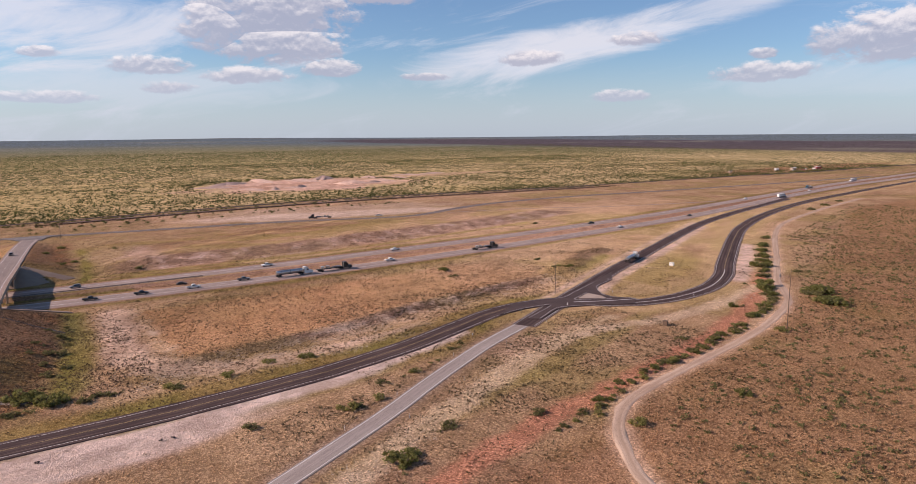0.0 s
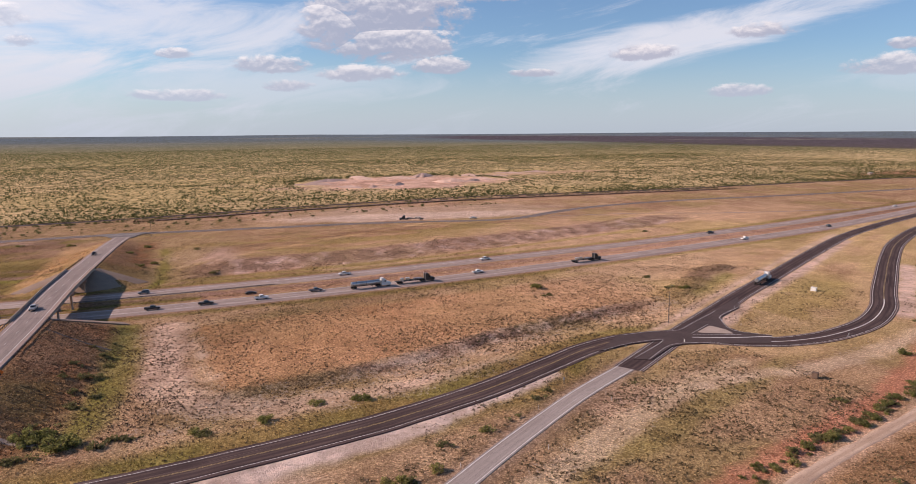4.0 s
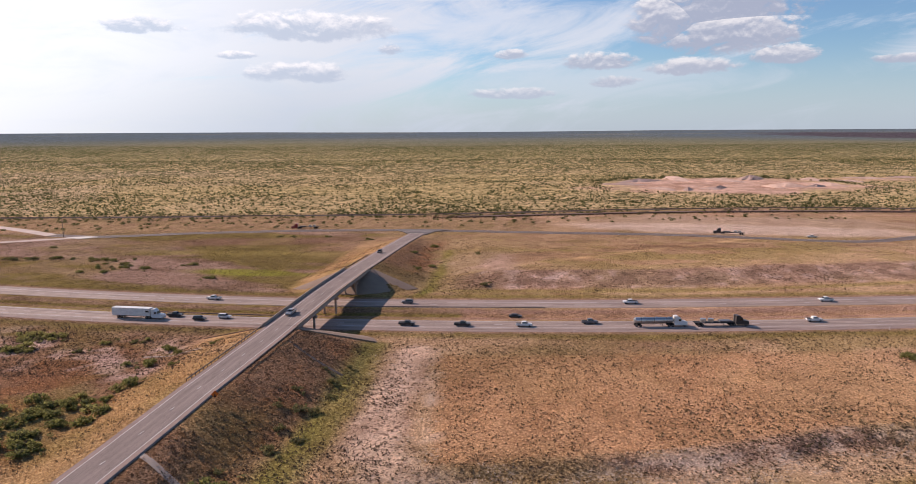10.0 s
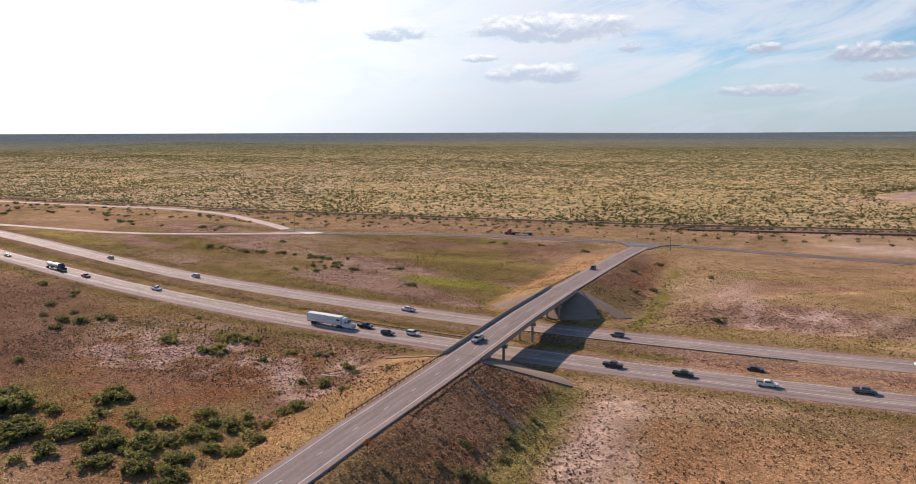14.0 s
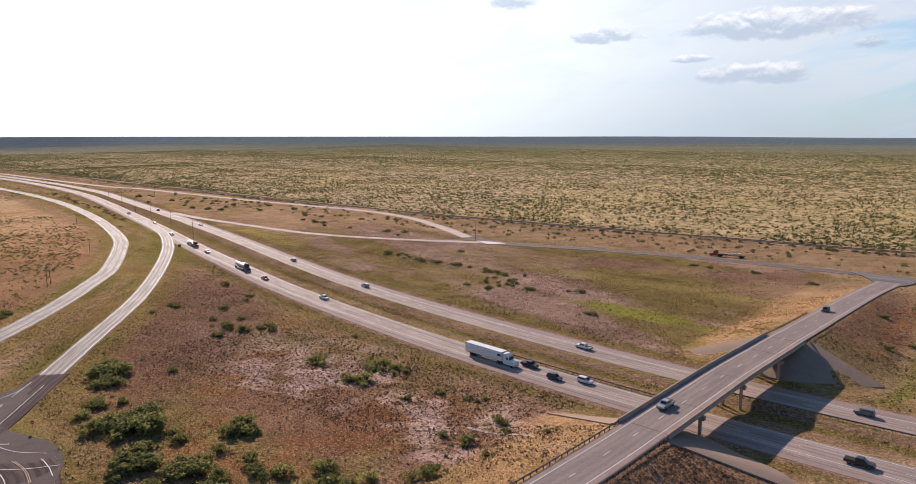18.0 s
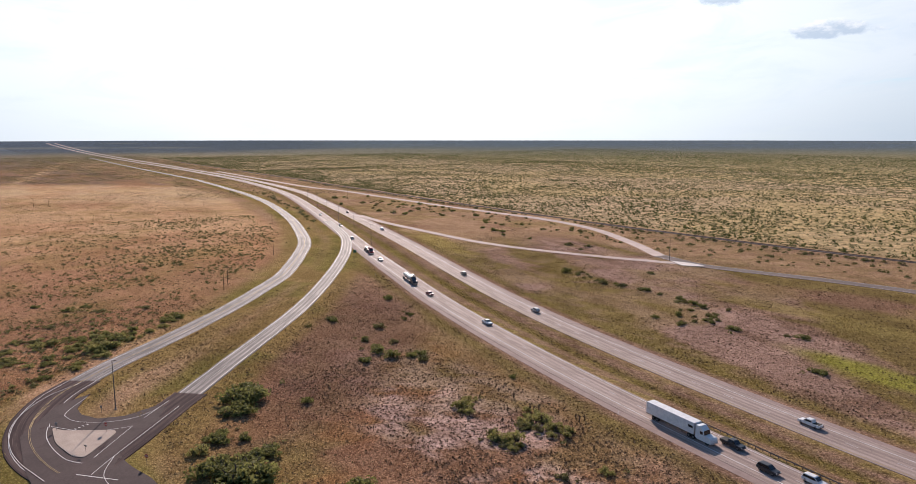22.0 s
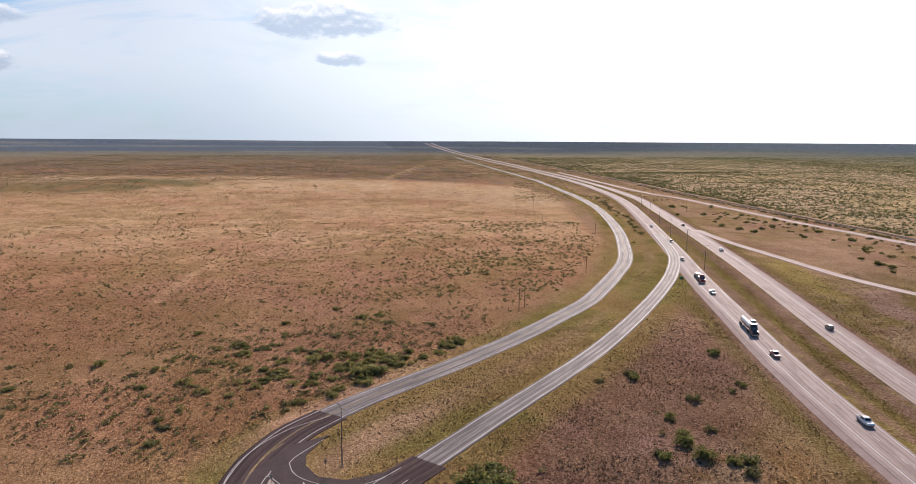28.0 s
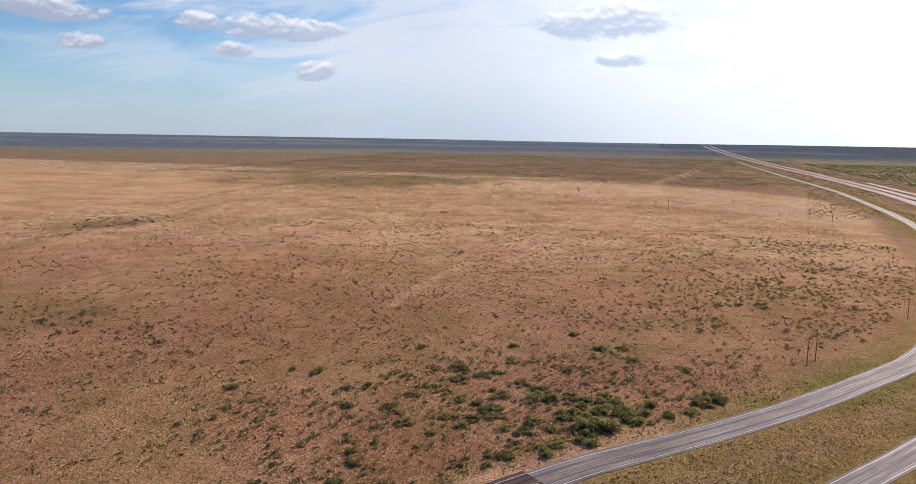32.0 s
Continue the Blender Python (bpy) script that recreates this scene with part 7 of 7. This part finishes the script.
# spoil heaps round the pit
def heap(x, y, r, h, seed):
    """A ridge of dug soil with gullied sides."""
    rr = np.random.default_rng(seed)
    n, rings = 28, 7
    g = float(gz(x, y)[0])
    turn, long = rr.uniform(0, 3.1), rr.uniform(1.3, 2.4)
    gully = rr.uniform(0.72, 1.28, n)
    verts, faces = [], []
    for j in range(rings):
        k = 1.0 - j / rings
        for i in range(n):
            a = 2 * math.pi * i / n
            q = r * k * (gully[i] * (1 - 0.3 * k) + 0.3 * k) * rr.uniform(0.93, 1.07)
            u, v = q * math.cos(a) * long, q * math.sin(a) * 0.7
            verts.append((x + u * math.cos(turn) - v * math.sin(turn), y + u * math.sin(turn) + v * math.cos(turn), g - 0.4 + h * (1 - k) ** 0.75 * rr.uniform(0.85, 1.12)))
    verts.append((x, y, g + h * 0.98))
    for j in range(rings - 1):
        faces += [(j * n + i, j * n + (i + 1) % n, (j + 1) * n + (i + 1) % n, (j + 1) * n + i) for i in range(n)]
    faces += [((rings - 1) * n + i, (rings - 1) * n + (i + 1) % n, rings * n) for i in range(n)]
    tagged(link_mesh("soil_mound", verts, faces, SPOIL), "pink-brown mound of dug soil at the pit", "soil mound", "soil mounds")


SPOIL = surface("pink_spoil", (0.6, 0.42, 0.34), (0.42, 0.28, 0.22), 0.95, 0.8, 0.08)
for i, (x, y, r, h) in enumerate(((235, 780, 16, 6), (262, 772, 12, 7), (290, 778, 9, 6), (305, 790, 10, 7), (372, 800, 13, 8), (395, 812, 15, 10), (425, 806, 12, 7), (450, 822, 16, 8), (352, 900, 22, 9), (400, 930, 26, 12), (300, 935, 26, 9),
                                  (240, 900, 24, 8), (470, 905, 20, 8), (510, 880, 16, 5), (205, 850, 20, 6), (560, 930, 20, 5), (620, 945, 24, 5))):
    heap(x, y, r * 0.75, h * 0.5, 300 + i)



# ---------------------------------------------------------------- vehicles
def paint(name, rgb, rough=0.35, metal=0.0):
    return surface(name, rgb, tuple(v * 0.75 for v in rgb), rough, 2.0, 0.6, metal, 0, 0.5)


PAINTS = {"white": paint("white_car_paint", (0.78, 0.77, 0.75)), "black": paint("black_car_paint", (0.025, 0.025, 0.028)), "grey": paint("grey_car_paint", (0.17, 0.17, 0.18), 0.35, 0.3),
          "silver": paint("silver_car_paint", (0.45, 0.45, 0.45), 0.35, 0.5), "red": paint("dark_red_paint", (0.3, 0.04, 0.035)), "blue": paint("blue_cab_paint", (0.03, 0.12, 0.2)), "tan": paint("tan_paint", (0.42, 0.34, 0.25))}
GLASS = surface("dark_tinted_glass", (0.02, 0.022, 0.025), (0.012, 0.012, 0.014), 0.12, 2, 0.5, 0, 0, 0.8)
RUBBER = surface("tyre_rubber", (0.03, 0.028, 0.027), (0.018, 0.017, 0.016), 0.85, 6, 1, 0, 0)
STEEL = surface("bright_tank_steel", (0.62, 0.62, 0.62), (0.42, 0.41, 0.4), 0.3, 1.5, 0.5, 0.85, 0)
CHASSIS = surface("black_chassis", (0.035, 0.032, 0.03), (0.02, 0.018, 0.017), 0.7, 4, 1, 0.2, 0)
LAMP_GLASS = surface("headlight_lens", (0.7, 0.7, 0.66), (0.5, 0.5, 0.47), 0.25, 3, 1, 0, 0, 0.6)
TAIL = surface("tail_light_lens", (0.35, 0.03, 0.02), (0.2, 0.02, 0.015), 0.3, 3, 1, 0, 0, 0.5)


def prism(bm, profile, w0, w1, zlow, zhigh):
    """A side outline (x, z) given width, narrowing from w0 at zlow to w1 at zhigh."""
    def wide(z):
        t = min(1, max(0, (z - zlow) / (zhigh - zlow)))
        return w0 + (w1 - w0) * t
    left = [bm.verts.new((x, wide(z), z)) for x, z in profile]
    right = [bm.verts.new((x, -wide(z), z)) for x, z in profile]
    n = len(profile)
    bm.faces.new(left)
    bm.faces.new(right[::-1])
    for i in range(n):
        bm.faces.new((left[i], right[i], right[(i + 1) % n], left[(i + 1) % n]))
    bmesh.ops.recalc_face_normals(bm, faces=bm.faces)
    es = [e for e in bm.edges if e.is_manifold and e.calc_face_angle(0) > 0.6]
    bmesh.ops.bevel(bm, geom=es, offset=0.05, segments=1, affect="EDGES")
    return bm


def wheel(root, x, y, r=0.38, w=0.26):
    bm = bmesh.new()
    rod(bm, (x, y - w / 2, r), (x, y + w / 2, r), r, r, 16)
    t = part("tyre", bm, RUBBER, root)
    bm = bmesh.new()
    s = 1 if y > 0 else -1
    rod(bm, (x, y + s * (w / 2 - 0.03), r), (x, y + s * (w / 2 + 0.015), r), r * 0.6, r * 0.52, 12)
    part("rim", bm, GALV, t)


def lamps(root, front, back, half, z):
    for s in (-1, 1):
        bm = bmesh.new()
        box(bm, front - 0.08, front + 0.02, s * half - 0.2, s * half + 0.2, z - 0.1, z + 0.1, 0.02)
        part("headlight", bm, LAMP_GLASS, root)
        bm = bmesh.new()
        box(bm, back - 0.02, back + 0.06, s * half - 0.1, s * half + 0.1, z - 0.1, z + 0.22, 0.02)
        part("tail_light", bm, TAIL, root)


def pickup(m, tone, words):
    root = thing("pickup_truck", m, f"{words} crew-cab pickup truck", "pickup truck", "road vehicles")
    b = PAINTS[tone]
    bm = prism(bmesh.new(), [(-2.95, 0.55), (-2.95, 1.12), (-0.75, 1.12), (0.95, 1.12), (2.7, 1.05), (2.95, 0.85), (2.95, 0.5), (2.3, 0.42), (-2.4, 0.42)], 0.98, 0.95, 0.4, 1.2)
    part("body", bm, b, root)
    bm = prism(bmesh.new(), [(-0.85, 1.08), (-0.75, 1.75), (-0.5, 1.85), (0.75, 1.84), (1.55, 1.08)], 0.92, 0.74, 1.1, 1.85)
    cab = part("cabin", bm, b, root)
    bm = prism(bmesh.new(), [(-0.78, 1.2), (-0.7, 1.66), (0.76, 1.68), (1.38, 1.2)], 0.935, 0.79, 1.1, 1.85)
    part("side_window", bm, GLASS, cab)
    bm = bmesh.new()
    box(bm, -0.32, 0.32, -0.7, 0.7, -0.012, 0.012, 0, Matrix.Translation((1.2, 0, 1.47)) @ Matrix.Rotation(radians(44), 4, "Y"))
    part("windscreen", bm, GLASS, cab)
    bm = bmesh.new()
    box(bm, -2.78, -0.95, -0.8, 0.8, 1.08, 1.13)
    part("bed", bm, CHASSIS, root, "dark open load bed")
    bm = bmesh.new()
    box(bm, 2.9, 3.02, -0.9, 0.9, 0.45, 0.65, 0.03)
    part("front_bumper", bm, GALV, root)
    bm = bmesh.new()
    box(bm, -3.05, -2.92, -0.9, 0.9, 0.45, 0.62, 0.03)
    part("rear_bumper", bm, GALV, root)
    for x in (1.95, -1.85):
        for y in (-0.84, 0.84):
            wheel(root, x, y, 0.41)
    lamps(root, 2.93, -2.97, 0.72, 0.88)
    return root


def suv(m, tone, words, kind="suv"):
    root = thing("car" if kind == "car" else "suv", m, f"{words} {'sedan car' if kind == 'car' else 'sport utility car'}", "car", "road vehicles")
    b, up = PAINTS[tone], (1.45 if kind == "car" else 1.75)
    bm = prism(bmesh.new(), [(-2.4, 0.5), (-2.42, 1.0), (1.1, 1.02), (2.2, 0.92), (2.42, 0.72), (2.42, 0.45), (1.9, 0.35), (-1.95, 0.35)], 0.94, 0.9, 0.4, 1.1)
    part("body", bm, b, root)
    rear = -2.35 if kind == "suv" else -1.75
    bm = prism(bmesh.new(), [(rear, 0.98), (rear + 0.3, up - 0.08), (rear + 0.6, up), (0.3, up), (1.25, 0.98)], 0.88, 0.7, 1.0, up)
    cab = part("cabin", bm, b, root)
    bm = prism(bmesh.new(), [(rear + 0.12, 1.08), (rear + 0.36, up - 0.16), (0.32, up - 0.14), (1.08, 1.08)], 0.9, 0.735, 1.0, up)
    part("side_window", bm, GLASS, cab)
    bm = bmesh.new()
    box(bm, -0.42, 0.42, -0.68, 0.68, -0.012, 0.012, 0, Matrix.Translation((0.82, 0, (up + 1.0) / 2)) @ Matrix.Rotation(math.atan2(up - 0.98, 0.95), 4, "Y"))
    part("windscreen", bm, GLASS, cab)
    for x in (1.5, -1.5):
        for y in (-0.8, 0.8):
            wheel(root, x, y, 0.36)
    lamps(root, 2.4, -2.42, 0.68, 0.75)
    return root


def tractor(root, tone, x0=0.0):
    """The cab of a road train, its rear axle at x0."""
    b = PAINTS[tone]
    bm = prism(bmesh.new(), [(x0 + 1.2, 0.9), (x0 + 1.2, 3.75), (x0 + 2.4, 3.85), (x0 + 3.5, 2.95), (x0 + 3.75, 2.05), (x0 + 5.5, 1.85), (x0 + 5.8, 1.5), (x0 + 5.8, 0.55), (x0 + 1.6, 0.55)], 1.22, 1.1, 0.6, 3.8)
    cab = part("cab", bm, b, root)
    bm = bmesh.new()
    box(bm, -0.5, 0.5, -1.0, 1.0, -0.015, 0.015, 0, Matrix.Translation((x0 + 3.68, 0, 2.5)) @ Matrix.Rotation(radians(75), 4, "Y"))
    part("windscreen", bm, GLASS, cab)
    for s in (-1, 1):
        bm = bmesh.new()
        box(bm, x0 + 2.6, x0 + 3.4, s * 1.175 - 0.02, s * 1.175 + 0.02, 2.05, 2.75)
        part("door_window", bm, GLASS, cab)
        bm = bmesh.new()
        rod(bm, (x0 + 1.05, s * 1.0, 0.9), (x0 + 1.05, s * 1.0, 3.9), 0.09, 0.08, 8)
        part("exhaust_stack", bm, STEEL, cab)
    bm = bmesh.new()
    box(bm, x0 - 1.5, x0 + 5.4, -0.45, 0.45, 0.75, 1.0, 0.03)
    part("tractor_frame", bm, CHASSIS, root)
    bm = bmesh.new()
    box(bm, x0 + 5.7, x0 + 5.95, -1.15, 1.15, 0.45, 0.85, 0.05)
    part("bumper", bm, STEEL, root)
    for x in (x0 - 0.65, x0 + 0.65, x0 + 4.7):
        for y in (-1.0, 1.0):
            wheel(root, x, y, 0.5, 0.5 if x < x0 + 2 else 0.3)


def semi(m, tone, words, load):
    names = {"box": "box trailer", "tank": "tank trailer", "flat": "flatbed trailer"}
    root = thing("semi_truck", m, f"{words} with a long {names[load]}", "truck", "road vehicles")
    tractor(root, tone, 0.0)
    if load == "box":
        bm = bmesh.new()
        box(bm, -14.6, 0.85, -1.3, 1.3, 1.15, 4.05, 0.05)
        body = part("trailer_box", bm, PAINTS["white"], root)
        bm = bmesh.new()
        box(bm, -14.66, -14.61, -1.22, -0.03, 1.25, 3.95)
        part("rear_door", bm, SIGN_WHITE, body)
        bm = bmesh.new()
        box(bm, -14.66, -14.61, 0.03, 1.22, 1.25, 3.95)
        part("rear_door", bm, SIGN_WHITE, body)
        for s in (-1, 1):
            bm = bmesh.new()
            box(bm, -14.5, 0.8, s * 1.3 - 0.03, s * 1.3 + 0.03, 1.0, 1.14)
            part("side_rail", bm, CHASSIS, body)
            bm = bmesh.new()
            box(bm, -0.9, 0.5, s * 1.315 - 0.006, s * 1.315 + 0.006, 2.6, 3.2)
            part("logo_panel", bm, CHASSIS, body, "small dark emblem panel")
    elif load == "tank":
        bm = bmesh.new()
        rod(bm, (-12.6, 0, 2.25), (0.6, 0, 2.25), 1.0, 1.0, 20)
        rod(bm, (-13.0, 0, 2.25), (-12.6, 0, 2.25), 0.7, 1.0, 20)
        rod(bm, (0.6, 0, 2.25), (1.0, 0, 2.25), 1.0, 0.7, 20)
        tank = part("tank", bm, STEEL, root, "bright steel tank")
        for x in (-10.5, -6.0, -1.5):
            bm = bmesh.new()
            rod(bm, (x - 0.05, 0, 2.25), (x + 0.05, 0, 2.25), 1.03, 1.03, 20)
            part("band", bm, CHASSIS, tank)
            bm = bmesh.new()
            rod(bm, (x + 0.8, 0, 3.2), (x + 0.8, 0, 3.4), 0.3, 0.3, 10)
            part("hatch", bm, STEEL, tank)
        bm = bmesh.new()
        box(bm, -12.8, 0.6, -0.5, 0.5, 1.05, 1.3)
        part("trailer_frame", bm, CHASSIS, root)
    else:
        bm = bmesh.new()
        box(bm, -13.6, 0.8, -1.25, 1.25, 1.15, 1.4, 0.03)
        bed = part("trailer_deck", bm, CHASSIS, root)
        for x in (-10.4, -7.6):
            bm = bmesh.new()
            rod(bm, (x, 0, 1.4), (x, 0, 2.6), 1.0, 1.0, 16)
            part("drum", bm, STEEL, bed, "short steel drum strapped to the deck")
        bm = bmesh.new()
        box(bm, -4.6, -0.4, -0.9, 0.9, 1.4, 2.0, 0.05)
        part("cargo", bm, PAINTS["grey"], bed)
    for x in (-12.2, -10.9):
        for y in (-1.0, 1.0):
            wheel(root, x, y, 0.5, 0.5)
    for s in (-1, 1):
        bm = bmesh.new()
        box(bm, -3.2, -3.0, s * 0.8 - 0.06, s * 0.8 + 0.06, 0.25, 1.15)
        part("landing_leg", bm, CHASSIS, root)
    return root


def on_road(pts, x, lane, way, lift=0.115):
    """A pose on a road at the given x, `lane` metres left of its line; way 1: towards +x."""
    line, _ = curve(pts, 2.0)
    i = int(np.argmin(np.abs(line[:, 0] - x)))
    n = normals(line)[i]
    d = line[min(i + 1, len(line) - 1)] - line[max(i - 1, 0)]
    a = math.degrees(math.atan2(d[1], d[0]))
    if (d[0] > 0) != (way > 0):
        a += 180
    px, py = line[i, 0] + n[0] * lane, line[i, 1] + n[1] * lane
    return pose(px, py, max(float(gz(px, py)[0]), -0.05) + lift, 0, 0, a)


OUT_S, IN_S, OUT_N, IN_N = 1.85, -1.85, -1.85, 1.85
semi(on_road(HWY_S, -116, OUT_S, 1), "white", "white and red semi truck", "box")
semi(on_road(HWY_S, 75, OUT_S, 1), "white", "white semi truck", "tank")
semi(on_road(HWY_S, 98, OUT_S, 1), "black", "black semi truck", "flat")
semi(on_road(HWY_S, -303, OUT_S, 1), "black", "dark semi truck", "tank")
semi(on_road(HWY_S, -392, OUT_S, 1), "red", "dark red semi truck", "flat")
semi(on_road(RAMP_E, 240, 0.0, 1), "white", "white semi truck", "tank")
semi(on_road(HWY_S, 651, OUT_S, 1), "white", "white semi truck", "box")
semi(on_road(HWY_N, 786, OUT_N, -1), "blue", "blue semi truck", "flat")
semi(on_road(HWY_S, 200, OUT_S, 1), "black", "dark semi truck", "flat")
semi(on_road(HWY_N, 945, OUT_N, -1), "white", "white semi truck", "box")
semi(pose(-113, 480.3, float(gz(-113, 480.3)[0]) + 0.02, 0, 0, 183), "red", "parked dark red semi truck", "flat")
semi(pose(176, 446.5, float(gz(176, 446.5)[0]) + 0.02, 0, 0, 158), "black", "parked black semi truck", "flat")
for kind, road, x, lane, way, tone, words in (
        (pickup, HWY_S, 24, OUT_S, 1, "white", "white"), (pickup, HWY_S, 2, OUT_S, 1, "black", "black"), (pickup, HWY_S, -18, OUT_S, 1, "black", "dark"),
        (pickup, HWY_N, 70, OUT_N, -1, "white", "white"), (pickup, HWY_N, -102, OUT_N, -1, "white", "white"), (suv, HWY_S, -88, IN_S, 1, "white", "white"),
        (suv, HWY_S, -97, OUT_S, 1, "black", "black"), (pickup, HWY_S, -108, IN_S, 1, "black", "black"), (suv, HWY_N, -226, OUT_N, -1, "silver", "silver"),
        (pickup, HWY_S, -314, IN_S, 1, "white", "white"), (suv, HWY_N, -305, OUT_N, -1, "tan", "tan"), (pickup, HWY_S, -366, OUT_S, 1, "silver", "silver"),
        (pickup, HWY_S, -275, OUT_S, 1, "red", "dark red"), (pickup, HWY_S, -224, IN_S, 1, "white", "white"), (pickup, HWY_S, -450, OUT_S, 1, "grey", "grey"),
        (suv, HWY_S, -520, IN_S, 1, "black", "black"), (pickup, HWY_S, -600, OUT_S, 1, "white", "white"), (pickup, HWY_N, -480, OUT_N, -1, "white", "white"),
        (suv, HWY_N, -604, OUT_N, -1, "black", "black"), (pickup, HWY_N, 150, OUT_N, -1, "white", "white"), (pickup, HWY_S, 130, IN_S, 1, "white", "white"),
        (pickup, HWY_S, 330, OUT_S, 1, "white", "white"), (suv, HWY_S, 430, OUT_S, 1, "black", "black"), (pickup, HWY_N, 600, OUT_N, -1, "white", "white"),
        (suv, HWY_S, 745, IN_S, 1, "white", "white"), (pickup, HWY_N, 330, OUT_N, -1, "black", "dark"), (suv, HWY_N, -20, OUT_N, -1, "grey", "grey"), (pickup, HWY_S, 48, IN_S, 1, "grey", "grey")):
    kind(on_road(road, x, lane, way), tone, words)
suv(pose(21.5, 248.5, float(gz(21.5, 248.5)[0]) + 0.02, 0, 0, -6), "black", "dark stopped", "car")
pickup(pose(226, 428, float(gz(226, 428)[0]) + 0.05, 0, 0, 160), "white", "white parked")


def on_bridge(y, side, turn):
    x = float(np.interp(y, br_line[:, 1], br_line[:, 0])) + side
    return pose(x, y, float(bridge_z(y)) + 0.06, 0, 0, turn)


pickup(on_bridge(226, -1.9, 263), "silver", "silver")
suv(on_bridge(356, -1.9, 262), "black", "black")


# small litter of the roadside
def crate(x, y, w, h, mat, label, name="storage_box"):
    g = float(gz(x, y)[0])
    root = thing(name, pose(x, y, g, 0, 0, 25), label, "box")
    bm = bmesh.new()
    box(bm, -w / 2, w / 2, -w / 2, w / 2, -0.05, h, 0.06)
    part("body", bm, mat, root)
    bm = bmesh.new()
    box(bm, -w / 2 - 0.04, w / 2 + 0.04, -w / 2 - 0.04, w / 2 + 0.04, h, h + 0.08, 0.02)
    part("lid", bm, mat, root)


crate(241, 137, 2.2, 1.5, SIGN_WHITE, "white utility box on the grass inside the loop")
crate(146, 67, 1.6, 1.6, TIMBER, "brown weathered wooden box beside the pale strip")
for x, y in ((-24.5, 74.5), (-22, 74.2), (-48.5, 78.5)):
    g = float(gz(x, y)[0]) + 0.04
    v, f = leaf_cloud(60, 0.55, 0.45, 0.2, int(abs(x) * 10), 3)
    v = v + np.array([x, y, g])
    tagged(link_mesh("rubble_pile", v, f, BALLAST), "small dark pile of rubble on pale gravel", "rubble")


def stalk_plant():
    """A dark dead stalk with a tuft of stiff leaves."""
    root = thing("dead_stalk", pose(0, 0, -400), "dark dried upright stalk on bare soil", "plant", "dried stalks")
    bm = bmesh.new()
    rod(bm, (0, 0, -0.1), (0.05, 0.03, 1.5), 0.12, 0.05, 6)
    part("stem", bm, TIMBER, root)
    v, f = leaf_cloud(40, 0.35, 1.2, 0.16, 77, 4)
    link_mesh("leaves", v, f, WEED, root)
    return root


first = stalk_plant()
for i in range(26):
    x, y = -146 + plant_rng.gauss(0, 13), 224 + plant_rng.gauss(0, 5)
    if i == 0:
        first.matrix_basis = pose(x, y, float(gz(x, y)[0]))
    else:
        copy_thing(first, pose(x, y, float(gz(x, y)[0]), 0, 0, plant_rng.uniform(0, 360)) @ Matrix.Scale(plant_rng.uniform(0.6, 1.3), 4))


def site_hut(x, y, w, d, h, turn, wall, label):
    """A small flat-roofed site hut with a door and two windows."""
    root = thing("site_hut", pose(x, y, float(gz(x, y)[0]), 0, 0, turn), label, "portable building", "huts of the far work yard")
    bm = bmesh.new()
    box(bm, -w / 2, w / 2, -d / 2, d / 2, -0.4, h, 0.08)
    part("wall", bm, wall, root)
    bm = bmesh.new()
    box(bm, -w / 2 - 0.25, w / 2 + 0.25, -d / 2 - 0.25, d / 2 + 0.25, h, h + 0.25, 0.05)
    part("roof", bm, SIGN_WHITE, root)
    bm = bmesh.new()
    box(bm, -0.5, 0.5, -d / 2 - 0.05, -d / 2 + 0.02, 0.1, 2.2)
    part("door", bm, CHASSIS, root)
    for u in (-w * 0.32, w * 0.32):
        bm = bmesh.new()
        box(bm, u - 0.7, u + 0.7, -d / 2 - 0.05, -d / 2 + 0.02, 1.2, 2.2)
        part("window", bm, GLASS, root)


YARD_TAN = surface("yard_tan_steel", (0.5, 0.38, 0.28), (0.38, 0.28, 0.2), 0.7, 2, 0.4, relief=0)
for x, y, w, d, h, turn, wall, tone in ((1141, 596, 12, 4, 3.5, 10, SIGN_WHITE, "white"), (1168, 580, 14, 5, 4, 4, YARD_TAN, "tan"), (1196, 592, 10, 4, 3.2, 20, SIGN_WHITE, "white"), (1240, 572, 16, 6, 4.5, 0, SIGN_RED, "red"),
                                        (1216, 566, 9, 4, 3, 12, SIGN_WHITE, "white"), (1012, 606, 8, 4, 3, 0, YARD_TAN, "tan"), (1262, 584, 12, 5, 3.5, 8, YARD_TAN, "tan")):
    site_hut(x, y, w, d, h, turn, wall, f"small {tone} flat-roofed hut in the far work yard")
for x, y, tone, words in ((1154, 572, "white", "white parked"), (1182, 568, "red", "dark red parked"), (1226, 586, "black", "black parked"), (1205, 576, "white", "white parked")):
    pickup(pose(x, y, float(gz(x, y)[0]) + 0.02, 0, 0, 70), tone, words)
